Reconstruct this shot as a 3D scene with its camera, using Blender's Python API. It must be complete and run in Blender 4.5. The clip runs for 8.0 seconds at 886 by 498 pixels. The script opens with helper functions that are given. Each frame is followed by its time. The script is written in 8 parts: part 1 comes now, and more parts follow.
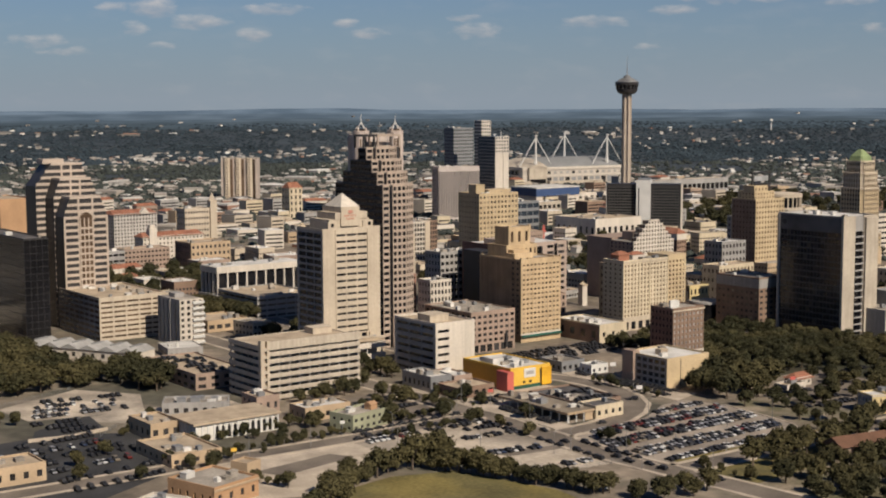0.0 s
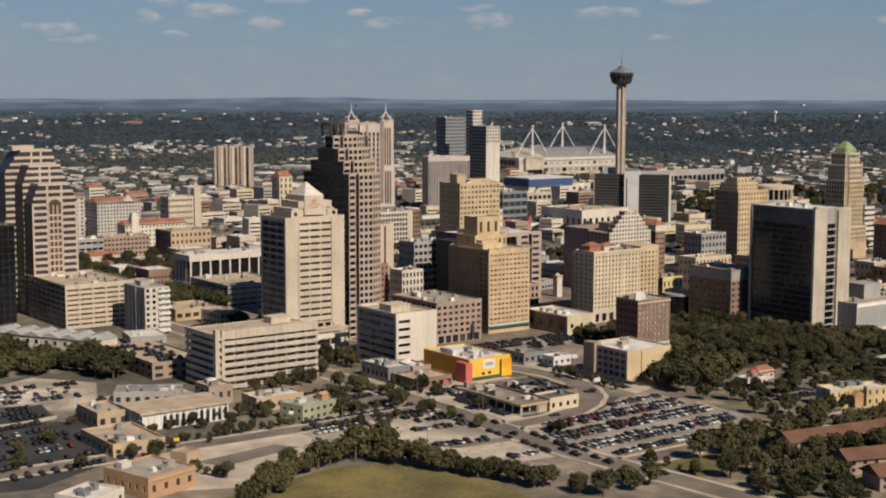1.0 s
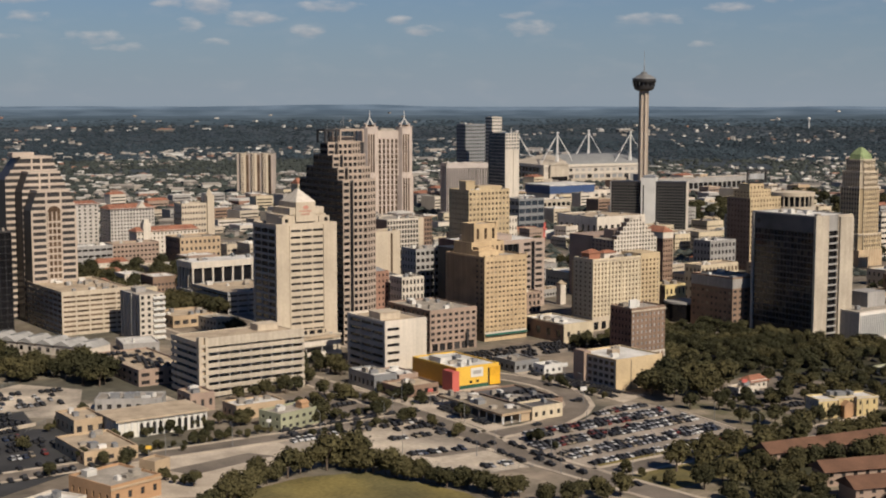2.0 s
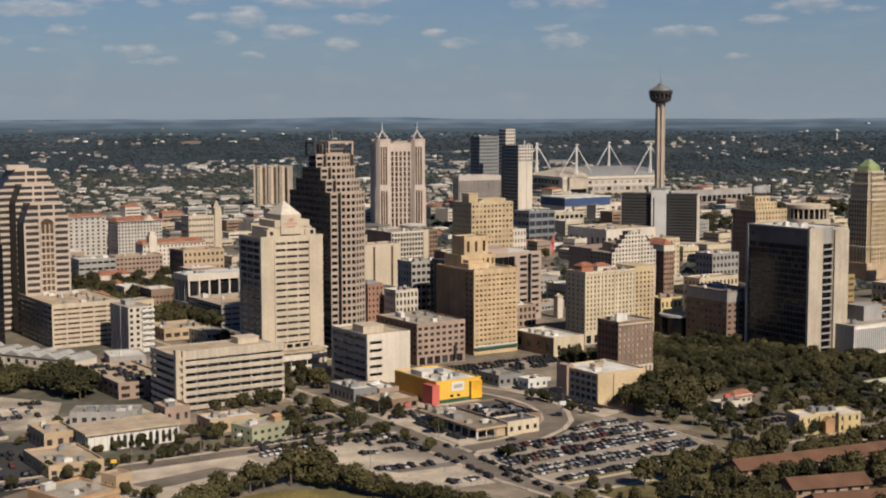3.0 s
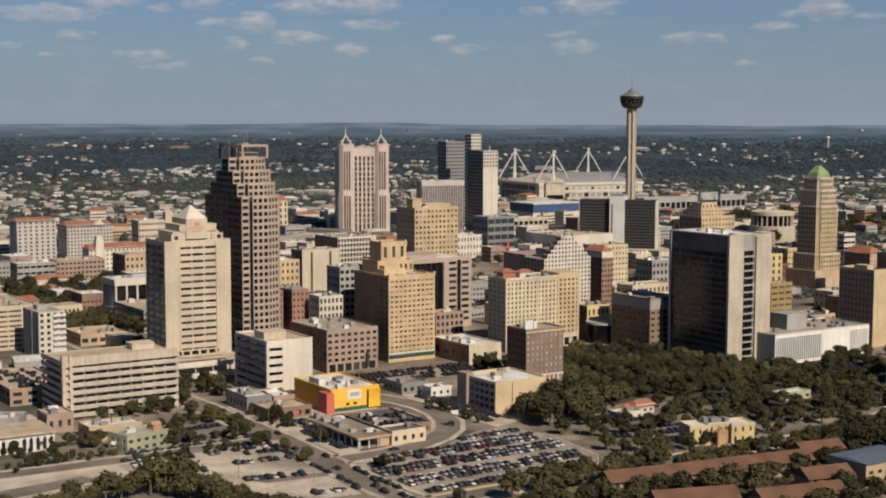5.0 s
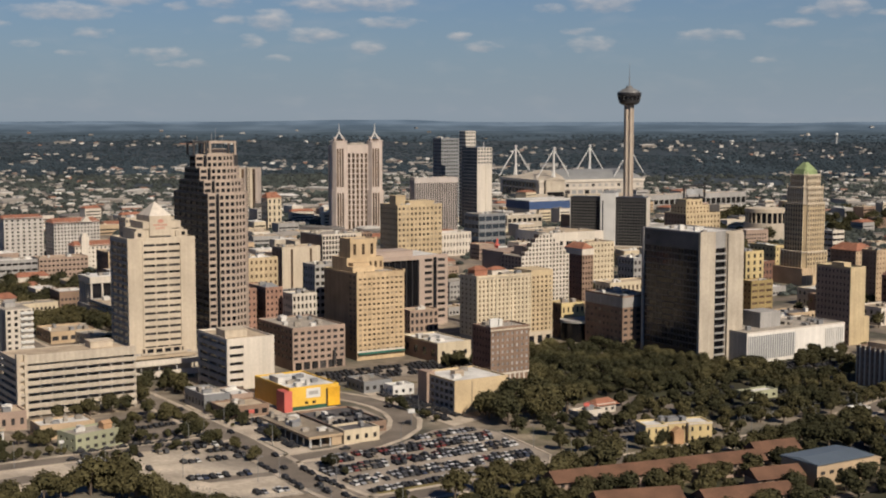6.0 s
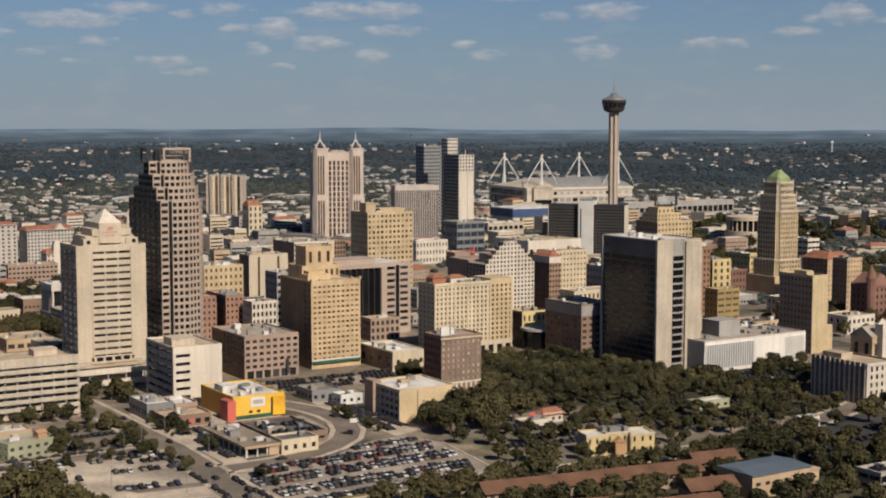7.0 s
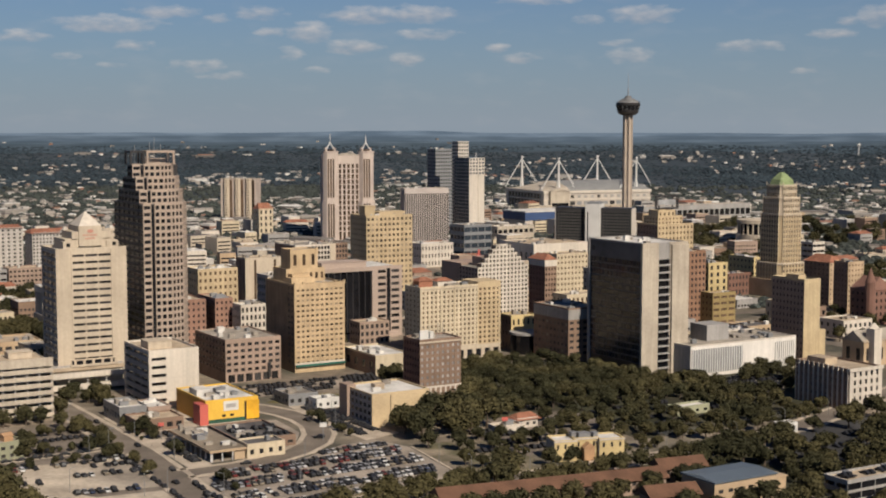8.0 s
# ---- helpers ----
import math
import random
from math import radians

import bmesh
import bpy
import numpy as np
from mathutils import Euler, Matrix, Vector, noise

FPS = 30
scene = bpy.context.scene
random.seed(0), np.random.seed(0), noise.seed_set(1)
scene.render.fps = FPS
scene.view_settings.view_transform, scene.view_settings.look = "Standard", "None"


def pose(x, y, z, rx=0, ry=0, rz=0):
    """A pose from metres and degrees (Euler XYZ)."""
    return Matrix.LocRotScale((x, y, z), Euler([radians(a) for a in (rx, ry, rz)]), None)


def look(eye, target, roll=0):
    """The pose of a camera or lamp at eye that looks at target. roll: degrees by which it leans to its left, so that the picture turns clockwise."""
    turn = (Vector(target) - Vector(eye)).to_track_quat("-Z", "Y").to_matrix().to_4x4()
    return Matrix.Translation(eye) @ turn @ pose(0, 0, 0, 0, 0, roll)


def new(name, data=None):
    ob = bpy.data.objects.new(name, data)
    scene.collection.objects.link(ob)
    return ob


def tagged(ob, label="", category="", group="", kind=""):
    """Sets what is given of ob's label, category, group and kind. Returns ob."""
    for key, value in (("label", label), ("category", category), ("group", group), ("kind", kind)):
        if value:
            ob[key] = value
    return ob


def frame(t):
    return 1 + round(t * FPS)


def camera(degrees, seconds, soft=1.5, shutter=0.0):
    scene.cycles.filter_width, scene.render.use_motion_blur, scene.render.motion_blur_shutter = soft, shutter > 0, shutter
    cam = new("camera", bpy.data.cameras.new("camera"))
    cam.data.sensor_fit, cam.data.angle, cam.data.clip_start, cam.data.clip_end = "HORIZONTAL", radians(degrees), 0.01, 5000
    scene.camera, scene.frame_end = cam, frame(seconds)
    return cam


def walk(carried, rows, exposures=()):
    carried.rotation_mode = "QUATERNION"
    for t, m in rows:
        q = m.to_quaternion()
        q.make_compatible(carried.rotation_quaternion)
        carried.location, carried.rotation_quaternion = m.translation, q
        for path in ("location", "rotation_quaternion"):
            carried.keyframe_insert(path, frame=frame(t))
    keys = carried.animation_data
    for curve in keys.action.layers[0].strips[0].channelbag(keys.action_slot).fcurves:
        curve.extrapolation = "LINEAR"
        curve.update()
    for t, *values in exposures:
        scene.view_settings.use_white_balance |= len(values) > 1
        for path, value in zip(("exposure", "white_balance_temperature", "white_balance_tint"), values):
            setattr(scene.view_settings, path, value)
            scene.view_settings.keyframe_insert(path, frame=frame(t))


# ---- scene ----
# ---- camera: a slow flight past the skyline, eye about 140 m up ----
cam = camera(34.87, 8.0, soft=2.0)
ROWS = [
    (0.0, 0.0, 0.0, 142.9, -36.998, -6.047, 0.217),
    (0.5, 12.0, -5.17, 142.4, -36.76, -6.314, -0.024),
    (1.0, 23.94, -10.5, 142.1, -36.508, -6.447, -0.138),
    (1.5, 36.18, -15.54, 141.75, -35.815, -6.453, -0.132),
    (3.0, 73.24, -30.9, 141.0, -33.478, -5.653, 0.101),
    (3.5, 85.75, -35.8, 140.85, -33.389, -5.672, 0.064),
    (4.0, 98.9, -40.3, 140.5, -33.563, -5.744, 0.023),
    (4.5, 111.73, -44.8, 140.0, -33.483, -5.474, -0.06),
    (6.0, 150.61, -58.2, 138.85, -32.454, -5.517, -0.049),
    (6.5, 164.0, -62.6, 138.6, -32.512, -5.481, -0.083),
    (7.0, 177.18, -67.15, 138.1, -32.272, -5.193, -0.082),
    (7.5, 190.25, -71.9, 137.75, -31.661, -5.097, -0.035),
    (8.0, 203.57, -76.8, 137.46, -30.907, -5.055, -0.001),
]
walk(cam, [(t, pose(x, y, z, 90 + pitch, roll, yaw)) for t, x, y, z, yaw, pitch, roll in ROWS])

# ---- light: afternoon sun from the right, thin haze, small fair-weather clouds ----
SUN_AZ, SUN_EL = -89.0, 40.0
scene.view_settings.exposure = 0.22
sun = new("sun", bpy.data.lights.new("sun", "SUN"))
sun.data.energy, sun.data.angle, sun.data.color = 4.9, radians(0.6), (1.0, 0.885, 0.735)
sun.matrix_world = look((math.cos(radians(SUN_AZ)) * 100, math.sin(radians(SUN_AZ)) * 100, math.tan(radians(SUN_EL)) * 100), (0, 0, 0))

# azimuth, elevation, half width, half height in degrees, and density of the single clouds
CLOUDS = [
    (72.31, 3.93, 1.72, 0.26, 1.0), (70.2, 4.4, 1.2, 0.2, 0.9), (68.1, 4.18, 0.57, 0.18, 0.6), (66.4, 4.4, 0.9, 0.25, 0.8), (64.46, 3.67, 0.75, 0.32, 1.0),
    (66.0, 3.66, 0.57, 0.18, 0.7), (62.68, 3.11, 0.95, 0.23, 1.0), (65.3, 2.82, 0.64, 0.26, 0.5), (64.1, 2.14, 0.57, 0.16, 0.45), (68.93, 2.32, 1.1, 0.26, 0.6),
    (67.7, 1.92, 1.03, 0.15, 0.6), (72.2, 2.31, 0.69, 0.14, 0.45), (71.4, 3.12, 0.87, 0.2, 0.6), (62.2, 4.35, 1.3, 0.28, 1.0), (60.2, 4.4, 1.3, 0.26, 1.0),
    (59.8, 3.6, 1.1, 0.2, 0.8), (60.52, 2.61, 0.58, 0.2, 1.0), (56.91, 3.05, 0.45, 0.15, 0.9), (56.0, 2.64, 0.66, 0.17, 0.8), (53.2, 4.14, 0.69, 0.18, 0.6),
    (51.07, 4.35, 1.15, 0.27, 1.0), (51.6, 2.75, 1.1, 0.3, 0.6), (52.1, 3.24, 0.64, 0.14, 0.6), (46.93, 3.1, 1.33, 0.18, 0.8), (43.7, 3.51, 0.9, 0.17, 0.8),
    (43.3, 4.0, 0.45, 0.18, 0.7), (41.9, 4.15, 0.78, 0.33, 1.0), (40.2, 3.84, 0.8, 0.12, 0.6), (44.8, 2.09, 0.73, 0.13, 0.4), (74.0, 2.66, 0.6, 0.16, 0.5),
    (36.1, 2.67, 0.5, 0.18, 0.7), (37.2, 3.7, 0.92, 0.13, 0.7), (55.3, 4.95, 1.4, 0.16, 0.8), (75.6, 3.4, 0.9, 0.22, 0.8),
]


def make_sky():
    world = bpy.data.worlds.new("sky")
    scene.world = world
    world.use_nodes = True
    n, l = world.node_tree.nodes, world.node_tree.links
    n.clear()
    out, bg = n.new("ShaderNodeOutputWorld"), n.new("ShaderNodeBackground")
    sky = n.new("ShaderNodeTexSky")
    sky.sky_type, sky.sun_disc = "NISHITA", False
    sky.sun_elevation, sky.sun_rotation = radians(SUN_EL), radians(90 - SUN_AZ)
    sky.air_density, sky.dust_density, sky.ozone_density, sky.altitude = 1.0, 0.4, 3.0, 300

    def math_node(op, a, b=None, c=None):
        m = n.new("ShaderNodeMath")
        m.operation = op
        for i, v in enumerate((a, b, c)):
            if v is None:
                continue
            if isinstance(v, (int, float)):
                m.inputs[i].default_value = v
            else:
                l.new(v, m.inputs[i])
        return m.outputs[0]

    co = n.new("ShaderNodeTexCoord").outputs["Generated"]
    xyz = n.new("ShaderNodeSeparateXYZ")
    l.new(co, xyz.inputs[0])
    x, y, z = xyz.outputs
    az = math_node("MULTIPLY", math_node("ARCTAN2", y, x), 57.2958)
    el = math_node("MULTIPLY", math_node("ARCSINE", z), 57.2958)
    flat = n.new("ShaderNodeCombineXYZ")
    l.new(az, flat.inputs[0]), l.new(math_node("MULTIPLY", el, 2.6), flat.inputs[1])

    def fbm(scale, detail):
        t = n.new("ShaderNodeTexNoise")
        t.inputs["Scale"].default_value, t.inputs["Detail"].default_value = scale, detail
        l.new(flat.outputs[0], t.inputs["Vector"])
        return t.outputs["Fac"]

    rough = math_node("SUBTRACT", fbm(1.3, 5), 0.5)
    cover, rise = None, 0.5
    for a, e, w, h, dense in CLOUDS:
        u = math_node("DIVIDE", math_node("SUBTRACT", az, a), w * 1.3)
        v = math_node("DIVIDE", math_node("SUBTRACT", el, e), h * 1.45)
        d = math_node("ADD", math_node("MULTIPLY", u, u), math_node("MULTIPLY", v, v))
        f = math_node("SUBTRACT", dense, d)
        cover = f if cover is None else math_node("MAXIMUM", cover, f)
        near = math_node("ADD", f, 0.5)
        near.node.use_clamp = True
        rise = math_node("ADD", math_node("MULTIPLY", near, v), rise)
    soft = math_node("ADD", cover, math_node("MULTIPLY", rough, 2.6))
    amount = math_node("MULTIPLY", math_node("ADD", soft, 0.1), 0.5)
    amount.node.use_clamp = True
    # thin streaks between the clouds
    wisp = math_node("MULTIPLY", math_node("SUBTRACT", fbm(0.5, 4), 0.52), 2.2)
    wisp.node.use_clamp = True
    amount = math_node("MAXIMUM", math_node("MULTIPLY", amount, 0.78), math_node("MULTIPLY", wisp, 0.16))
    mix = n.new("ShaderNodeMix")
    mix.data_type = "RGBA"
    l.new(amount, mix.inputs[0])
    tone = n.new("ShaderNodeMix")
    tone.data_type, tone.blend_type = "RGBA", "MULTIPLY"
    tone.inputs[0].default_value = 1.0
    l.new(sky.outputs[0], tone.inputs[6])
    tone.inputs[7].default_value = SKY_TONE
    # thin haze that thickens towards the horizon
    veil = n.new("ShaderNodeMix")
    veil.data_type = "RGBA"
    thick = math_node("MULTIPLY", math_node("POWER", 2.718, math_node("DIVIDE", math_node("ABSOLUTE", el), -5.5)), 0.97)
    l.new(thick, veil.inputs[0])
    # the clear blue deepens towards the zenith
    deep = n.new("ShaderNodeMapRange")
    deep.interpolation_type = "SMOOTHSTEP"
    deep.inputs[1].default_value, deep.inputs[2].default_value = 7.0, 40.0
    deep.inputs[3].default_value, deep.inputs[4].default_value = 1.0, 0.8
    l.new(el, deep.inputs[0])
    blue = n.new("ShaderNodeVectorMath")
    blue.operation = "SCALE"
    l.new(tone.outputs[2], blue.inputs[0])
    l.new(deep.outputs[0], blue.inputs["Scale"])
    l.new(blue.outputs[0], veil.inputs[6])
    veil.inputs[7].default_value = HAZE
    l.new(veil.outputs[2], mix.inputs[6])
    # clouds: sunlit heads over greyer flat bases
    lit = n.new("ShaderNodeMix")
    lit.data_type = "RGBA"
    up = math_node("ADD", math_node("MULTIPLY", math_node("SUBTRACT", rise, 0.5), 0.7), math_node("ADD", math_node("MULTIPLY", rough, 1.2), 0.5))
    up.node.use_clamp = True
    l.new(up, lit.inputs[0])
    lit.inputs[6].default_value, lit.inputs[7].default_value = CLOUD_BASE, CLOUD
    l.new(lit.outputs[2], mix.inputs[7])
    l.new(mix.outputs[2], bg.inputs[0])
    bg.inputs[1].default_value = SKY_STRENGTH
    l.new(bg.outputs[0], out.inputs[0])


SKY_STRENGTH = 0.045
SKY_TONE = (0.45, 0.72, 1.07, 1)
HAZE = (5.15, 6.05, 7.05, 1)
CLOUD = (13.2, 11.9, 10.9, 1)
CLOUD_BASE = (7.4, 7.1, 7.5, 1)
make_sky()

# ---- materials ----


def surface(name, color, rough=0.85, metal=0.0, grain=0.1, gscale=1.2, stain=0.3, sscale=0.08, rnd=0.0, island=0.0, bump=0.0, spec=0.3, tint=None, tscale=0.02, streak=0.0):
    """Procedural paint, stone, concrete and so on: fine grain, broad stains, bump, and an even spread from piece to piece."""
    m = bpy.data.materials.new(name)
    m.use_nodes = True
    n, l = m.node_tree.nodes, m.node_tree.links
    b = n["Principled BSDF"]
    b.inputs["Roughness"].default_value, b.inputs["Metallic"].default_value = rough, metal
    b.inputs["Specular IOR Level"].default_value = spec
    pos = n.new("ShaderNodeNewGeometry").outputs["Position"]

    def noise_tex(scale, detail=3.0, stretch=None):
        t = n.new("ShaderNodeTexNoise")
        t.inputs["Scale"].default_value, t.inputs["Detail"].default_value = scale, detail
        if stretch:
            mp = n.new("ShaderNodeMapping")
            mp.inputs["Scale"].default_value = stretch
            l.new(pos, mp.inputs[0])
            l.new(mp.outputs[0], t.inputs["Vector"])
        else:
            l.new(pos, t.inputs["Vector"])
        return t.outputs["Fac"]

    def ranged(fac, amount):
        r = n.new("ShaderNodeMapRange")
        r.inputs[1].default_value, r.inputs[2].default_value = 0.3, 0.7
        r.inputs[3].default_value, r.inputs[4].default_value = 1 - amount, 1 + amount
        l.new(fac, r.inputs[0])
        return r.outputs[0]

    def times(a, k):
        v = n.new("ShaderNodeVectorMath")
        v.operation = "SCALE"
        l.new(a, v.inputs[0])
        l.new(k, v.inputs["Scale"])
        return v.outputs[0]

    rgb = n.new("ShaderNodeRGB")
    rgb.outputs[0].default_value = (*color, 1)
    c = rgb.outputs[0]
    if tint:
        mx = n.new("ShaderNodeMix")
        mx.data_type = "RGBA"
        r = n.new("ShaderNodeMapRange")
        r.inputs[1].default_value, r.inputs[2].default_value = 0.42, 0.58
        l.new(noise_tex(tscale, 5.0), r.inputs[0])
        l.new(r.outputs[0], mx.inputs[0])
        l.new(c, mx.inputs[6])
        mx.inputs[7].default_value = (*tint, 1)
        c = mx.outputs[2]
    g = noise_tex(gscale, 4.0)
    if grain:
        c = times(c, ranged(g, grain))
    if stain:
        c = times(c, ranged(noise_tex(sscale, 4.0), stain))
    if streak:
        c = times(c, ranged(noise_tex(1.0, 3.0, (0.6, 0.6, 0.03)), streak))
    if rnd:
        r = n.new("ShaderNodeMapRange")
        r.inputs[3].default_value, r.inputs[4].default_value = 1 - rnd, 1 + rnd
        l.new(n.new("ShaderNodeObjectInfo").outputs["Random"], r.inputs[0])
        c = times(c, r.outputs[0])
    if island:
        r = n.new("ShaderNodeMapRange")
        r.inputs[3].default_value, r.inputs[4].default_value = 1 - island, 1 + island
        l.new(n.new("ShaderNodeNewGeometry").outputs["Random Per Island"], r.inputs[0])
        c = times(c, r.outputs[0])
    l.new(c, b.inputs["Base Color"])
    if bump:
        bp = n.new("ShaderNodeBump")
        bp.inputs["Strength"].default_value, bp.inputs["Distance"].default_value = bump, 0.3
        l.new(g, bp.inputs["Height"])
        l.new(bp.outputs[0], b.inputs["Normal"])
    return m


def ramped(name, stops, rough=0.5, spec=0.4, island=False, coat=0.0):
    """One colour out of a row of stops for each object, or for each island of a joined mesh."""
    m = bpy.data.materials.new(name)
    m.use_nodes = True
    n, l = m.node_tree.nodes, m.node_tree.links
    b = n["Principled BSDF"]
    b.inputs["Roughness"].default_value, b.inputs["Specular IOR Level"].default_value = rough, spec
    b.inputs["Coat Weight"].default_value = coat
    ramp = n.new("ShaderNodeValToRGB")
    ramp.color_ramp.interpolation = "CONSTANT"
    while len(ramp.color_ramp.elements) < len(stops):
        ramp.color_ramp.elements.new(0.5)
    for e, (p, c) in zip(ramp.color_ramp.elements, stops):
        e.position, e.color = p, (*c, 1)
    src = n.new("ShaderNodeNewGeometry").outputs["Random Per Island"] if island else n.new("ShaderNodeObjectInfo").outputs["Random"]
    l.new(src, ramp.inputs[0])
    tex = n.new("ShaderNodeTexNoise")
    tex.inputs["Scale"].default_value = 0.4
    l.new(n.new("ShaderNodeNewGeometry").outputs["Position"], tex.inputs["Vector"])
    r = n.new("ShaderNodeMapRange")
    r.inputs[3].default_value, r.inputs[4].default_value = 0.8, 1.2
    l.new(tex.outputs["Fac"], r.inputs[0])
    v = n.new("ShaderNodeVectorMath")
    v.operation = "SCALE"
    l.new(ramp.outputs[0], v.inputs[0])
    l.new(r.outputs[0], v.inputs["Scale"])
    l.new(v.outputs[0], b.inputs["Base Color"])
    return m


LIMESTONE = surface("pale_limestone", (0.431, 0.362, 0.277), grain=0.06, gscale=0.6, stain=0.1, sscale=0.05, streak=0.08)
CONCRETE = surface("buff_concrete", (0.385, 0.331, 0.262), grain=0.08, gscale=0.8, stain=0.14, sscale=0.06, streak=0.12)
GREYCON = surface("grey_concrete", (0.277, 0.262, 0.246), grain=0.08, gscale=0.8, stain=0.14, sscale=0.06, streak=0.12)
WHITECON = surface("white_concrete", (0.50, 0.445, 0.375), grain=0.06, gscale=0.8, stain=0.1, sscale=0.05, streak=0.1)
PINKGRAN = surface("pinkish_granite", (0.335, 0.265, 0.212), grain=0.08, gscale=0.9, stain=0.1, sscale=0.05)
BUFFBRICK = surface("buff_brick", (0.43, 0.318, 0.192), grain=0.1, gscale=1.4, stain=0.16, sscale=0.07, streak=0.1)
GOLDBRICK = surface("golden_brick", (0.416, 0.323, 0.200), grain=0.1, gscale=1.4, stain=0.14, sscale=0.07, streak=0.1)
CREAM = surface("cream_brick", (0.477, 0.400, 0.285), grain=0.08, gscale=1.3, stain=0.12, sscale=0.07, streak=0.1)
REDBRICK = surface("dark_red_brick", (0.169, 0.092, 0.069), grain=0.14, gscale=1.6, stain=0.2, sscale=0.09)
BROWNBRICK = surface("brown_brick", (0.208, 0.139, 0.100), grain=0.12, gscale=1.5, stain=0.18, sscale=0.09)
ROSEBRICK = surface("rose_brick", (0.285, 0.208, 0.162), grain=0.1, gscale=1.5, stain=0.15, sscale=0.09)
# darker copy of the buff brick, shade put into its colour
SHADEBRICK = surface("buff_brick_shade_copy", (0.255, 0.182, 0.118), grain=0.12, gscale=1.5, stain=0.2, sscale=0.08, streak=0.12)
WARMBRICK = surface("warm_red_brick", (0.26, 0.15, 0.11), grain=0.12, gscale=1.5, stain=0.18, sscale=0.09)
ORANGEST = surface("orange_stucco", (0.37, 0.225, 0.125), grain=0.08, stain=0.15)
YELLOW = surface("bright_yellow_paint", (0.60, 0.37, 0.055), rough=0.6, grain=0.05, stain=0.08)
REDPAINT = surface("faded_red_paint", (0.462, 0.108, 0.085), rough=0.6, grain=0.05, stain=0.1)
YSTUCCO = surface("yellow_stucco", (0.46, 0.36, 0.185), grain=0.08, stain=0.15)
GREENST = surface("sage_green_stucco", (0.277, 0.277, 0.185), grain=0.08, stain=0.15)
TANST = surface("tan_stucco", (0.385, 0.285, 0.185), grain=0.08, stain=0.18)
STEELWHITE = surface("white_painted_steel", (0.539, 0.524, 0.493), rough=0.5, grain=0.04, stain=0.08)
DARKMETAL = surface("dark_bronze_metal", (0.045, 0.042, 0.042), rough=0.45, metal=0.3, grain=0.1, stain=0.15)
TRIMGREY = surface("grey_metal", (0.231, 0.231, 0.231), rough=0.5, metal=0.3, grain=0.08, stain=0.12)
GLASS = surface("dark_window_glass", (0.028, 0.026, 0.026), rough=0.18, spec=0.5, grain=0.2, gscale=0.5, stain=0.4, sscale=0.15, rnd=0.6)
BRONZEGL = surface("bronze_window_glass", (0.077, 0.051, 0.034), rough=0.2, spec=0.5, grain=0.2, gscale=0.4, stain=0.4, sscale=0.12, rnd=0.5)
BLACKGL = surface("black_curtain_glass", (0.011, 0.011, 0.013), rough=0.16, spec=0.36, grain=0.2, gscale=0.3, stain=0.4, sscale=0.06, rnd=0.4)
BANKGL = ramped("office_glass_with_blinds", [(0.0, (0.012, 0.014, 0.018)), (0.5, (0.020, 0.022, 0.028)), (0.78, (0.036, 0.036, 0.040)), (0.95, (0.07, 0.064, 0.058))], rough=0.12, spec=0.45)
BLUEGL = surface("blue_grey_glass", (0.039, 0.050, 0.065), rough=0.15, spec=0.6, grain=0.2, gscale=0.3, stain=0.3, sscale=0.08, rnd=0.3)
ROOFGRAVEL = surface("roof_gravel", (0.262, 0.231, 0.193), grain=0.2, gscale=1.2, stain=0.3, sscale=0.12, rnd=0.15)
ROOFWHITE = surface("white_roof_membrane", (0.508, 0.485, 0.447), grain=0.08, gscale=0.8, stain=0.25, sscale=0.12)
ROOFTAN = surface("tan_roof_membrane", (0.370, 0.293, 0.208), grain=0.1, gscale=0.8, stain=0.25, sscale=0.12)
ROOFDARK = surface("dark_tar_roof", (0.100, 0.092, 0.089), grain=0.15, gscale=0.8, stain=0.35, sscale=0.12)
TILE = surface("terracotta_roof_tile", (0.25, 0.108, 0.066), grain=0.2, gscale=2.0, stain=0.25, sscale=0.2, bump=0.2)
BROWNSHINGLE = surface("brown_roof_shingle", (0.115, 0.060, 0.037), grain=0.15, gscale=2.0, stain=0.25, sscale=0.15, bump=0.2)
COPPER = surface("green_copper_tile", (0.20, 0.25, 0.12), grain=0.15, gscale=0.6, stain=0.2, sscale=0.2)
BLUEROOF = surface("blue_grey_metal_roof", (0.115, 0.14, 0.165), rough=0.45, metal=0.2, grain=0.06, stain=0.1)
COBALT = surface("cobalt_blue_roof", (0.045, 0.075, 0.16), rough=0.5, grain=0.06, stain=0.15)
ASPHALT = surface("worn_asphalt", (0.152, 0.126, 0.101), grain=0.12, gscale=0.8, stain=0.3, sscale=0.06)
LOTASPHALT = surface("sun_bleached_asphalt", (0.30, 0.253, 0.205), grain=0.12, gscale=0.8, stain=0.25, sscale=0.06, tint=(0.24, 0.203, 0.165), tscale=0.04)
NEWASPHALT = surface("dark_asphalt", (0.040, 0.039, 0.039), grain=0.15, gscale=0.8, stain=0.3, sscale=0.06)
PALELOT = surface("pale_gravel_lot", (0.43, 0.362, 0.282), grain=0.15, gscale=0.5, stain=0.35, sscale=0.05, tint=(0.27, 0.23, 0.185), tscale=0.03)
PAVING = surface("pale_concrete_paving", (0.385, 0.322, 0.252), grain=0.12, gscale=0.9, stain=0.25, sscale=0.1)
DIRT = surface("worn_dirt", (0.205, 0.168, 0.122), grain=0.2, gscale=0.6, stain=0.35, sscale=0.05, tint=(0.10, 0.09, 0.052), tscale=0.06)
GRASS = surface("dry_grass", (0.175, 0.138, 0.046), grain=0.25, gscale=0.6, stain=0.3, sscale=0.05, tint=(0.115, 0.098, 0.040), tscale=0.03)
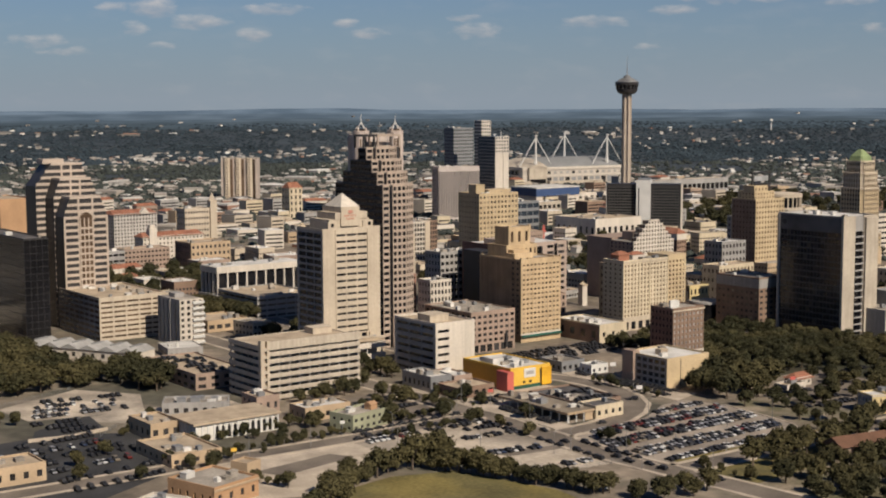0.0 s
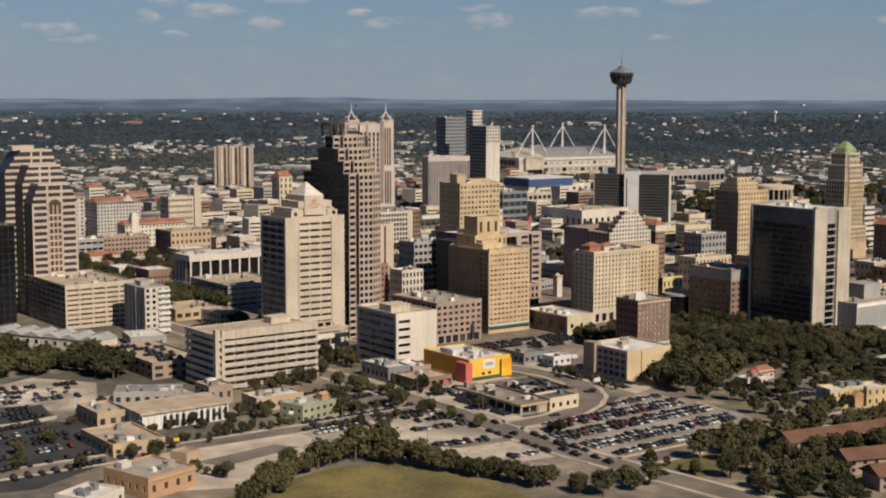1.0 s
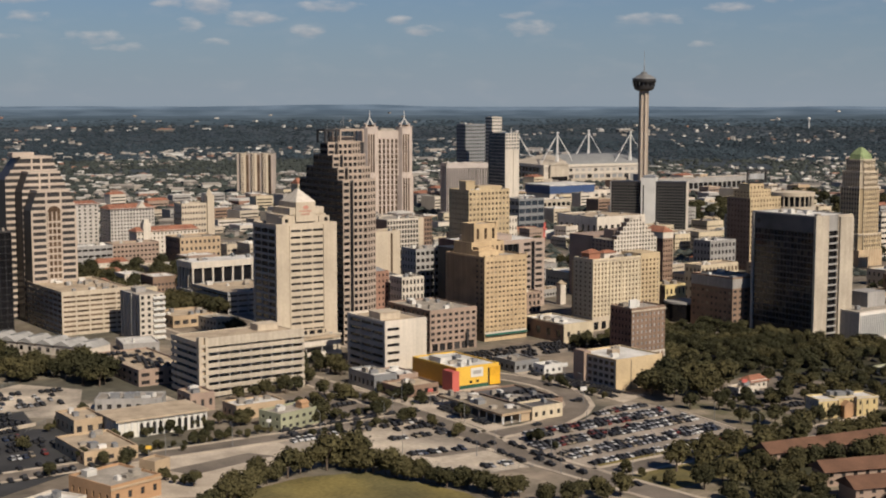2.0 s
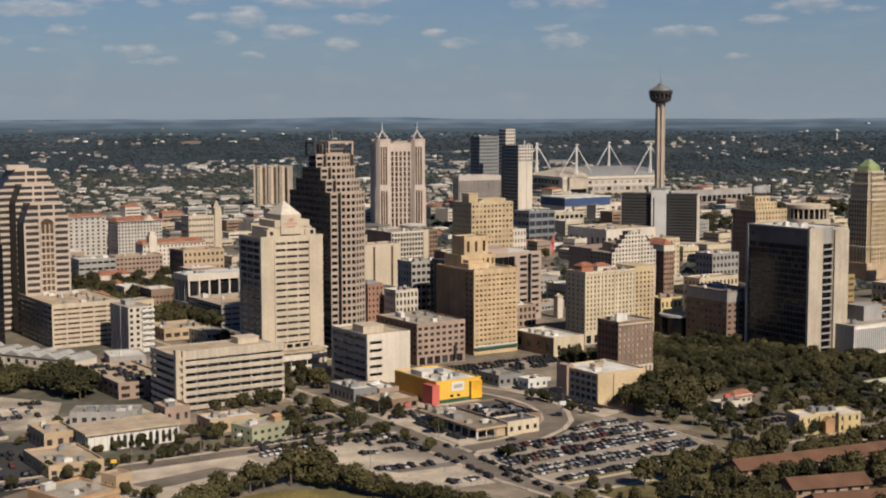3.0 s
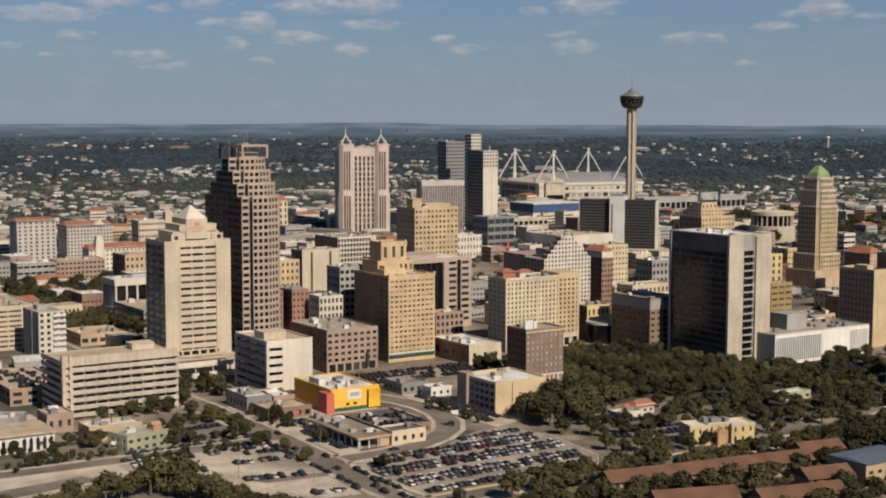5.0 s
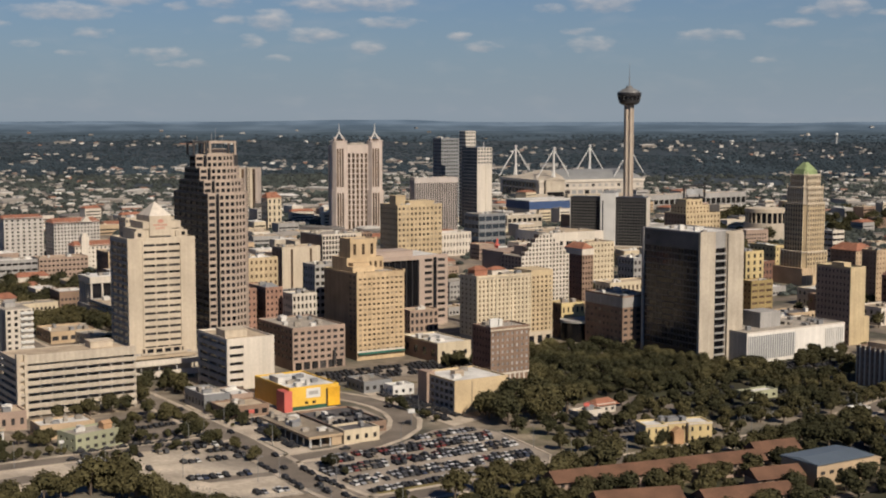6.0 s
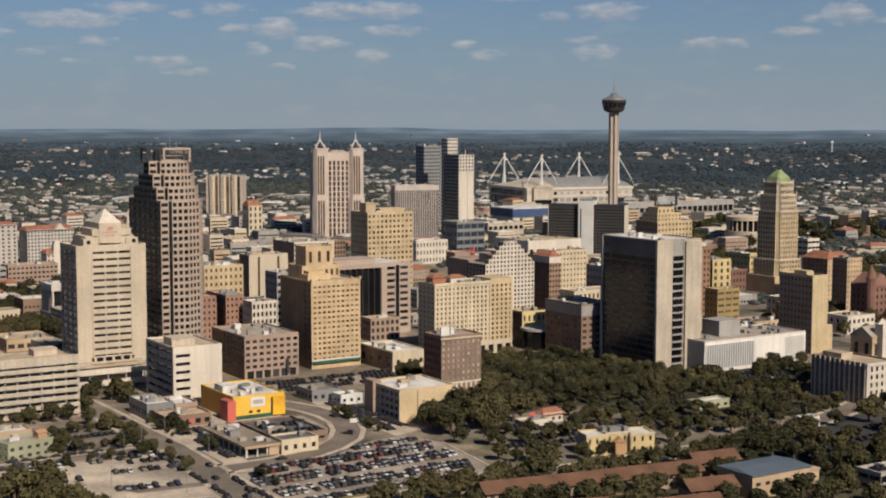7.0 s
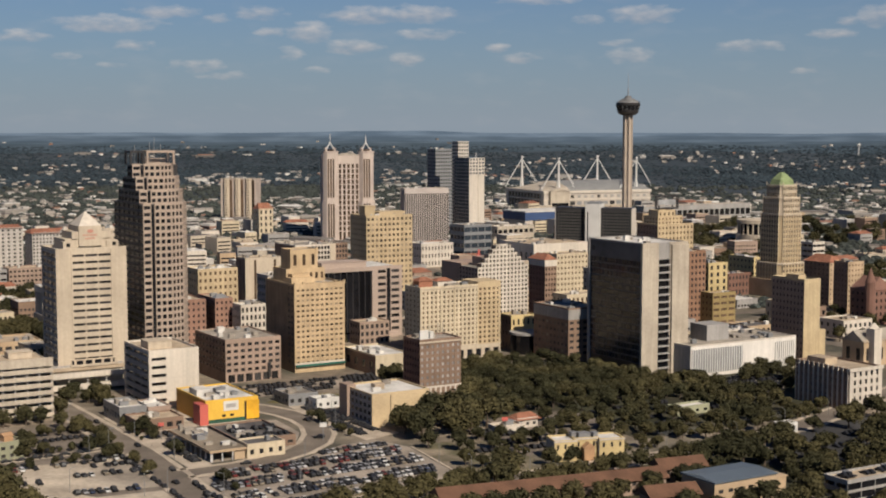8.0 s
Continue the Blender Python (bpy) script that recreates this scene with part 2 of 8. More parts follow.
# soil for sheets under trees, their shade painted into the dark colour
SHADELAWN = surface("soil_with_painted_shade", (0.054, 0.048, 0.029), grain=0.3, gscale=0.6, stain=0.35, sscale=0.06, tint=(0.035, 0.035, 0.018), tscale=0.04)
GROUND = surface("city_ground", (0.205, 0.166, 0.125), grain=0.3, gscale=0.15, stain=0.35, sscale=0.03, tint=(0.085, 0.078, 0.058), tscale=0.012)
# far land: haze is painted in as a blue cast
FARLAND = surface("haze_tinted_land", (0.028, 0.037, 0.044), grain=0.2, gscale=0.02, stain=0.25, sscale=0.004, tint=(0.038, 0.047, 0.054), tscale=0.0025)
LEAF = surface("live_oak_leaves", (0.050, 0.049, 0.026), rough=0.75, grain=0.3, gscale=0.5, stain=0.3, sscale=0.03, rnd=0.3, island=0.14, spec=0.05, tint=(0.072, 0.063, 0.030), tscale=0.03)
# far leaves: a bluer base colour stands for the haze before them
FARLEAF = surface("haze_tinted_woods", (0.032, 0.043, 0.052), rough=0.9, grain=0.2, gscale=0.05, stain=0.25, sscale=0.006, island=0.2, spec=0.0)
LEAFFAR = surface("haze_tinted_leaves", (0.033, 0.039, 0.034), rough=0.8, grain=0.3, gscale=0.1, stain=0.3, sscale=0.006, island=0.4)
BARK = surface("grey_brown_bark", (0.10, 0.075, 0.055), grain=0.3, gscale=3.0, stain=0.2)
RUBBER = surface("black_rubber", (0.02, 0.02, 0.02), rough=0.8, grain=0.1, stain=0.1)
PAINTLINE = surface("white_road_paint", (0.477, 0.462, 0.424), grain=0.2, gscale=1.5, stain=0.3)
CARPAINT = ramped("car_paint", [(0.0, (0.50, 0.49, 0.47)), (0.22, (0.24, 0.24, 0.25)), (0.38, (0.016, 0.016, 0.018)), (0.66, (0.05, 0.05, 0.054)), (0.80, (0.13, 0.022, 0.018)), (0.88, (0.028, 0.04, 0.075)), (0.92, (0.20, 0.165, 0.12))], rough=0.5, spec=0.35)
CARGLASS = surface("car_window_glass", (0.02, 0.02, 0.022), rough=0.4, spec=0.3, grain=0.1, stain=0.1)
FARROOF = ramped("distant_roofs", [(0.0, (0.40, 0.375, 0.34)), (0.20, (0.27, 0.245, 0.215)), (0.42, (0.14, 0.125, 0.112)), (0.64, (0.31, 0.275, 0.235)), (0.84, (0.24, 0.13, 0.09)), (0.90, (0.56, 0.54, 0.50))], rough=0.8, island=True)
BROWNGRAN = surface("brown_granite", (0.345, 0.27, 0.222), grain=0.08, gscale=0.9, stain=0.1, sscale=0.05)
SPANDREL = surface("grey_glass_spandrel", (0.052, 0.054, 0.06), rough=0.35, grain=0.1, stain=0.15)
BLINDGL = ramped("windows_with_blinds", [(0.0, (0.040, 0.030, 0.022)), (0.3, (0.085, 0.062, 0.042)), (0.62, (0.14, 0.105, 0.07)), (0.86, (0.26, 0.205, 0.14))], rough=0.3)
SHEETROOF = surface("dull_sheet_roof", (0.30, 0.29, 0.272), rough=0.6, grain=0.08, stain=0.2, sscale=0.15)
PALEFLAT = surface("greyed_white_stucco", (0.39, 0.36, 0.325), grain=0.06, stain=0.14, streak=0.14)
PALEROSE = surface("pale_rose_concrete", (0.40, 0.33, 0.28), grain=0.08, stain=0.12, streak=0.1)
FADEDSIGN = surface("faded_red_lettering", (0.42, 0.20, 0.15), rough=0.6, grain=0.05, stain=0.1)


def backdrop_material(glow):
    """Far hills: dull blue-green, with haze painted on as a pale blue glow of the surface, stronger farther out."""
    m = bpy.data.materials.new("far_hills_haze_glow")
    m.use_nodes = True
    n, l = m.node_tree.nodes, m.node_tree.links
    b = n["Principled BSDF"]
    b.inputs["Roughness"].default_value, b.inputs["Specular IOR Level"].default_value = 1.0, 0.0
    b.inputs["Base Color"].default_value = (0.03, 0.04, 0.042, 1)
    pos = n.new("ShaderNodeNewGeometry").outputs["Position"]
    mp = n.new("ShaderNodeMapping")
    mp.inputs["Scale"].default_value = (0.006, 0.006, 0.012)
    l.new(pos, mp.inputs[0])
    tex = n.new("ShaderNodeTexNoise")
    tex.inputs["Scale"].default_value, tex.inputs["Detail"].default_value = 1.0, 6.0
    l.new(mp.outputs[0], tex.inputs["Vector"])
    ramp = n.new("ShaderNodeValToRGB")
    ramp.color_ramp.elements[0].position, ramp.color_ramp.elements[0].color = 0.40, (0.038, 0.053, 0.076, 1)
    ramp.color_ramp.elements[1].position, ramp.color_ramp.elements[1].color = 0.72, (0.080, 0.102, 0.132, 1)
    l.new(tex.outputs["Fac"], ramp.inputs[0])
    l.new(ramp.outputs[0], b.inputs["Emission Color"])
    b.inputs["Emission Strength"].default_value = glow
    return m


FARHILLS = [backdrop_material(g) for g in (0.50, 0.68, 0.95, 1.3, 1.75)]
# ---- building blocks ----


class Shape:
    """Collects boxes, prisms and other faces for one mesh."""

    def __init__(self):
        self.v, self.f, self.m = [], [], []

    def face(self, pts, mi=0):
        k = len(self.v)
        self.v += [tuple(p) for p in pts]
        self.f.append(tuple(range(k, k + len(pts))))
        self.m.append(mi)

    def box(self, x0, y0, z0, x1, y1, z1, mi=0):
        k = len(self.v)
        self.v += [(x, y, z) for z in (z0, z1) for x, y in ((x0, y0), (x1, y0), (x1, y1), (x0, y1))]
        self.f += [tuple(k + i for i in q) for q in ((3, 2, 1, 0), (4, 5, 6, 7), (0, 1, 5, 4), (1, 2, 6, 5), (2, 3, 7, 6), (3, 0, 4, 7))]
        self.m += [mi] * 6
        return self

    def prism(self, poly, z0, z1, mi=0, top=None):
        """A polygon (counterclockwise) drawn up from z0 to z1; top: another polygon at z1."""
        top = top or poly
        k, c = len(self.v), len(poly)
        self.v += [(x, y, z0) for x, y in poly] + [(x, y, z1) for x, y in top]
        self.f += [tuple(k + i for i in reversed(range(c))), tuple(k + c + i for i in range(c))]
        self.f += [(k + i, k + (i + 1) % c, k + c + (i + 1) % c, k + c + i) for i in range(c)]
        self.m += [mi] * (c + 2)
        return self

    def cone(self, x, y, z0, z1, r0, r1, sides=12, mi=0):
        ring = [(math.cos(2 * math.pi * i / sides), math.sin(2 * math.pi * i / sides)) for i in range(sides)]
        return self.prism([(x + r0 * a, y + r0 * b) for a, b in ring], z0, z1, mi, [(x + r1 * a, y + r1 * b) for a, b in ring])

    def bar(self, a, b, r, sides=6, mi=0):
        """A round bar from a to b; r: one radius, or one for each end."""
        a, b = Vector(a), Vector(b)
        r0, r1 = r if isinstance(r, tuple) else (r, r)
        d = (b - a).normalized()
        u = d.orthogonal().normalized()
        w = d.cross(u)
        k = len(self.v)
        for p, q in ((a, r0), (b, r1)):
            for i in range(sides):
                t = 2 * math.pi * i / sides
                self.v.append(tuple(p + q * (math.cos(t) * u + math.sin(t) * w)))
        self.f += [tuple(k + i for i in reversed(range(sides))), tuple(k + sides + i for i in range(sides))]
        self.f += [(k + i, k + (i + 1) % sides, k + sides + (i + 1) % sides, k + sides + i) for i in range(sides)]
        self.m += [mi] * (sides + 2)
        return self

    def gable(self, x0, y0, x1, y1, z0, z1, mi=0, along="x", hip=0.0):
        """A pitched roof over a rectangle."""
        if along == "x":
            ym = (y0 + y1) / 2
            a, b = (x0 + hip, ym, z1), (x1 - hip, ym, z1)
            p = [(x0, y0, z0), (x1, y0, z0), (x1, y1, z0), (x0, y1, z0)]
            self.face([p[0], p[1], b, a], mi), self.face([p[2], p[3], a, b], mi), self.face([p[1], p[2], b], mi), self.face([p[3], p[0], a], mi)
        else:
            xm = (x0 + x1) / 2
            a, b = (xm, y0 + hip, z1), (xm, y1 - hip, z1)
            p = [(x0, y0, z0), (x1, y0, z0), (x1, y1, z0), (x0, y1, z0)]
            self.face([p[1], p[2], b, a], mi), self.face([p[3], p[0], a, b], mi), self.face([p[0], p[1], a], mi), self.face([p[2], p[3], b], mi)
        self.face(list(reversed(p)), mi)
        return self

    def mesh(self, name, *mats, smooth=False):
        me = bpy.data.meshes.new(name)
        me.from_pydata(self.v, [], self.f)
        for m in mats:
            me.materials.append(m)
        if len(mats) > 1:
            me.polygons.foreach_set("material_index", self.m)
        if smooth:
            me.polygons.foreach_set("use_smooth", [True] * len(self.f))
        me.update()
        return me


def thing(name, x, y, z=0.0, rot=0.0, label="", category="", group="", kind=""):
    ob = new(name)
    ob.matrix_basis = pose(x, y, z, 0, 0, rot)
    ob.empty_display_size = 1.0
    return tagged(ob, label, category, group, kind)


def part(name, shape, mats, parent, label="", m=None, smooth=False):
    """One mesh object under a thing or under a part."""
    me = shape if isinstance(shape, bpy.types.Mesh) else shape.mesh(name, *(mats if isinstance(mats, (list, tuple)) else (mats,)), smooth=smooth)
    ob = new(name, me)
    ob.parent = parent
    if m is not None:
        ob.matrix_basis = m
    return tagged(ob, label)


def structure(name, shape, mats, label, category):
    ob = new(name, shape.mesh(name, *(mats if isinstance(mats, (list, tuple)) else (mats,))))
    return tagged(ob, label, category, "", "structure")


def pierced(xs, zs, depth):
    """One sheet of wall in the plane of x and z with an opening in every second field each way, and the reveals that give it depth."""
    s, nx, nz = Shape(), len(xs), len(zs)
    s.v = [(x, y, z) for y in (-depth, 0.0) for z in zs for x in xs]
    at = lambda i, j, k=0: k * nx * nz + j * nx + i
    for j in range(nz - 1):
        for i in range(nx - 1):
            q = [(i, j), (i + 1, j), (i + 1, j + 1), (i, j + 1)]
            if i % 2 and j % 2:
                for (a, b), (c, d) in zip(q, q[1:] + q[:1]):
                    s.f.append((at(a, b), at(a, b, 1), at(c, d, 1), at(c, d)))
            else:
                s.f.append(tuple(at(a, b) for a, b in q))
    for i in range(nx - 1):
        s.f += [(at(i, 0), at(i, 0, 1), at(i + 1, 0, 1), at(i + 1, 0)), (at(i + 1, nz - 1), at(i + 1, nz - 1, 1), at(i, nz - 1, 1), at(i, nz - 1))]
    for j in range(nz - 1):
        s.f += [(at(0, j + 1), at(0, j + 1, 1), at(0, j, 1), at(0, j)), (at(nx - 1, j), at(nx - 1, j, 1), at(nx - 1, j + 1, 1), at(nx - 1, j + 1))]
    s.m = [0] * len(s.f)
    return s


PANES = {}
FOOT = []


def pane_mesh(w, h, glass):
    key = (round(w, 2), round(h, 2), glass.name)
    if key not in PANES:
        PANES[key] = Shape().box(-w / 2, -0.12, -h / 2, w / 2, 0.02, h / 2).mesh("window", glass)
    return PANES[key]


def facade(th, x, y, ang, W, z0, H, cols, rows, fw, fh, wall, glass, depth=0.45, ml=0.0, mr=0.0, mb=0.0, mt=0.0, single=False, skip=None, name="wall", lift=0.5):
    """A pierced wall before a core: piers and spandrels with real depth, glass set back between them. It starts at (x, y) of the thing and
    runs W metres towards ang degrees. single: each window an object; else the small ones stay joined."""
    base = pose(x, y, z0, 0, 0, ang)
    cw, ch = (W - ml - mr) / cols, (H - mb - mt) / rows
    w, h = cw * fw, ch * fh
    xs, zs = [0.0], [0.0]
    for c in range(cols):
        a = ml + c * cw + (cw - w) / 2
        xs += [a, a + w]
    for r in range(rows):
        a = mb + r * ch + (ch - h) * lift
        zs += [a, a + h]
    s = pierced(xs + [W], zs + [H], depth)
    ob = part(name, s, wall, th, m=base)
    rest = Shape()
    for r in range(rows):
        for c in range(cols):
            if skip and skip(c, r):
                continue
            px, pz = ml + (c + 0.5) * cw, mb + r * ch + (ch - h) * lift + h / 2
            if single:
                part("window", pane_mesh(w, h, glass), None, ob, m=Matrix.Translation((px, 0, pz)))
            else:
                rest.box(px - w / 2, -0.12, pz - h / 2, px + w / 2, 0.02, pz + h / 2)
    if rest.v:
        tagged(part("glazing", rest, glass, ob), "", "", "", "stuff")
    return ob


def roof_units(th, x0, y0, x1, y1, z, n, seed, mat=None):
    """Small plant on a flat roof: boxes with a cap, a duct, vents."""
    rng = random.Random(seed)
    for _ in range(n):
        w, d, h = rng.uniform(1.5, 4.5), rng.uniform(1.5, 4.0), rng.uniform(0.9, 2.4)
        if x1 - x0 < w + 1 or y1 - y0 < d + 1:
            continue
        x, y = rng.uniform(x0, x1 - w), rng.uniform(y0, y1 - d)
        s = Shape().box(x, y, z, x + w, y + d, z + h).box(x - 0.12, y - 0.12, z + h, x + w + 0.12, y + d + 0.12, z + h + 0.15)
        s.cone(x + w / 2, y + d / 2, z + h + 0.15, z + h + 0.5, 0.5, 0.45, 8)
        part("roof_unit", s, mat or rng.choice((TRIMGREY, ROOFWHITE, ROOFGRAVEL)), th)


def shell(th, x, y, wx, wy, z0, z1, wall, roof, inset=0.45, parapet=0.9, core=None):
    """The core of a volume, its flat roof and its parapet."""
    part("core", Shape().box(x + inset, y + inset, z0, x + wx - inset, y + wy - inset, z1 - 0.02), core or wall, th)
    part("roof", Shape().box(x + inset + 0.05, y + inset + 0.05, z1 - 0.02, x + wx - inset - 0.05, y + wy - inset - 0.05, z1 + 0.1), roof, th)
    if parapet:
        t, p = 0.55, Shape()
        for k, (z, i) in enumerate(((z1, 0.0), (z1 + parapet, 0.0), (z1 + parapet, t), (z1, t))):
            p.v += [(x + i, y + i, z), (x + wx - i, y + i, z), (x + wx - i, y + wy - i, z), (x + i, y + wy - i, z)]
        for k in range(4):
            for c in range(4):
                p.f.append((k * 4 + c, k * 4 + (c + 1) % 4, (k + 1) % 4 * 4 + (c + 1) % 4, (k + 1) % 4 * 4 + c))
        p.m = [0] * len(p.f)
        part("parapet", p, wall, th)


def faces(th, x, y, wx, wy, z0, z1, wall, glass, S, W=None, N=None, E=None, **kw):
    """The four walls of a box volume; each side is (cols, rows, fw, fh) with further settings of its own, or None for a blank wall."""
    d = kw.get("depth", 0.45)
    place = {"S": (x + d, y + d, 0.0, wx - 2 * d), "E": (x + wx - d, y + d, 90.0, wy - 2 * d), "N": (x + wx - d, y + wy - d, 180.0, wx - 2 * d), "W": (x + d, y + wy - d, 270.0, wy - 2 * d)}
    for k, spec in (("S", S), ("W", W), ("N", N), ("E", E)):
        px, py, ang, length = place[k]
        # the two long sides close the corners
        if k in "SN":
            a = radians(ang)
            px, py, length = px - d * math.cos(a), py - d * math.sin(a), length + 2 * d
        if spec is None:
            part("wall", Shape().box(0, -d, 0, length, 0, z1 - z0), wall, th, m=pose(px, py, z0, 0, 0, ang))
            continue
        own = dict(kw)
        own.update(spec[4] if len(spec) > 4 else {})
        facade(th, px, py, ang, length, z0, z1 - z0, spec[0], spec[1], spec[2], spec[3], own.pop("wall", wall), own.pop("glass", glass), **own)


def block(name, x, y, wx, wy, h, wall, roof, glass, S, W, label, rot=0, category="building", group="", units=4, parapet=0.9, N=None, E=None, **kw):
    """A plain box building with pierced walls."""
    th = thing(name, x, y, 0, rot, label, category, group)
    FOOT.append((x - 4, y - 4, x + wx + 4, y + wy + 4))
    shell(th, 0, 0, wx, wy, 0, h, wall, roof, inset=kw.get("depth", 0.45), parapet=parapet)
    faces(th, 0, 0, wx, wy, 0, h, wall, glass, S, W, N or (max(3, int(wx / 5)), max(1, int(h / 4)), 0.55, 0.5), E or (max(3, int(wy / 5)), max(1, int(h / 4)), 0.55, 0.5), **kw)
    if units:
        roof_units(th, 2, 2, wx - 2, wy - 2, h + 0.1, units, int(x * 7 + y))
    return th


# ---- the land: one sheet from under the camera to the horizon, raised far out to fit the camera's view ----


def land_height(x, y):
    r = math.hypot(x - 100, y + 40)
    k = max(0.0, (r - 2500) / 2300)
    wave = 7.0 * noise.noise((x * 0.0016, y * 0.0016, 0.0)) + 2.2 * noise.noise((x * 0.006, y * 0.006, 3.0))
    return 108.5 * k ** 1.7 + wave * min(1.0, k * 1.5)


def build_land():
    radii = [0, 300, 600, 1000, 1500, 2000, 2500] + [2500 + 100 * i for i in range(1, 24)]
    spokes = 240
    s = Shape()
    s.v.append((100.0, -40.0, 0.0))
    for r in radii[1:]:
        for i in range(spokes):
            a = 2 * math.pi * i / spokes
            x, y = 100 + r * math.cos(a), -40 + r * math.sin(a)
            s.v.append((x, y, land_height(x, y)))
    for i in range(spokes):
        s.f.append((0, 1 + i, 1 + (i + 1) % spokes))
        s.m.append(0)
    for k in range(len(radii) - 2):
        a, b = 1 + k * spokes, 1 + (k + 1) * spokes
        for i in range(spokes):
            j = (i + 1) % spokes
            s.f.append((a + i, b + i, b + j, a + j))
            # rings past 4100 m take the glowing hill materials, haze painted in
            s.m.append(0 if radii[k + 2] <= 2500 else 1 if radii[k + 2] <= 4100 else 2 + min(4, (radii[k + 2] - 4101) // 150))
    structure("ground", s, (GROUND, FARLAND, *FARHILLS), "city ground and wooded land raised to the horizon", "ground")


build_land()


def far_hills():
    """The plain backdrop of distance: long low ridges one behind the other past the edge of the town."""
    for k, r in enumerate((4080, 4250, 4420, 4600, 4800)):
        s, n = Shape(), 900
        for i in range(n + 1):
            a = 2 * math.pi * i / n
            x, y = 100 + r * math.cos(a), -40 + r * math.sin(a)
            top = land_height(x, y) + (5.0 * noise.noise((math.cos(a) * 9, math.sin(a) * 9, k * 3.0)) + 3.0 * noise.noise((math.cos(a) * 70, math.sin(a) * 70, k * 3.0)) if k < 4 else 1.5 * noise.noise((math.cos(a) * 14, math.sin(a) * 14, 5.0)) + 8.0 * math.exp(-((math.degrees(a) - 60.0) / 4.5) ** 2))
            s.v += [(x, y, land_height(x, y) - 40), (x, y, top)]
        for i in range(n):
            s.f.append((2 * i, 2 * i + 1, 2 * i + 3, 2 * i + 2))
            s.m.append(0)
        structure("backdrop", s, FARHILLS[k], "long low ridge glowing haze blue at the horizon", "backdrop")


far_hills()


def strip(points, width, z, s=None, thick=0.0):
    """A ribbon along a line, as wide as told."""
    s = s or Shape()
    pts = [Vector(p) for p in points]
    sides = []
    for i, p in enumerate(pts):
        d = (pts[min(i + 1, len(pts) - 1)] - pts[max(i - 1, 0)]).normalized()
        n = Vector((-d.y, d.x)) * width / 2
        sides.append((p + n, p - n))
    for (a, b), (c, d) in zip(sides, sides[1:]):
        if thick:
            s.prism([tuple(b), tuple(d), tuple(c), tuple(a)], 0, z)
        else:
            s.face([(*b, z), (*d, z), (*c, z), (*a, z)])
    return s


def offset(points, dist):
    pts = [Vector(p) for p in points]
    out = []
    for i, p in enumerate(pts):
        d = (pts[min(i + 1, len(pts) - 1)] - pts[max(i - 1, 0)]).normalized()
        out.append((p.x - d.y * dist, p.y + d.x * dist))
    return out


CURVE = [(396, 445), (420, 445), (436, 449), (452, 457), (465, 468), (474, 482), (480, 498), (482, 515), (480, 532), (474, 550), (466, 566), (462, 590), (462, 900)]
ROADS = [
    ("main_road", [(404, 150), (397, 300), (394, 340), (391, 370), (389, 395), (389.5, 420), (391.5, 450), (393.5, 490), (392.5, 560), (391, 640), (391, 900)], 12),
    ("curved_road", CURVE, 11),
    ("cross_road", [(60, 498), (250, 494), (330, 492), (391, 494)], 10),
    ("lot_road", [(396, 372), (500, 372), (560, 371), (612, 370), (680, 388), (780, 424), (1000, 500)], 11),
    ("park_road", [(500, 600), (600, 612), (662, 604)], 12),
    ("side_road", [(315, 548), (391, 560)], 9),
    ("back_road", [(150, 700), (420, 690), (600, 690), (1200, 690)], 11),
    ("far_road", [(300, 850), (680, 850), (1400, 850)], 12),
    ("long_road", [(660, 560), (660, 900), (665, 1500)], 12),
    ("inner_road", [(580, 640), (580, 1000), (590, 1600)], 11),
    ("east_road", [(860, 380), (870, 700), (880, 1300)], 12),
]
for i, (road_name, line, width) in enumerate(ROADS):
    structure(road_name, strip(line, width, 0.06 + 0.01 * i), ASPHALT, "worn grey asphalt city street", "road")
    if i < 4:
        walkside = Shape()
        for side in (1, -1):
            strip(offset(line, side * (width / 2 + 1.3)), 2.4, 0.17, walkside, thick=1)
        structure("pavement", walkside, PAVING, "pale concrete pavement with a raised kerb", "pavement")


def lot(name, poly, mat, label, z=0.03):
    s = Shape()
    s.face([(x, y, z) for x, y in poly])
    structure(name, s, mat, label, "ground")


lot("car_park", [(394.5, 430), (402, 438), (428, 439), (450, 445), (473, 458), (490, 460), (496, 440), (490, 395), (478, 380), (393.5, 379)], LOTASPHALT, "grey asphalt car park full of cars")
lot("gravel_lot", [(318, 486), (386, 486), (379, 395), (356, 398), (345, 424), (318, 448)], PALELOT, "pale dusty gravel parking lot")
lot("paved_yard", [(250, 486), (318, 486), (318, 452), (262, 428), (235, 440)], PAVING, "pale concrete yard beside low shops", 0.032)
lot("dark_lot", [(150, 575), (225, 575), (262, 555), (256, 500), (200, 470), (150, 480)], NEWASPHALT, "dark asphalt parking lot")
lot("upper_lot", [(222, 640), (269, 662), (290, 632), (277, 600), (258, 600), (225, 608)], PALELOT, "pale parking lot with scattered cars", 0.034)
lot("small_dark_lot", [(220, 588), (236, 596), (251, 602), (246, 572), (228, 568), (212, 571)], NEWASPHALT, "small dark asphalt lot between hedges", 0.036)
lot("block_lot", [(410, 456), (440, 458), (458, 472), (468, 490), (470, 520), (410, 540)], LOTASPHALT, "asphalt yard behind a low shop", 0.036)
lot("side_lot", [(486, 460), (506, 466), (500, 560), (488, 560)], PAVING, "concrete lot with a row of cars", 0.038)
lot("plaza_lot", [(480, 575), (640, 575), (640, 606), (480, 606)], LOTASPHALT, "asphalt car park at the foot of tall buildings", 0.039)
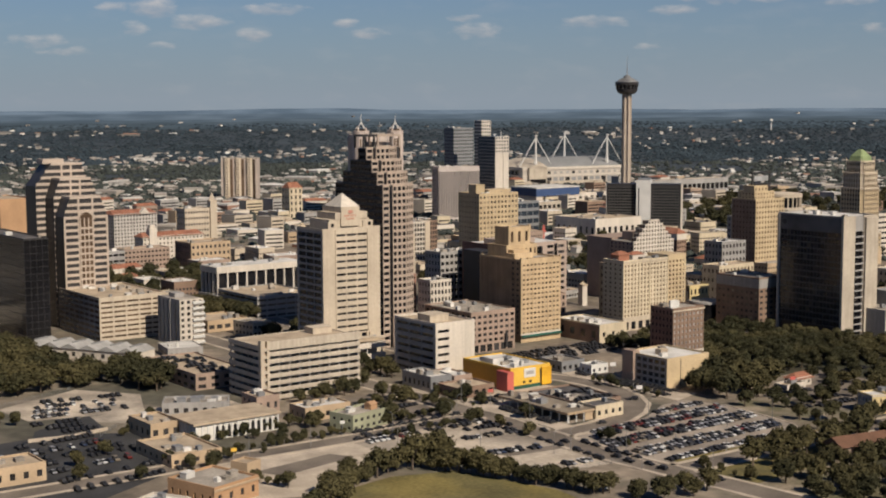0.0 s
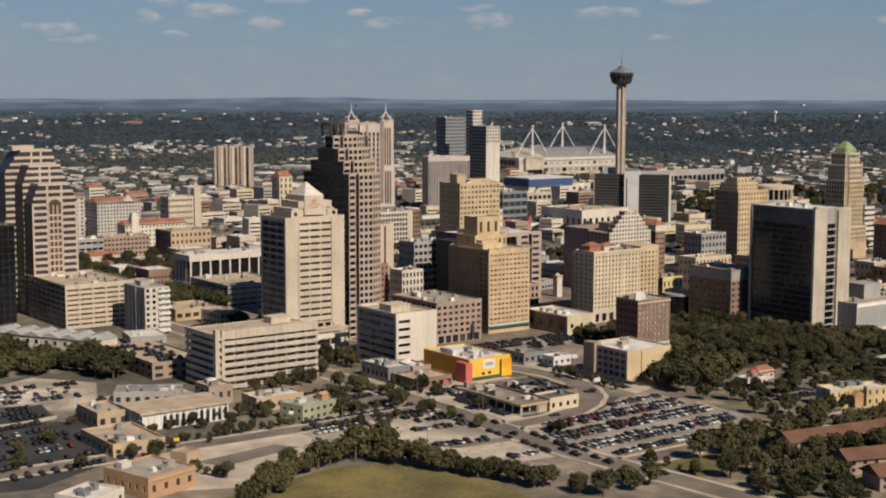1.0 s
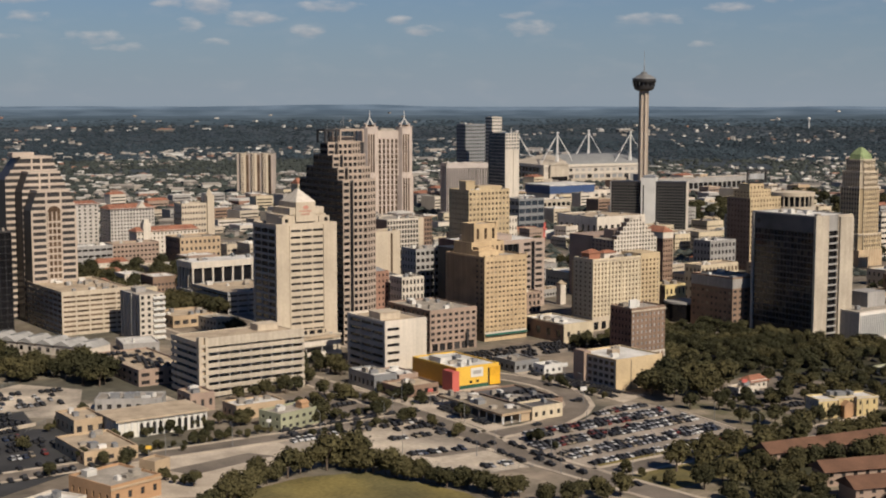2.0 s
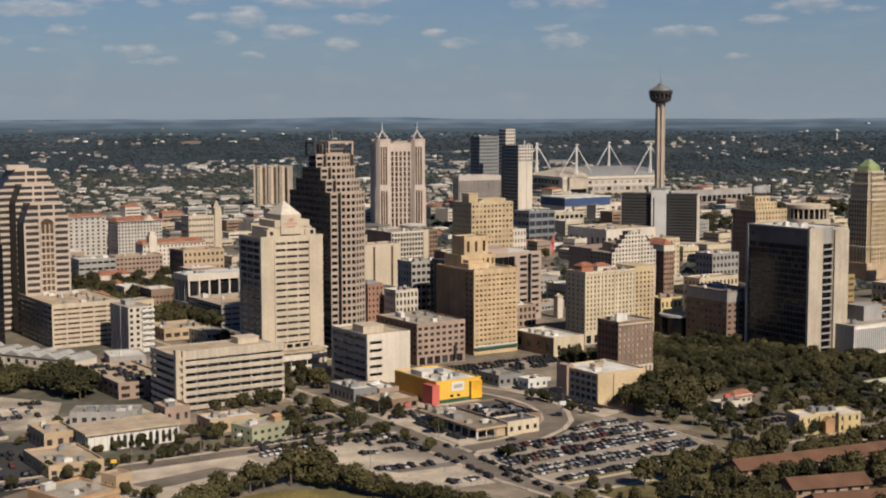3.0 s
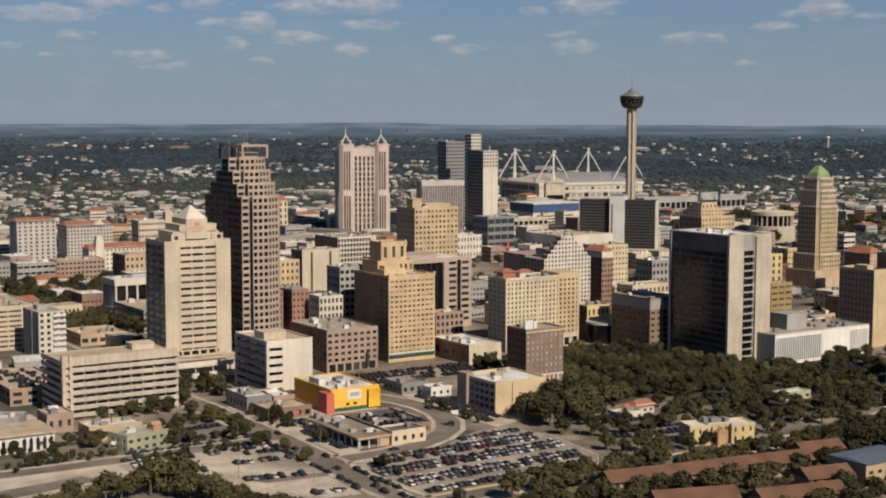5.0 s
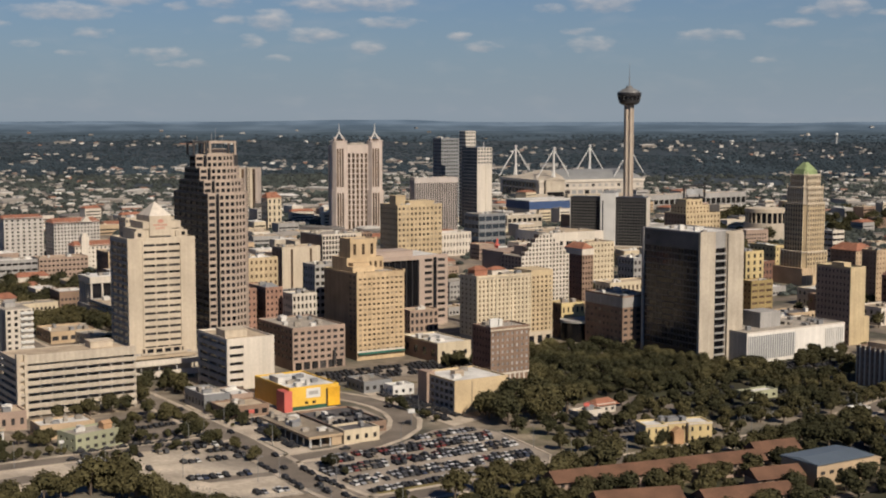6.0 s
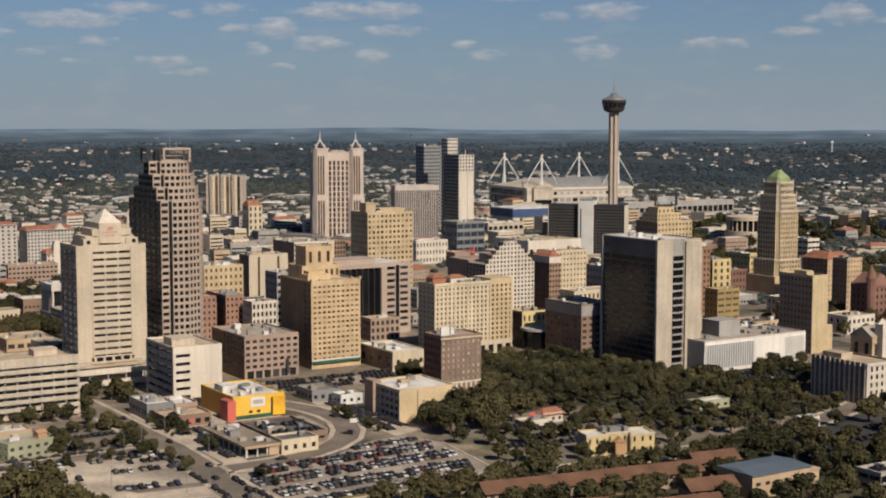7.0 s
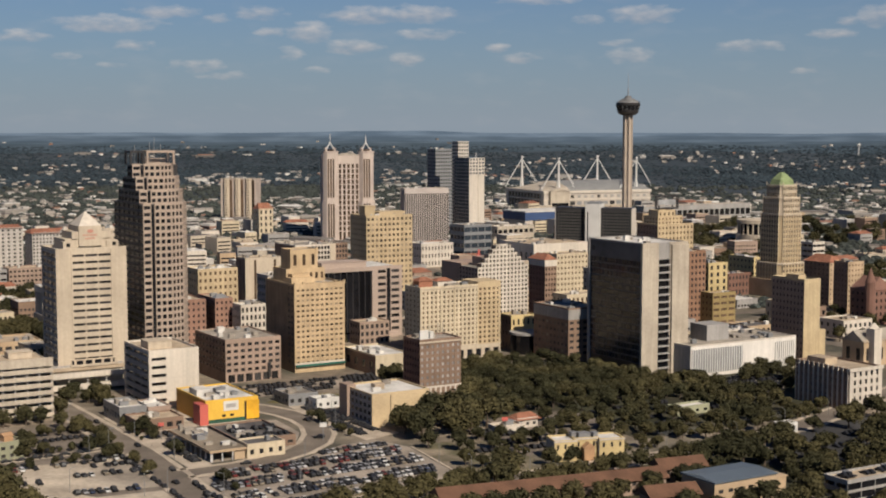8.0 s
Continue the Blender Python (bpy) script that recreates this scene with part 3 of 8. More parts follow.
lot("park_lawn", [(590, 400), (770, 400), (770, 596), (606, 596), (590, 470)], SHADELAWN, "lawn under oak trees, darkened to stand for shade", 0.028)
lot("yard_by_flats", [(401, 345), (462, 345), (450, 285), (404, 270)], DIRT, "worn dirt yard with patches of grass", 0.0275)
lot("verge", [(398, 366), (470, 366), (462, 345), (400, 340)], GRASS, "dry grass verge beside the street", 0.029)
lot("garden_ground", [(470, 366), (620, 366), (660, 300), (430, 280), (440, 340)], SHADELAWN, "garden ground round low flats, shade painted in", 0.027)
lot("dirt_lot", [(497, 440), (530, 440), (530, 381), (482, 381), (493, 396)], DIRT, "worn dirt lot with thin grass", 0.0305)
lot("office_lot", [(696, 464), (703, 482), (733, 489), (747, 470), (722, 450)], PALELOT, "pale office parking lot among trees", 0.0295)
lot("hotel_lot", [(530, 470), (606, 470), (606, 560), (560, 524), (530, 512)], SHADELAWN, "ground round parked cars, shade painted in", 0.0285)
lot("playing_field", [(240, 420), (300, 432), (325, 424), (338, 380), (330, 300), (220, 300)], GRASS, "dry yellow-green playing field", 0.033)
lot("yard_behind_shops", [(236, 600), (318, 600), (318, 566), (270, 560), (262, 575)], PALELOT, "pale dusty yard behind low shops", 0.035)
lot("street_apron", [(402, 500), (462, 520), (462, 566), (402, 566)], PAVING, "pale concrete apron round small shops", 0.037)
lot("corner_apron", [(401.5, 449), (412, 453), (412, 512), (402.5, 512)], PAVING, "pale concrete apron beside a canopy garage", 0.042)
lot("restaurant_lot", [(530, 400), (530, 446), (575, 466), (600, 470), (600, 420)], ASPHALT, "asphalt lot round a little restaurant", 0.043)
for poly in ([(482, 560), (500, 570), (520, 566), (528, 556), (510, 552), (490, 552)], [(402, 379), (440, 376), (520, 376), (520, 381), (402, 383)]):
    lot("planted_island", poly, GRASS, "dry planted island with a pale kerb", 0.048)
lot("shady_lot", [(600, 296), (700, 326), (770, 385), (690, 384), (640, 372), (606, 340)], NEWASPHALT, "dark asphalt lot under trees", 0.041)
for poly in ([(352, 436), (386, 430), (386, 424), (356, 428)], [(262, 470), (300, 476), (306, 466), (268, 458)], [(410, 520), (440, 524), (440, 514), (410, 512)], [(498, 540), (520, 544), (520, 530), (500, 526)]):
    lot("asphalt_patch", poly, ASPHALT, "patched grey asphalt in a pale lot", 0.052)
lot("shaded_ground", [(470, 225), (780, 225), (780, 332), (700, 326), (600, 296), (560, 286), (470, 282)], SHADELAWN, "ground under street trees, shade painted in", 0.0265)
lot("side_apron", [(345, 504), (388, 506), (388, 556), (345, 552)], ASPHALT, "asphalt side lot with parked cars", 0.044)
lot("lot_kerb", [(345, 502), (388, 504), (388, 506), (345, 504)], PAVING, "pale concrete kerb strip", 0.12)
kerb = strip([(432, 440.5), (402, 439.6), (398, 437.5), (395.4, 432), (393.4, 400), (393.2, 381), (396, 378.4), (478, 379), (491, 395), (497, 440)], 1.1, 0.16, thick=1)
structure("car_park_kerb", kerb, PAVING, "pale raised kerb round a car park", "kerb")
wall_line = strip([(210, 569.5), (228, 566.5), (246, 570.5)], 0.6, 1.5, thick=1)
structure("retaining_wall", wall_line, PAVING, "low pale retaining wall between two lots", "wall")
# ---- the tall buildings ----


def white_hotel():
    th = thing("hotel_tower", 403, 643, 0, 0, "pale concrete hotel tower with slotted windows and a stepped crown", "hotel")
    shell(th, 0, 0, 37.3, 27, 12, 72.5, LIMESTONE, ROOFGRAVEL, inset=0.6, parapet=1.2)
    # grey instead of limestone on the west wall imitates its shade
    faces(th, 0, 0, 37.3, 27, 12, 72.5, LIMESTONE, GLASS,
          (3, 16, 0.92, 0.36, {"ml": 8.2, "mr": 8.2, "mb": 2, "mt": 1.0, "single": True}),
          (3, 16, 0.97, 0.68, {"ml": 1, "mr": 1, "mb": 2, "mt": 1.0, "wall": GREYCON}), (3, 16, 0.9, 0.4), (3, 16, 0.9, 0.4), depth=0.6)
    for x in (8.2, 29.1):
        part("pilaster", Shape().box(x - 0.35, -0.5, 12, x + 0.35, 0.0, 72.5), LIMESTONE, th)
    part("podium", Shape().box(-1.5, -1.0, 0, 38.5, 28, 11).box(-2, -1.6, 11, 39, 28.5, 12.1), CONCRETE, th)
    part("crown_base", Shape().box(5.5, 2, 72.5, 31.5, 22, 78.3).box(4.3, 1.2, 72.5, 9, 7, 77.0).box(27, 1.2, 72.5, 33.5, 7, 77.0), LIMESTONE, th)
    part("crown_block", Shape().box(9, 1.4, 78.3, 30, 20, 82.0).box(12.5, 0.8, 74.5, 24.5, 20, 85.0), LIMESTONE, th)
    part("pyramid_roof", Shape().prism([(12.5, 0.8), (24.5, 0.8), (24.5, 18), (12.5, 18)], 85.0, 92.0, 0, [(18.3, 9), (18.7, 9), (18.7, 9.6), (18.3, 9.6)]), WHITECON, th)
    # dark panels on the solid crown stand for shaded hollows
    part("opening", Shape().box(6.0, 1.1, 74.3, 8.0, 1.3, 76.2), GLASS, th)
    part("opening", Shape().box(30.2, 1.1, 74.3, 32.2, 1.3, 76.2), GLASS, th)
    sign = part("sign_emblem", Shape().prism([(18.5 + 1.7 * math.cos(a * 0.5236), 82.2 + 1.0 * math.sin(a * 0.5236)) for a in range(12)], -0.7, -0.5), FADEDSIGN, th, "red oval emblem", m=pose(0, 0, 0, 90, 0, 0))
    for row, (x0, x1) in enumerate(((14.6, 22.4), (15.8, 21.2))):
        k = 7 - 2 * row
        for i in range(k):
            a = x0 + (x1 - x0) * i / k
            part("sign_bar", Shape().box(a, 0.62, 79.7 - row * 1.7, a + (x1 - x0) / k * 0.6, 0.78, 80.6 - row * 1.7), FADEDSIGN, th, "faded red sign bar")
    part("terrace", Shape().box(6, -2.5, 12.1, 31, 0.4, 13.0), CONCRETE, th)
    for i in range(5):
        part("podium_pillar", Shape().box(8 + i * 4.8, -1.6, 13.0, 9.2 + i * 4.8, -0.6, 15.2), LIMESTONE, th)
    part("terrace_glass", Shape().box(7.5, -0.62, 13.0, 29.5, -0.02, 15.2), BLACKGL, th)
    part("terrace_roof", Shape().box(7, -1.8, 15.2, 30, -0.02, 15.7), LIMESTONE, th)


def stepped_tower():
    th = thing("stepped_tower", 457, 664, 0, 0, "tall pinkish granite office tower stepping back in tiers", "skyscraper")
    FOOT.append((450, 655, 492, 720))
    tiers = [(0.0, 0.0, 94.0, 25), (5.5, 94.0, 101.0, 2), (11.0, 101.0, 108.0, 2), (16.5, 108.0, 115.0, 2)]
    deep = 50.0
    for dy, z0, z1, rows in tiers:
        e = deep - dy * 1.5
        H = z1 - z0
        part("core", Shape().prism([(0.5, dy + 0.5), (15.5, dy + 0.5), (28.3, dy + 13.3), (28.3, e - 0.5), (0.5, e - 0.5)], z0, z1), DARKMETAL, th)
        part("roof", Shape().prism([(0.7, dy + 0.7), (15.4, dy + 0.7), (28.0, dy + 13.3), (28.0, e - 0.7), (0.7, e - 0.7)], z1, z1 + 0.3), ROOFGRAVEL, th)
        facade(th, 0, dy + 0.5, 0, 4.6, z0, H, 1, rows, 0.8, 0.5, PINKGRAN, BLACKGL, depth=0.5, single=True)
        part("dark_recess", Shape().box(4.6, dy + 0.42, z0, 6.2, dy + 0.49, z1 - 0.6), BLACKGL, th)
        facade(th, 6.2, dy - 0.4, 0, 9.6, z0, H, 3, rows, 0.68, 0.58, PINKGRAN, BLACKGL, depth=0.5, single=True)
        part("bay_side", Shape().box(6.2, dy - 0.38, z0, 15.8, dy + 0.49, z1), PINKGRAN, th)
        # the canted corner in two bends
        facade(th, 15.8, dy - 0.4, 30, 9.2, z0, H, 3, rows, 0.66, 0.58, PINKGRAN, BLACKGL, depth=0.5, single=True)
        facade(th, 23.7, dy + 4.2, 58, 10.4, z0, H, 3, rows, 0.62, 0.58, PINKGRAN, BLACKGL, depth=0.5, single=True)
        part("canted_core", Shape().prism([(15.6, dy + 0.3), (23.6, dy + 4.6), (28.9, dy + 13.0), (28.9, e - 1), (15.6, e - 1)], z0, z1), DARKMETAL, th)
        part("parapet", Shape().prism([(6.2, dy - 0.9), (15.9, dy - 0.9), (24.0, dy + 3.8), (29.6, dy + 12.9), (29.0, dy + 13.2), (23.6, dy + 4.3), (15.7, dy - 0.3), (6.2, dy - 0.3)], z1, z1 + 0.7).box(0, dy, z1, 4.6, dy + 0.6, z1 + 0.7), PINKGRAN, th)
        facade(th, 0.5, e, 270, e - dy - 0.5, z0, H, 6, rows, 0.97, 0.6, DARKMETAL, BLACKGL, depth=0.5)
        facade(th, 28.6, dy + 13.2, 90, e - dy - 13.2, z0, H, 6, rows, 0.6, 0.5, PINKGRAN, BLACKGL, depth=0.5)
        part("rear_wall", Shape().box(0.5, e - 0.5, z0, 29.1, e, z1), PINKGRAN, th)
    # open frames on the top
    for x0, x1, y0, mat in ((-0.4, 8.0, 19.0, DARKMETAL), (8.6, 25.0, 17.5, PINKGRAN)):
        f = Shape()
        for x in (x0, x1 - 1.1):
            f.box(x, y0, 115.0, x + 1.1, y0 + 0.9, 121.6), f.box(x, y0 + 9, 115.0, x + 1.1, y0 + 9.9, 121.6)
        f.box(x0, y0, 121.6, x1, y0 + 0.9, 122.8), f.box(x0, y0 + 9, 121.6, x1, y0 + 9.9, 122.8)
        f.box(x0, y0 + 0.9, 121.6, x0 + 0.9, y0 + 9, 122.8), f.box(x1 - 0.9, y0 + 0.9, 121.6, x1, y0 + 9, 122.8)
        part("roof_frame", f, mat, th)
    part("roof_house", Shape().box(10, 24, 115, 22, 32, 118.4), PINKGRAN, th)
    for x, y, h in ((4, 24, 126), (12, 22, 127.5), (18, 21, 126.5), (16, 26, 130)):
        part("antenna", Shape().bar((x, y, 115), (x, y, h), 0.12), TRIMGREY, th)


def brick_tower():
    th = thing("brick_tower", 530, 628, 0, 0, "buff brick tower with a stepped central penthouse and green shopfront awning", "office building")
    wx, wy, h = 31, 39, 48.5
    shell(th, 0, 0, wx, wy, 0, h, BUFFBRICK, ROOFGRAVEL, parapet=1.0)
    # the west wall takes the brick with shade painted in
    faces(th, 0, 0, wx, wy, 0, h, BUFFBRICK, BLINDGL, (10, 15, 0.6, 0.42, {"single": True, "ml": 0.8, "mr": 0.8, "mb": 4.2, "mt": 1.2}), (2, 14, 0.5, 0.45, {"ml": 29, "mr": 0.8, "mb": 4, "wall": SHADEBRICK}), None, None)
    for x in (0, 5.2, 25, 30.2):
        part("pier_cap", Shape().box(x, -0.3, h, x + 1.1, 1.0, h + 2.0), BUFFBRICK, th)
    shell(th, 3, 17, 24, 18, h, 55.5, BUFFBRICK, ROOFGRAVEL, parapet=0.8)
    shell(th, 7, 20, 17, 13, 55.5, 66.0, BUFFBRICK, ROOFGRAVEL, parapet=0.8)
    faces(th, 3, 17, 24, 18, h, 55.5, BUFFBRICK, BRONZEGL, (7, 1, 0.5, 0.5, {"single": True}), None)
    faces(th, 7, 20, 17, 13, 55.5, 66.0, BUFFBRICK, BRONZEGL, (3, 1, 0.35, 0.6, {"single": True}), None)
    part("roof_step", Shape().box(2.5, 9, h, 17, 17, h + 3.4).box(4.5, 12, h + 3.4, 15, 17, h + 5.2), BUFFBRICK, th)
    for k in range(9):
        part("parapet_block", Shape().box(7.2 + k * 2.0, -0.2, h + 1.0, 8.2 + k * 2.0, 0.6, h + 1.5), BUFFBRICK, th)
    for x in (7, 23):
        part("pier_cap", Shape().box(x - 0.3, 19.6, 64, x + 1.2, 21.2, 67.5), BUFFBRICK, th)
    part("awning", Shape().box(0.3, -1.6, 3.4, 30.6, -0.05, 4.3), surface("green_awning", (0.023, 0.092, 0.069)), th, "dark green awning")
    part("light_band", Shape().box(0.1, -0.12, 4.4, 30.9, -0.01, 5.4), WHITECON, th)


def white_parking():
    th = thing("parking_building", 428, 575, 0, 0, "white concrete parking building with black-paned slots and a blank wall", "parking garage")
    shell(th, 0, 0, 25.5, 37, 0, 27.4, WHITECON, ROOFTAN, inset=1.0, parapet=1.0, core=GREYCON)
    # black panes stand for the slots' dark inside, grey west wall for shade
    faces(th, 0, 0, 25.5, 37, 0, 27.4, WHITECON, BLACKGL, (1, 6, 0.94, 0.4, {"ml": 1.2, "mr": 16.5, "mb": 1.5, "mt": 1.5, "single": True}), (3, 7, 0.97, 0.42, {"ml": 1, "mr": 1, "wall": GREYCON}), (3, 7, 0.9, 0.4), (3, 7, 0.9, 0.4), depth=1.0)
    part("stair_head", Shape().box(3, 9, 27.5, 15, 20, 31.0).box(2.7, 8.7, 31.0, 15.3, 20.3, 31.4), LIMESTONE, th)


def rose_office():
    # brown brick on the west side paints in that wall's shade
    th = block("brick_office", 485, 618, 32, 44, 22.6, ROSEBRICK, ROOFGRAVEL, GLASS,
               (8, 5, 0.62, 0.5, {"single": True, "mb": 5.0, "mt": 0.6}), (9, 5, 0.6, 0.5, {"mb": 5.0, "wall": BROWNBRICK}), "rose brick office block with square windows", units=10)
    for i in range(6):
        part("ground_opening", Shape().box(1.5 + i * 5.0, -0.02, 0.3, 5.3 + i * 5.0, 0.2, 4.4), GLASS, th)
    part("dark_sculpture", Shape().box(24, -1.4, 1.5, 25.6, -0.5, 9.5), DARKMETAL, th)


def bank_tower():
    th = thing("bank_tower", 686, 519, 0, 0, "dark glass office tower with broad pale concrete piers", "office tower")
    wx, wy, h = 31, 48.5, 72.5
    part("core", Shape().box(0.6, 0.6, 0, wx - 0.6, wy - 0.6, h - 0.1), DARKMETAL, th)
    part("roof", Shape().box(0.5, 0.5, h - 0.1, wx - 0.5, wy - 0.5, h + 0.15), ROOFWHITE, th)
    part("parapet", Shape().box(0, 0.6, h, 0.6, wy, h + 0.8).box(wx - 0.6, 0.6, h, wx, wy, h + 0.8).box(0.6, wy - 0.6, h, wx - 0.6, wy, h + 0.8).box(0, 0, h, wx, 0.6, h + 0.8), GREYCON, th)
    facade(th, 0.6, wy - 1.6, 270, wy - 2.6, 7, 56.5, 18, 16, 0.92, 0.76, SPANDREL, BANKGL, depth=0.3, single=True)
    part("attic_band", Shape().box(-0.1, 1.2, 63.5, 0.59, wy - 0.5, h), surface("dark_grey_panel", (0.077, 0.077, 0.081), rough=0.5), th)
    part("end_pier", Shape().box(-0.6, wy - 1.6, 0, 1.0, wy, h), GREYCON, th)
    part("corner_pier", Shape().box(-0.5, -0.6, 0, 10.8, 1.0, h + 0.8), CONCRETE, th)
    part("corner_pier", Shape().box(18.6, -0.6, 0, 31.4, 1.0, h + 0.8), CONCRETE, th)
    part("stair_face", Shape().box(19.2, -2.0, 0, 31.0, -0.62, h - 0.5), CONCRETE, th)
    part("attic_band", Shape().box(10.8, -0.2, 64.0, 18.6, 0.9, h), GREYCON, th)
    part("recess_glass", Shape().box(10.8, 0.4, 2, 18.6, 0.62, 64.0), BLACKGL, th)
    for i in range(15):
        part("balcony", Shape().box(10.8, -0.5, 3.6 + i * 4.05, 18.6, 0.4, 4.0 + i * 4.05).prism([(10.8, -1.2), (14.7, -1.5), (18.6, -0.9), (18.6, -0.6), (14.7, -1.2), (10.8, -0.9)], 3.7 + i * 4.05, 4.75 + i * 4.05), GREYCON, th)
    for x0, ang, y in ((wx, 90, 0.6), (wx - 0.6, 180, wy - 0.6)):
        facade(th, x0 - 0.6, y, ang, (wy if ang == 90 else wx) - 1.2, 0, 64, 9, 16, 0.9, 0.8, DARKMETAL, BLACKGL, depth=0.3)
    roof_units(th, 8, 14, 24, 40, h + 0.15, 5, 4)
    part("round_emblem", Shape().prism([(1.6 * math.cos(a * 0.5236), 1.6 * math.sin(a * 0.5236)) for a in range(12)], 0, 0.12), DARKMETAL, th, m=pose(-0.1, 43.5, 68, 90, 0, 270))
    roof_units(th, 3, 3, 8, 12, h + 0.15, 1, 9)


def small_brick_hotel():
    # darker red brick on the west side stands for its shade
    th = block("brick_hotel", 551, 526, 24, 17, 29.5, BROWNBRICK, ROOFGRAVEL, GLASS,
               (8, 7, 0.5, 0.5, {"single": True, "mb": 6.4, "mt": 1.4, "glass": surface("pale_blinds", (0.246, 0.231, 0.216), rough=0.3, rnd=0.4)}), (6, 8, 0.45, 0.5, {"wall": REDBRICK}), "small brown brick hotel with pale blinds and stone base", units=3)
    part("stone_base", Shape().box(-0.15, -0.2, 5.6, 24.15, 0.0, 6.5).box(-0.15, -0.2, 0, 24.15, 0.0, 0.8), WHITECON, th)
    for i in range(9):
        part("stone_pier", Shape().box(0.0 + i * 2.9, -0.18, 0.8, 0.9 + i * 2.9, 0.02, 5.6), WHITECON, th)
    part("cornice", Shape().box(-0.4, -0.5, 28.4, 24.4, 0.1, 29.2), LIMESTONE, th)
    part("roof_screen", Shape().box(3, 5, 29.6, 8, 6, 34).box(10, 7, 29.6, 12, 9, 33), STEELWHITE, th)
    for x in (6, 9, 14, 17):
        part("antenna", Shape().bar((x, 6, 29.6), (x, 6, 36 + x % 3), 0.1), TRIMGREY, th)


def low_beige():
    th = block("beige_office", 500, 481, 30, 30, 14.6, surface("beige_paint", (0.462, 0.354, 0.216), stain=0.12), ROOFWHITE, GLASS,
               None, (5, 4, 0.75, 0.6, {"mb": 1.5, "ml": 8, "mr": 0.5, "wall": GREYCON}), "low beige office block with a white roof and balconied side", units=2)
    part("stair_tower", Shape().box(-1.5, 22, 0, 3, 30, 16.5), ROSEBRICK, th)
    part("drain_pipe", Shape().box(9.5, -0.15, 0.5, 9.8, 0.02, 14.5), DARKMETAL, th)
    part("roof_house", Shape().box(8, 12, 14.7, 13, 16, 17.5), ROOFTAN, th)


def yellow_store():
    th = thing("yellow_store", 438, 527, 0, 0, "bright yellow box store with a red corner panel", "shop")
    shell(th, 0, 0, 26, 38, 0, 10.2, YELLOW, ROOFWHITE, inset=0.5, parapet=0.8)
    part("wall", Shape().box(0, 0, 1.8, 26, 0.5, 10.2), YELLOW, th)
    # west wall in a darker ochre yellow, shade put into its paint
    part("wall", Shape().box(0, 0.5, 0, 0.5, 38, 10.2), surface("shaded_yellow_paint", (0.477, 0.231, 0.031), rough=0.6, stain=0.1), th)
    part("wall", Shape().box(25.5, 0.5, 0, 26, 38, 10.2).box(0.5, 37.5, 0, 25.5, 38, 10.2), YELLOW, th)
    part("base_band", Shape().box(0.02, 0.02, 0, 25.98, 0.5, 1.79), surface("dark_green_band", (0.023, 0.069, 0.046)), th)
    part("red_panel", Shape().box(-3.5, -2.0, 0, 0.6, 6.5, 9.6), REDPAINT, th, "red corner panel")
    part("pale_sign", Shape().box(8.8, -0.2, 5.4, 16.2, -0.01, 9.9), STEELWHITE, th, "plain white sign panel")
    part("sign_emblem", Shape().box(10.0, -0.26, 6.8, 15.0, -0.2, 8.6), GREYCON, th, "faint grey emblem")
    for x in (8, 12):
        part("dark_window", Shape().box(x, -0.06, 2.6, x + 1.8, 0.02, 3.8), GLASS, th)
    part("dark_slot", Shape().box(19.2, -0.06, 1.0, 20.0, 0.02, 9.0), GLASS, th)
    part("end_panel", Shape().box(20.0, -0.7, 0.6, 26.3, 0.0, 9.4), surface("amber_paint", (0.601, 0.323, 0.023), rough=0.6), th)
    part("roof_house", Shape().box(2, 16, 10.3, 9, 26, 13.2).box(12, 12, 10.3, 18, 17, 11.8), ROOFWHITE, th)
    roof_units(th, 3, 3, 22, 34, 10.3, 7, 12)


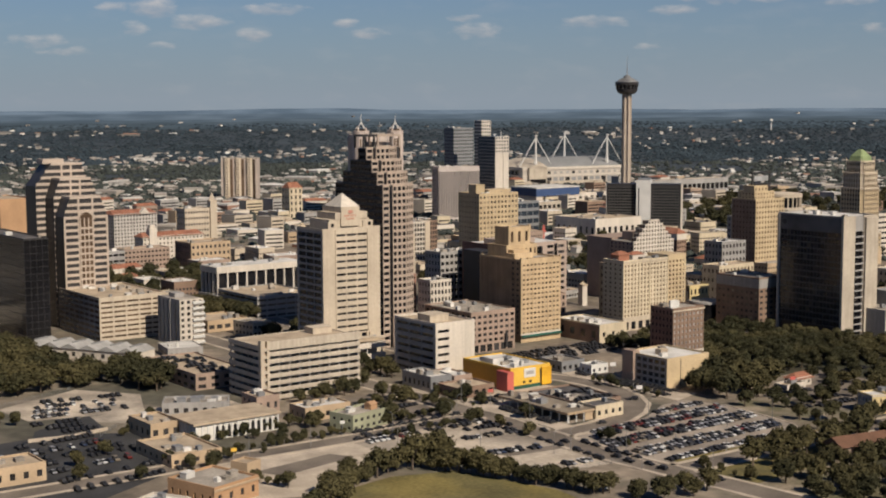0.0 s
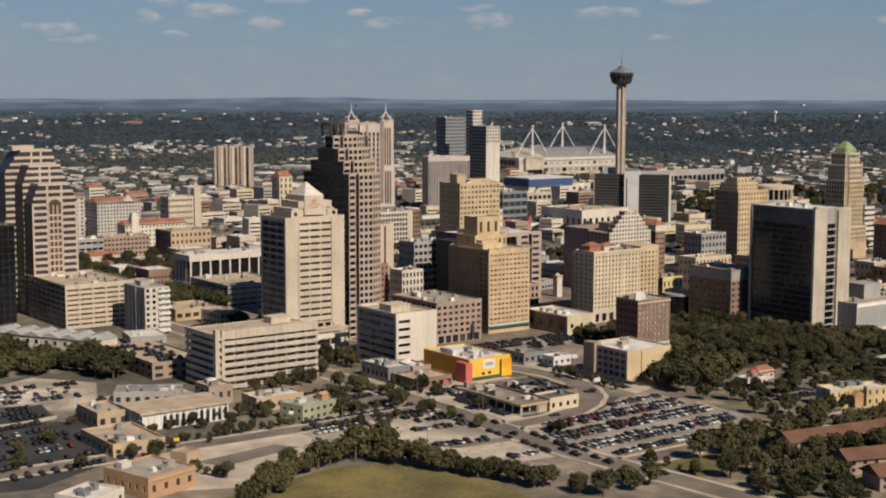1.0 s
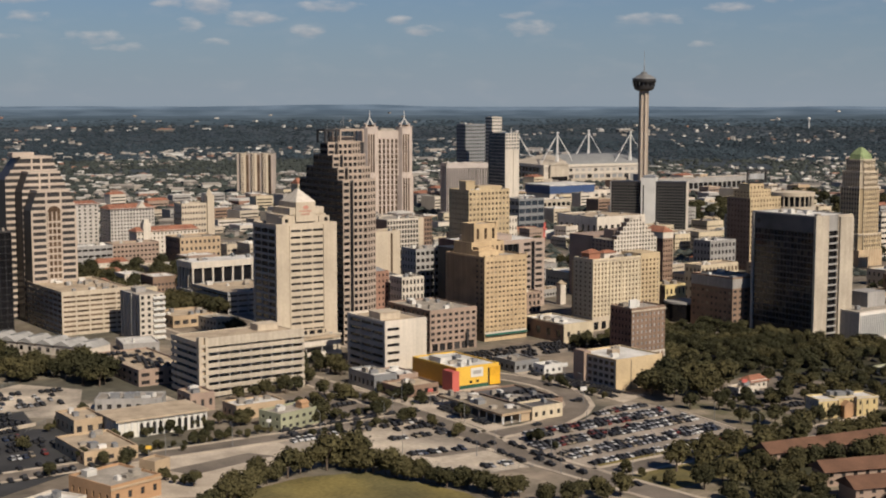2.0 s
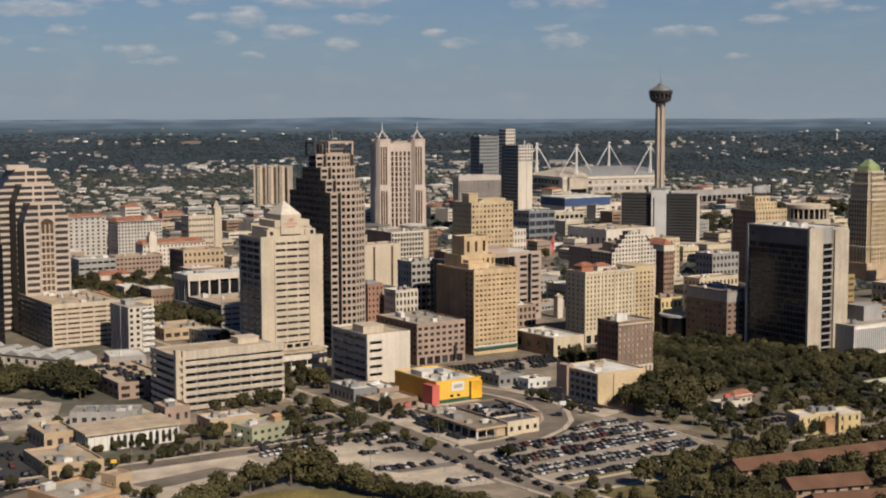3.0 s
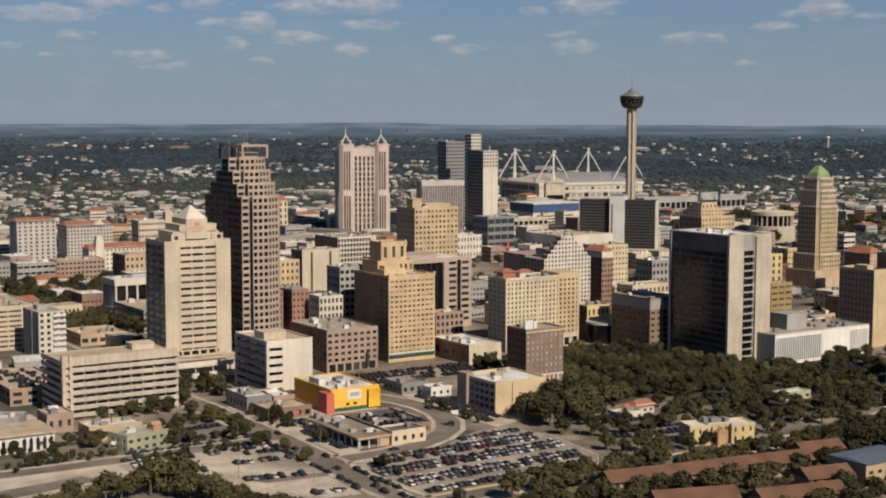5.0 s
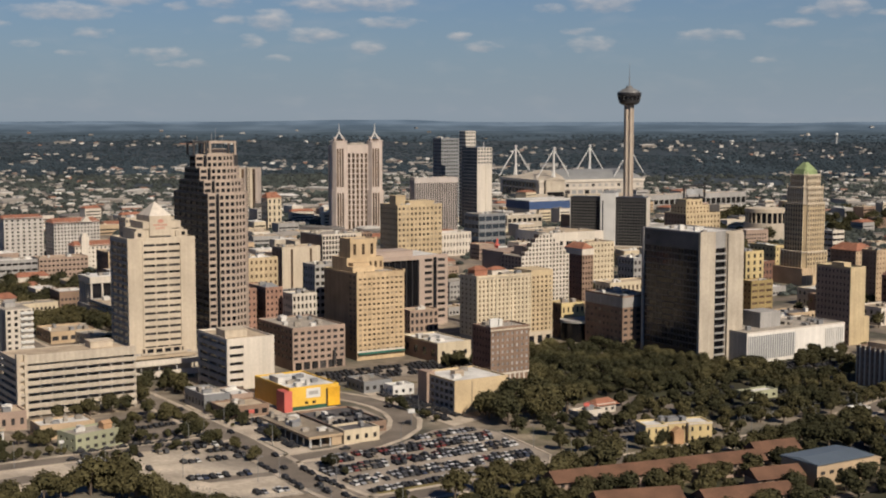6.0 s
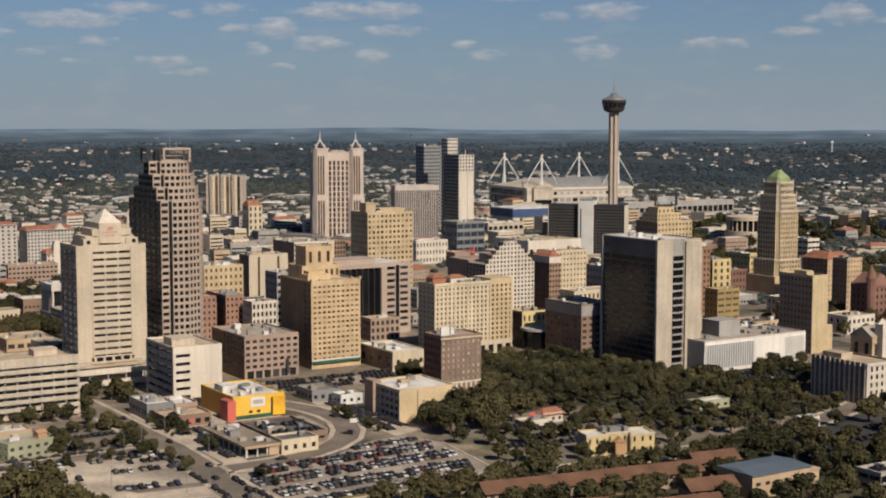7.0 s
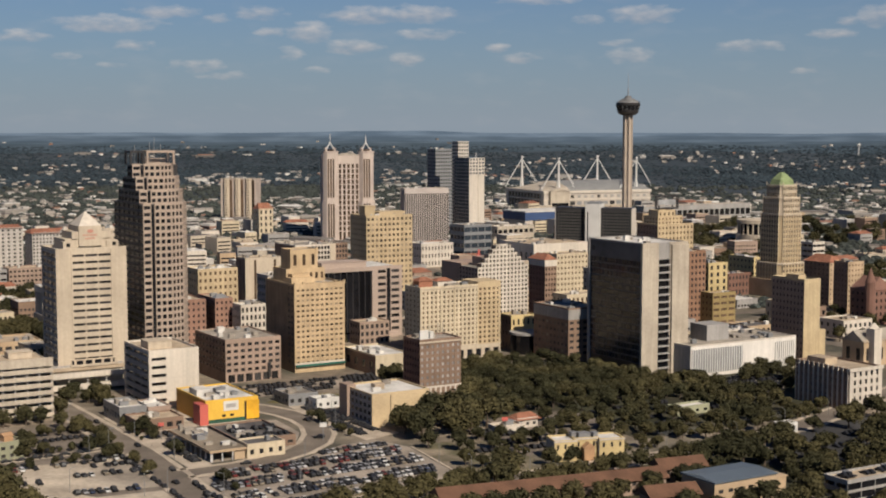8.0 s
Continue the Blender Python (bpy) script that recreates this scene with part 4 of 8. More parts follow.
def cream_hotel():
    th = thing("cream_hotel", 606, 621, 0, 0, "cream brick hotel with rows of small windows and arched base", "hotel")
    wx, wy, h = 55, 18, 42.5
    shell(th, 0, 0, wx, wy, 8, h, CREAM, ROOFWHITE, parapet=1.4)
    faces(th, 0, 0, wx, wy, 8, h, CREAM, BRONZEGL, (19, 12, 0.44, 0.56, {"single": True, "ml": 0.8, "mr": 0.8, "mt": 0.8}), (4, 12, 0.35, 0.45), (19, 12, 0.4, 0.5), (5, 12, 0.4, 0.5))
    facade(th, 39.2, -0.02, 0, wx - 39.2, 8, h - 5.4, 5, 12, 0.5, 0.55, GOLDBRICK, BRONZEGL, depth=0.4, single=True, mt=3.0)
    part("roof_pavilion", Shape().box(4, 8, h, 13, 15, h + 4).gable(3.4, 7.4, 13.6, 15.6, h + 4, h + 6.2, 0, "x", 3), TILE, th, "small red-tiled roof pavilion")
    part("roof_pavilion", Shape().box(17, 9, h, 27, 16, h + 3.2), WHITECON, th, "white roof house")
    part("pavilion_roof", Shape().gable(16.4, 8.4, 27.6, 16.6, h + 3.2, h + 5, 0, "x", 3), TILE, th, "red tiled hip roof")
    part("base", Shape().box(0.3, 0.3, 0, wx - 0.3, wy, 8), GREYCON, th)
    facade(th, 0, 0.3, 0, wx, 0, 8, 9, 1, 0.6, 0.6, LIMESTONE, BLACKGL, depth=0.6, lift=0.2, single=True)
    for x in (0, 13.5, 23, 38.5, 53.6):
        part("pilaster", Shape().box(x, -0.3, 8, x + 1.2, 0.1, h + 1.2), CREAM, th)
    part("tall_wing", Shape().box(39, -0.02, h, wx, wy, h + 2.6), GOLDBRICK, th)
    part("cornice", Shape().box(-0.4, -0.5, h - 0.2, 39, 0.02, h + 0.5), LIMESTONE, th)
    part("cornice", Shape().box(-0.3, -0.4, 7.8, wx + 0.3, 0.02, 8.5), LIMESTONE, th)
    roof_units(th, 3, 2, 38, 15, h + 0.1, 8, 3)
    th2 = block("hotel_wing", 620, 641, 40, 16, 38, BUFFBRICK, TILE, BRONZEGL, (9, 8, 0.4, 0.5), (4, 8, 0.4, 0.5), "rear brick wing of a hotel with red roof", units=3)


def brown_office():
    th = thing("brown_office", 591, 723, 0, 0, "brown granite office building with a deep wall of navy glass", "office building")
    FOOT.append((586, 718, 652, 768))
    wx, wy, h = 60, 40, 45
    part("core", Shape().box(0.6, 1.6, 0, wx - 0.6, wy, h), BROWNGRAN, th)
    part("roof", Shape().box(0.8, 1.8, h, wx - 0.8, wy - 0.2, h + 0.2), ROOFWHITE, th)
    part("left_pier", Shape().box(0, -0.3, 0, 3.0, 1.6, h + 1.2), BROWNGRAN, th)
    part("top_frame", Shape().box(3.0, -0.3, h - 1.6, 38.0, 1.6, h + 1.0), BROWNGRAN, th)
    part("side_wall", Shape().box(0, 1.6, 0, 0.6, wy, h + 1.2), REDBRICK, th)
    for i in range(8):
        part("glass_bay", Shape().box(3.1 + i * 4.36, 1.2, 3, 3.1 + (i + 1) * 4.36 - 0.5, 1.58, h - 1.6), BLACKGL, th)
        part("mullion", Shape().box(3.1 + (i + 1) * 4.36 - 0.5, 0.7, 3, 3.1 + (i + 1) * 4.36, 1.58, h - 1.6), DARKMETAL, th)
    part("base", Shape().box(3.0, 0.2, 0, 38.0, 1.6, 3.0), GREYCON, th)
    facade(th, 38.0, 0.4, 0, 22.0, 0, h + 1.2, 2, 10, 0.6, 0.48, BROWNGRAN, GLASS, depth=0.7, single=True, mb=3, mt=1.5, ml=2.2)
    part("dark_strip", Shape().box(48.6, -0.36, 3, 51.4, 0.1, h - 0.5), BLACKGL, th)
    part("wing_core", Shape().box(38.1, 0.45, 0, 59.9, 1.6, h + 1.0), BROWNGRAN, th)
    part("penthouse", Shape().box(6, 8, h + 0.1, 38, 24, h + 3.6).box(5.7, 7.7, h + 3.6, 38.3, 24.3, h + 4.0), BROWNGRAN, th)
    facade(th, wx - 0.6, 1.6, 90, wy - 1.6, 0, h, 8, 10, 0.5, 0.5, BROWNGRAN, GLASS, depth=0.5)
    part("terrace", Shape().box(34, -4, 0, 55, -0.3, 3.2), BROWNGRAN, th)
    part("dark_annexe", Shape().box(-13, 4, 0, -0.5, 22, 42).box(-13.3, 3.6, 42, -0.4, 22.3, 43), DARKMETAL, th, "dark metal-clad annexe")


def dark_brick():
    th = block("dark_brick_block", 677, 574, 24, 35, 31.5, BROWNBRICK, ROOFGRAVEL, GLASS, (5, 6, 0.6, 0.45, {"mb": 4, "mt": 6}), (9, 5, 0.55, 0.42, {"single": True, "mb": 5, "mt": 7, "glass": BLINDGL}), "dark brown brick office block with broad windows", units=6)
    part("attic_band", Shape().box(-0.15, -0.15, 25.6, 24.15, 0.02, 31.4).box(-0.15, 0.02, 25.6, 0.0, 35.0, 31.4), GREYCON, th, "pale grey attic band")


def white_stepped():
    th = thing("white_stepped_hotel", 699, 706, 0, 0, "white hotel with a stepped gable and dense small windows", "hotel")
    wx, wy = 40, 24
    bay = wx / 14
    z0 = 0.0
    for k in range(6):
        a, b = k * bay, wx - k * bay
        z1 = 42.6 + k * 2.9
        rows = 15 if k == 0 else 1
        wy = 24 if k == 0 else 6
        part("core", Shape().box(a + 0.4, 0.4, z0, b - 0.4, wy - 0.4, z1), ROSEBRICK, th)
        part("step_roof", Shape().box(a + 0.2, 0.5, z1, b - 0.2, wy - 0.2, z1 + 0.2), ROOFGRAVEL, th)
        for c in (a - 0.1, b - bay - 0.2):
            part("gable_coping", Shape().box(c, -0.12, z1, c + bay + 0.3, 0.5, z1 + 0.7), WHITECON, th)
        facade(th, a, 0.4, 0, b - a, z0, z1 - z0, 14 - 2 * k, rows, 0.5, 0.56, WHITECON, GLASS, single=True, depth=0.4)
        for x, y, ang, w in ((a + 0.4, wy, 270, wy - 0.4), (b - 0.4, 0.4, 90, wy - 0.4), (b, wy - 0.4, 180, b - a)):
            facade(th, x, y, ang, w, z0, z1 - z0, 6 if k == 0 else 2, rows, 0.4, 0.5, ROSEBRICK if ang == 270 else WHITECON, GLASS, depth=0.4)
        z0 = z1
    part("parapet", Shape().box(5 * bay, -0.12, z0, wx - 5 * bay, 0.5, z0 + 0.9), WHITECON, th)
    part("rear_wing", Shape().box(2, 24, 0, wx - 6, 50, 44), ROSEBRICK, th)
    part("roof_house", Shape().box(8, 9, 42.8, 30, 20, 49), ROSEBRICK, th)


def buff_hotel():
    th = thing("buff_hotel", 725.6, 913.6, 0, 0, "tall buff brick hotel with dense windows and small roof houses", "hotel")
    wx, wy, h = 42, 28, 64.0
    shell(th, 0, 0, wx, wy, 0, h, GOLDBRICK, ROOFGRAVEL, parapet=1.2)
    faces(th, 0, 0, wx, wy, 0, h, GOLDBRICK, BRONZEGL, (11, 15, 0.56, 0.5, {"single": True, "glass": BLINDGL}), (8, 15, 0.35, 0.4), None, None)
    part("roof_house", Shape().box(3, 8, h, 12, 18, 71.5).box(2.6, 7.6, 71.5, 12.4, 18.4, 72.2), GOLDBRICK, th)
    part("roof_house", Shape().box(14, 5, h, 38, 20, 67.5), GOLDBRICK, th)
    roof_units(th, 2, 2, 40, 26, h + 0.1, 8, 31)


def ribbed_slab():
    block("ribbed_tower", 993, 1327, 52, 22, 63.5, surface("grey_rose_concrete", (0.42, 0.365, 0.33), stain=0.1), ROOFGRAVEL, GLASS, (24, 1, 0.6, 0.93, {"single": True, "mb": 2, "mt": 3}), (8, 1, 0.5, 0.93), "grey tower ribbed with narrow vertical fins", rot=-16, units=7)


def twin_spire_hotel():
    th = thing("twin_spire_hotel", 930.5, 1410, 0, -21, "tall rose-white hotel with paired turrets and steel spires", "skyscraper")
    wall = surface("rose_white_concrete", (0.45, 0.375, 0.325), grain=0.06, stain=0.1, streak=0.1)
    wx, wy = 60, 40
    part("core", Shape().box(1, -2, 0, wx - 1, wy - 1, 101), wall, th)
    # the broad middle front, then the two turret bays standing out before it
    facade(th, 17, -2, 0, 25, 0, 101, 5, 1, 0.58, 0.95, wall, BRONZEGL, depth=0.5, single=True, mt=7)
    for k in range(14):
        part("floor_band", Shape().box(17.2, -2.55, 12 + k * 6.1, 41.8, -2.3, 13 + k * 6.1), wall, th)
    for cx in (8.5, 50.5):
        oct_ = [(cx - 8.5, -2), (cx - 4.5, -6.5), (cx + 4.5, -6.5), (cx + 8.5, -2), (cx + 8.5, 12), (cx - 8.5, 12)]
        part("bay", Shape().prism(oct_, 0, 104), wall, th)
        part("bay_foot", Shape().prism([(cx - 9.8, -2.6), (cx - 5.2, -8), (cx + 5.2, -8), (cx + 9.8, -2.6), (cx + 9.8, 13), (cx - 9.8, 13)], 0, 48), wall, th)
        for x in (-2.9, 0.0, 2.9):
            part("window_strip", Shape().box(cx + x - 0.95, -6.58, 52, cx + x + 0.95, -6.4, 97), BRONZEGL, th)
            part("window_strip", Shape().box(cx + x - 0.95, -8.08, 6, cx + x + 0.95, -7.9, 45), BRONZEGL, th)
        part("turret", Shape().prism([(cx + 9.6 * math.cos(a * 0.7854 + 0.39), 3 + 9.6 * math.sin(a * 0.7854 + 0.39)) for a in range(8)], 98, 105).cone(cx, 3, 105, 106.2, 10.2, 10.2, 8), wall, th)
        part("turret_glass", Shape().cone(cx, 3, 106.2, 108.4, 6.5, 6.3, 8), BRONZEGL, th)
        for a in range(4):
            p = (cx + 7 * math.cos(a * 1.5708 + 0.785), 3 + 7 * math.sin(a * 1.5708 + 0.785))
            part("corner_finial", Shape().cone(*p, 106.2, 109.5, 1.2, 0.9, 6).cone(*p, 109.5, 110.5, 0.9, 0.1, 6), wall, th)
            part("spire_rafter", Shape().bar((*p, 107), (cx, 3, 116.5), 0.55, 5), STEELWHITE, th)
        part("spire", Shape().bar((cx, 3, 114), (cx, 3, 126), (0.7, 0.2)), STEELWHITE, th)
    facade(th, 0.4, wy, 270, wy - 12, 0, 99, 7, 1, 0.4, 0.95, wall, BRONZEGL, depth=0.5)
    facade(th, wx - 0.4, 12, 90, wy - 12, 0, 99, 7, 1, 0.4, 0.95, wall, BRONZEGL, depth=0.5)
    facade(th, wx, wy - 0.4, 180, wx, 0, 99, 12, 1, 0.4, 0.95, wall, BRONZEGL, depth=0.5)
    part("roof", Shape().box(17, -2, 101, 43, wy - 2, 102).box(21, -1.5, 102, 37, 12, 103.6), ROOFGRAVEL, th)


def grey_slab_hotel():
    th = thing("slab_hotel", 1083, 1332, 0, 0, "white and blue-grey glass hotel slab with stepped top", "hotel")
    part("white_shaft", Shape().box(0, 0, 0, 11.4, 14, 78).box(12.6, 0, 0, 21, 14, 78).box(11.4, 0.8, 0, 12.6, 14, 78), WHITECON, th)
    facade(th, 0, 0.0, 0, 21, 78, 20, 5, 5, 0.6, 0.6, WHITECON, BLUEGL, depth=0.4)
    part("glass_top", Shape().box(0, 0.05, 78, 21, 30, 98), BLUEGL, th)
    facade(th, 0, 32, 270, 32, 0, 98, 8, 24, 0.9, 0.8, TRIMGREY, BLUEGL, depth=0.4)
    part("body", Shape().box(0.05, 14, 0, 22, 34, 96), BLUEGL, th)
    part("rear_slab", Shape().box(6, 34, 0, 20, 48, 117), WHITECON, th)
    facade(th, 6, 34, 0, 14, 96, 21, 4, 5, 0.6, 0.6, WHITECON, BLUEGL, depth=0.3)
    facade(th, 6, 48, 270, 14, 0, 117, 3, 28, 0.9, 0.5, WHITECON, BLUEGL, depth=0.3)
    part("mast", Shape().bar((10.5, 2, 98), (10.5, 2, 104), 0.5), STEELWHITE, th)
    th = block("dark_slab", 1096, 1432, 32, 20, 106, surface("dark_grey_cladding", (0.19, 0.195, 0.2), stain=0.1), ROOFDARK, GLASS, (9, 24, 0.6, 0.5), (6, 24, 0.6, 0.5), "dark grey apartment slab behind a hotel", units=3)


def apartment_towers():
    th = thing("apartment_tower", 963, 1808, 0, -40, "pale apartment tower with bowed balcony bays", "apartment building")
    wx, wy, h = 52, 24, 60
    part("core", Shape().box(0.5, 0.5, 0, wx, wy, h), PALEROSE, th)
    for k in range(3):
        x = 4 + k * 16.2
        bay = Shape().prism([(x, 0.5), (x + 2.2, -3), (x + 6.6, -3), (x + 9, 0.5)], 0, h + 0.8)
        part("bay", bay, LIMESTONE, th)
        facade(th, x + 2.2, -3, 0, 4.4, 0, h, 2, 17, 0.6, 0.5, LIMESTONE, BRONZEGL, depth=0.2)
        part("recess", Shape().box(x + 9.2, 0.3, 1, x + 13.2, 0.52, h - 1), BRONZEGL, th)
    facade(th, 0.5, wy, 270, wy - 0.5, 0, h, 5, 17, 0.6, 0.5, PALEROSE, BRONZEGL, depth=0.4)
    part("roof", Shape().box(0.5, 0.5, h, wx, wy, h + 1.2), ROOFGRAVEL, th)
    roof_units(th, 4, 4, 38, 20, h + 1.2, 5, 6)


def dark_wing_hotel():
    th = thing("balcony_hotel", 1026.6, 1077.7, 0, -50.7, "hotel with two dark balconied wings joined by a white slab", "hotel")
    # the balconies' deep shade is put into this dark grey colour
    h, wing = 54.0, surface("balcony_concrete_with_shade", (0.062, 0.06, 0.058), stain=0.1)
    for x0, x1 in ((0.0, 31.4), (46.1, 77.0)):
        part("wing_core", Shape().box(x0 + 1, 1, 0, x1 - 1, 17, h - 0.5), DARKMETAL, th)
        facade(th, x0, 1, 0, x1 - x0, 6, h - 9, 11, 15, 0.8, 0.64, wing, BLACKGL, depth=0.9)
        part("attic", Shape().box(x0, 0.1, h - 3, x1, 17.5, h), DARKMETAL, th)
        part("coping", Shape().box(x0 - 0.2, -0.1, h, x1 + 0.2, 17.7, h + 0.7), DARKMETAL, th)
    part("end_wall", Shape().box(-0.8, 0, 0, 0.0, 18, h + 0.5), GREYCON, th)
    part("end_wall", Shape().box(77.0, 0, 0, 77.8, 18, h + 0.5), WHITECON, th)
    part("white_slab", Shape().box(31.5, -4.5, 0, 46.0, 16, h + 4.5), STEELWHITE, th)
    part("slab_cap", Shape().box(33, -2, h + 4.5, 45, 14, h + 6.5), TRIMGREY, th)
    part("dark_slot", Shape().box(33.4, -4.62, 8, 34.6, -4.45, h - 3), BLACKGL, th)
    part("podium", Shape().box(-8, -9, 0, 84, 24, 6), CONCRETE, th)


def gothic_tower():
    th = thing("gothic_tower", 1018, 754.5, 0, 0, "slender brown brick skyscraper with green tiled pyramid top", "skyscraper")

    def octa(r, c=0.8):
        return [(r, -r * c), (r, r * c), (r * c, r), (-r * c, r), (-r, r * c), (-r, -r * c), (-r * c, -r), (r * c, -r)]
    tiers = [(14.5, 0, 27), (12.2, 27, 66), (11.0, 66, 79), (9.0, 79, 89)]
    for r, z0, z1 in tiers:
        part("core", Shape().prism(octa(r - 0.35), z0, z1), GOLDBRICK if z1 < 70 else LIMESTONE, th)
        for k in range(4):
            a = radians(90 * k)
            w = 2 * r * 0.8
            px, py = -w / 2, -(r - 0.35)
            x, y = px * math.cos(a) - py * math.sin(a), px * math.sin(a) + py * math.cos(a)
            facade(th, x, y, 90 * k, w, z0, z1 - z0, 7, max(2, int((z1 - z0) / 3.6)), 0.56, 0.58, GOLDBRICK if z1 < 70 else LIMESTONE, BLINDGL, depth=0.4)
            for q in range(8 if k in (0, 3) else 0):
                c = -w / 2 + q * w / 7
                part("rib", Shape().box(c - 0.22, -0.75, z0, c + 0.22, -0.38, z1), CREAM, th, m=pose(0, 0, 0, 0, 0, 90 * k) @ Matrix.Translation((0, -(r - 0.35), 0)))
        part("tier_cap", Shape().prism(octa(r + 0.3), z1 - 0.8, z1 + 0.4), LIMESTONE, th)
        for p in octa(r + 0.1):
            part("pinnacle", Shape().cone(p[0], p[1], z1, z1 + 2.6, 0.6, 0.1, 4), LIMESTONE, th)
    part("green_roof", Shape().prism(octa(7.6), 89, 93.5, 0, octa(6.4)).prism(octa(6.2), 93.5, 99.0, 0, octa(1.6)), COPPER, th, "green glazed tile roof")
    part("low_block", Shape().box(-17, -14.8, 0, 13, 18, 14), TANST, th)


def beige_tower():
    th = thing("beige_tower", 805, 517, 0, 0, "beige block tower with a blank lit side", "office building")
    wall = surface("sand_stucco", (0.431, 0.339, 0.208), stain=0.1, streak=0.1)
    shell(th, 0, 0, 13, 27, 0, 46, wall, ROOFGRAVEL, parapet=1.2)
    # rose brick darkens the west wall, shade carried by colour
    faces(th, 0, 0, 13, 27, 0, 46, wall, GLASS, None, (9, 12, 0.4, 0.45, {"wall": ROSEBRICK}), (4, 12, 0.4, 0.5), (7, 12, 0.4, 0.5))
    part("step_wing", Shape().box(13, 4, 0, 22, 26, 16).box(13, 6, 16, 18, 24, 24), wall, th)
    part("roof_house", Shape().box(3, 8, 46, 9, 18, 49), wall, th)


WHITEWALL = surface("bright_white_render", (0.60, 0.56, 0.51), grain=0.05, stain=0.1, streak=0.08)


def white_hall():
    th = thing("white_hall", 707, 503, 0, 0, "low white hall with closely ribbed walls", "hall")
    shell(th, 0, 0, 78, 34, 0, 17, WHITECON, ROOFGRAVEL, parapet=0.8)
    part("wall", Shape().box(0, 0, 0, 78, 0.5, 17), WHITEWALL, th)
    # this west wall is grey, its shade painted as a darker concrete
    part("wall", Shape().box(0, 0.5, 0, 0.5, 34, 17), GREYCON, th)
    part("wall", Shape().box(77.5, 0.5, 0, 78, 34, 17).box(0.5, 33.5, 0, 77.5, 34, 17), WHITECON, th)
    for i in range(21):
        part("rib", Shape().box(1.0 + i * 1.75, -0.5, 2.0, 1.7 + i * 1.75, -0.01, 15.4), STEELWHITE, th)
    part("dark_backing", Shape().box(0.8, -0.06, 2.0, 37.6, 0.01, 15.4), TRIMGREY, th)
    for i in range(10):
        part("rib", Shape().box(62 + i * 1.55, -0.5, 2.0, 62.7 + i * 1.55, -0.01, 15.4), STEELWHITE, th)
    part("stage_house", Shape().box(22, 12, 17, 38, 26, 26), GREYCON, th)
    roof_units(th, 3, 3, 74, 31, 17.1, 14, 8)


def ornate_block():
    th = thing("ornate_block", 714, 396, 0, 0, "brown block with white terracotta pilasters and end front", "office building")
    wx, wy, h = 22, 36, 19.5
    shell(th, 0, 0, wx, wy, 0, h, BROWNBRICK, ROOFTAN, parapet=1.0)
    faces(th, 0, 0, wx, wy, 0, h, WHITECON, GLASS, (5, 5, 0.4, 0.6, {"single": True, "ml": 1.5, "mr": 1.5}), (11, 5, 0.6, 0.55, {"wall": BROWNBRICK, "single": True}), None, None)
    for i in range(11):
        part("pilaster", Shape().box(-0.35, 1.0 + i * 3.2, 0, 0.0, 1.8 + i * 3.2, h + 1.4), WHITECON, th)
    part("cornice", Shape().box(-0.5, -0.5, h - 0.4, wx + 0.5, 0.3, h + 1.2), WHITECON, th)
    part("arched_door", Shape().prism([(9, 0), (13, 0), (13, 4), (12.4, 5.4), (11, 6), (9.6, 5.4), (9, 4)], 0, 0.3), GLASS, th, m=pose(0, -0.02, 0, 90, 0, 0))
    part("roof_house", Shape().box(4, 20, h, 12, 32, h + 3), ROOFTAN, th)


def column_library():
    th = thing("columned_office", 457, 867, 0, 0, "black glass office block behind tall white columns", "office building")
    wx, wy, h = 70, 24, 28
    part("core", Shape().box(1.6, 1.6, 0, wx - 1.6, wy - 1.6, h - 4), BLACKGL, th)
    part("attic", Shape().box(-0.3, -0.3, h - 4.2, wx + 0.3, wy + 0.3, h), WHITECON, th)
    part("roof", Shape().box(0.5, 0.5, h, wx - 0.5, wy - 0.5, h + 0.2), ROOFWHITE, th)
    for i in range(10):
        x = 0.3 + i * (wx - 1.8) / 9
        part("column", Shape().box(x, 0, 0, x + 1.2, 1.5, h - 4.2), WHITECON, th)
    for i in range(5):
        y = 0.3 + i * (wy - 1.8) / 4
        if i:
            part("column", Shape().box(0, y, 0, 1.5, y + 1.2, h - 4.2), WHITECON, th)
    part("base", Shape().box(-1, -1, 0, wx + 1, wy + 1, 9), GREYCON, th)
    roof_units(th, 3, 3, 60, 20, h + 0.2, 6, 5)


def ribbon_office():
    # the west side's grey concrete carries its shade
    block("ribbon_office", 336, 786, 43, 62, 25.6, LIMESTONE, ROOFTAN, BRONZEGL, (5, 8, 0.9, 0.4, {"single": True, "mb": 1, "mt": 1, "ml": 0.6, "mr": 0.6}), (8, 8, 0.94, 0.58, {"wall": GREYCON}), "long buff office block with ribbon windows", units=16)


def grey_flats():
    th = thing("grey_flats", 366, 741, 0, 0, "narrow grey apartment block with white balcony bays", "apartment building")
    part("core", Shape().box(0.4, 0.4, 0, 15, 28, 27), TRIMGREY, th)
    part("roof", Shape().box(0.4, 0.4, 27, 15, 28, 27.4), ROOFGRAVEL, th)
    facade(th, 0.4, 10, 270, 9.6, 0, 27.5, 1, 1, 0.2, 0.9, GREYCON, BLUEGL, depth=0.4)
    facade(th, 0.4, 28, 270, 16, 0, 27.5, 3, 1, 0.3, 0.9, GREYCON, BLUEGL, depth=0.8)
    facade(th, 0, 0.4, 0, 15.4, 0, 27.5, 4, 8, 0.5, 0.55, WHITECON, GLASS, depth=0.4, single=True)
    for i in range(8):
        part("balcony", Shape().box(8.0, -1.6, 1.2 + i * 3.35, 15.4, -0.02, 2.6 + i * 3.35), STEELWHITE, th)
    part("stair_head", Shape().box(3, 12, 27, 9, 20, 30), GREYCON, th)


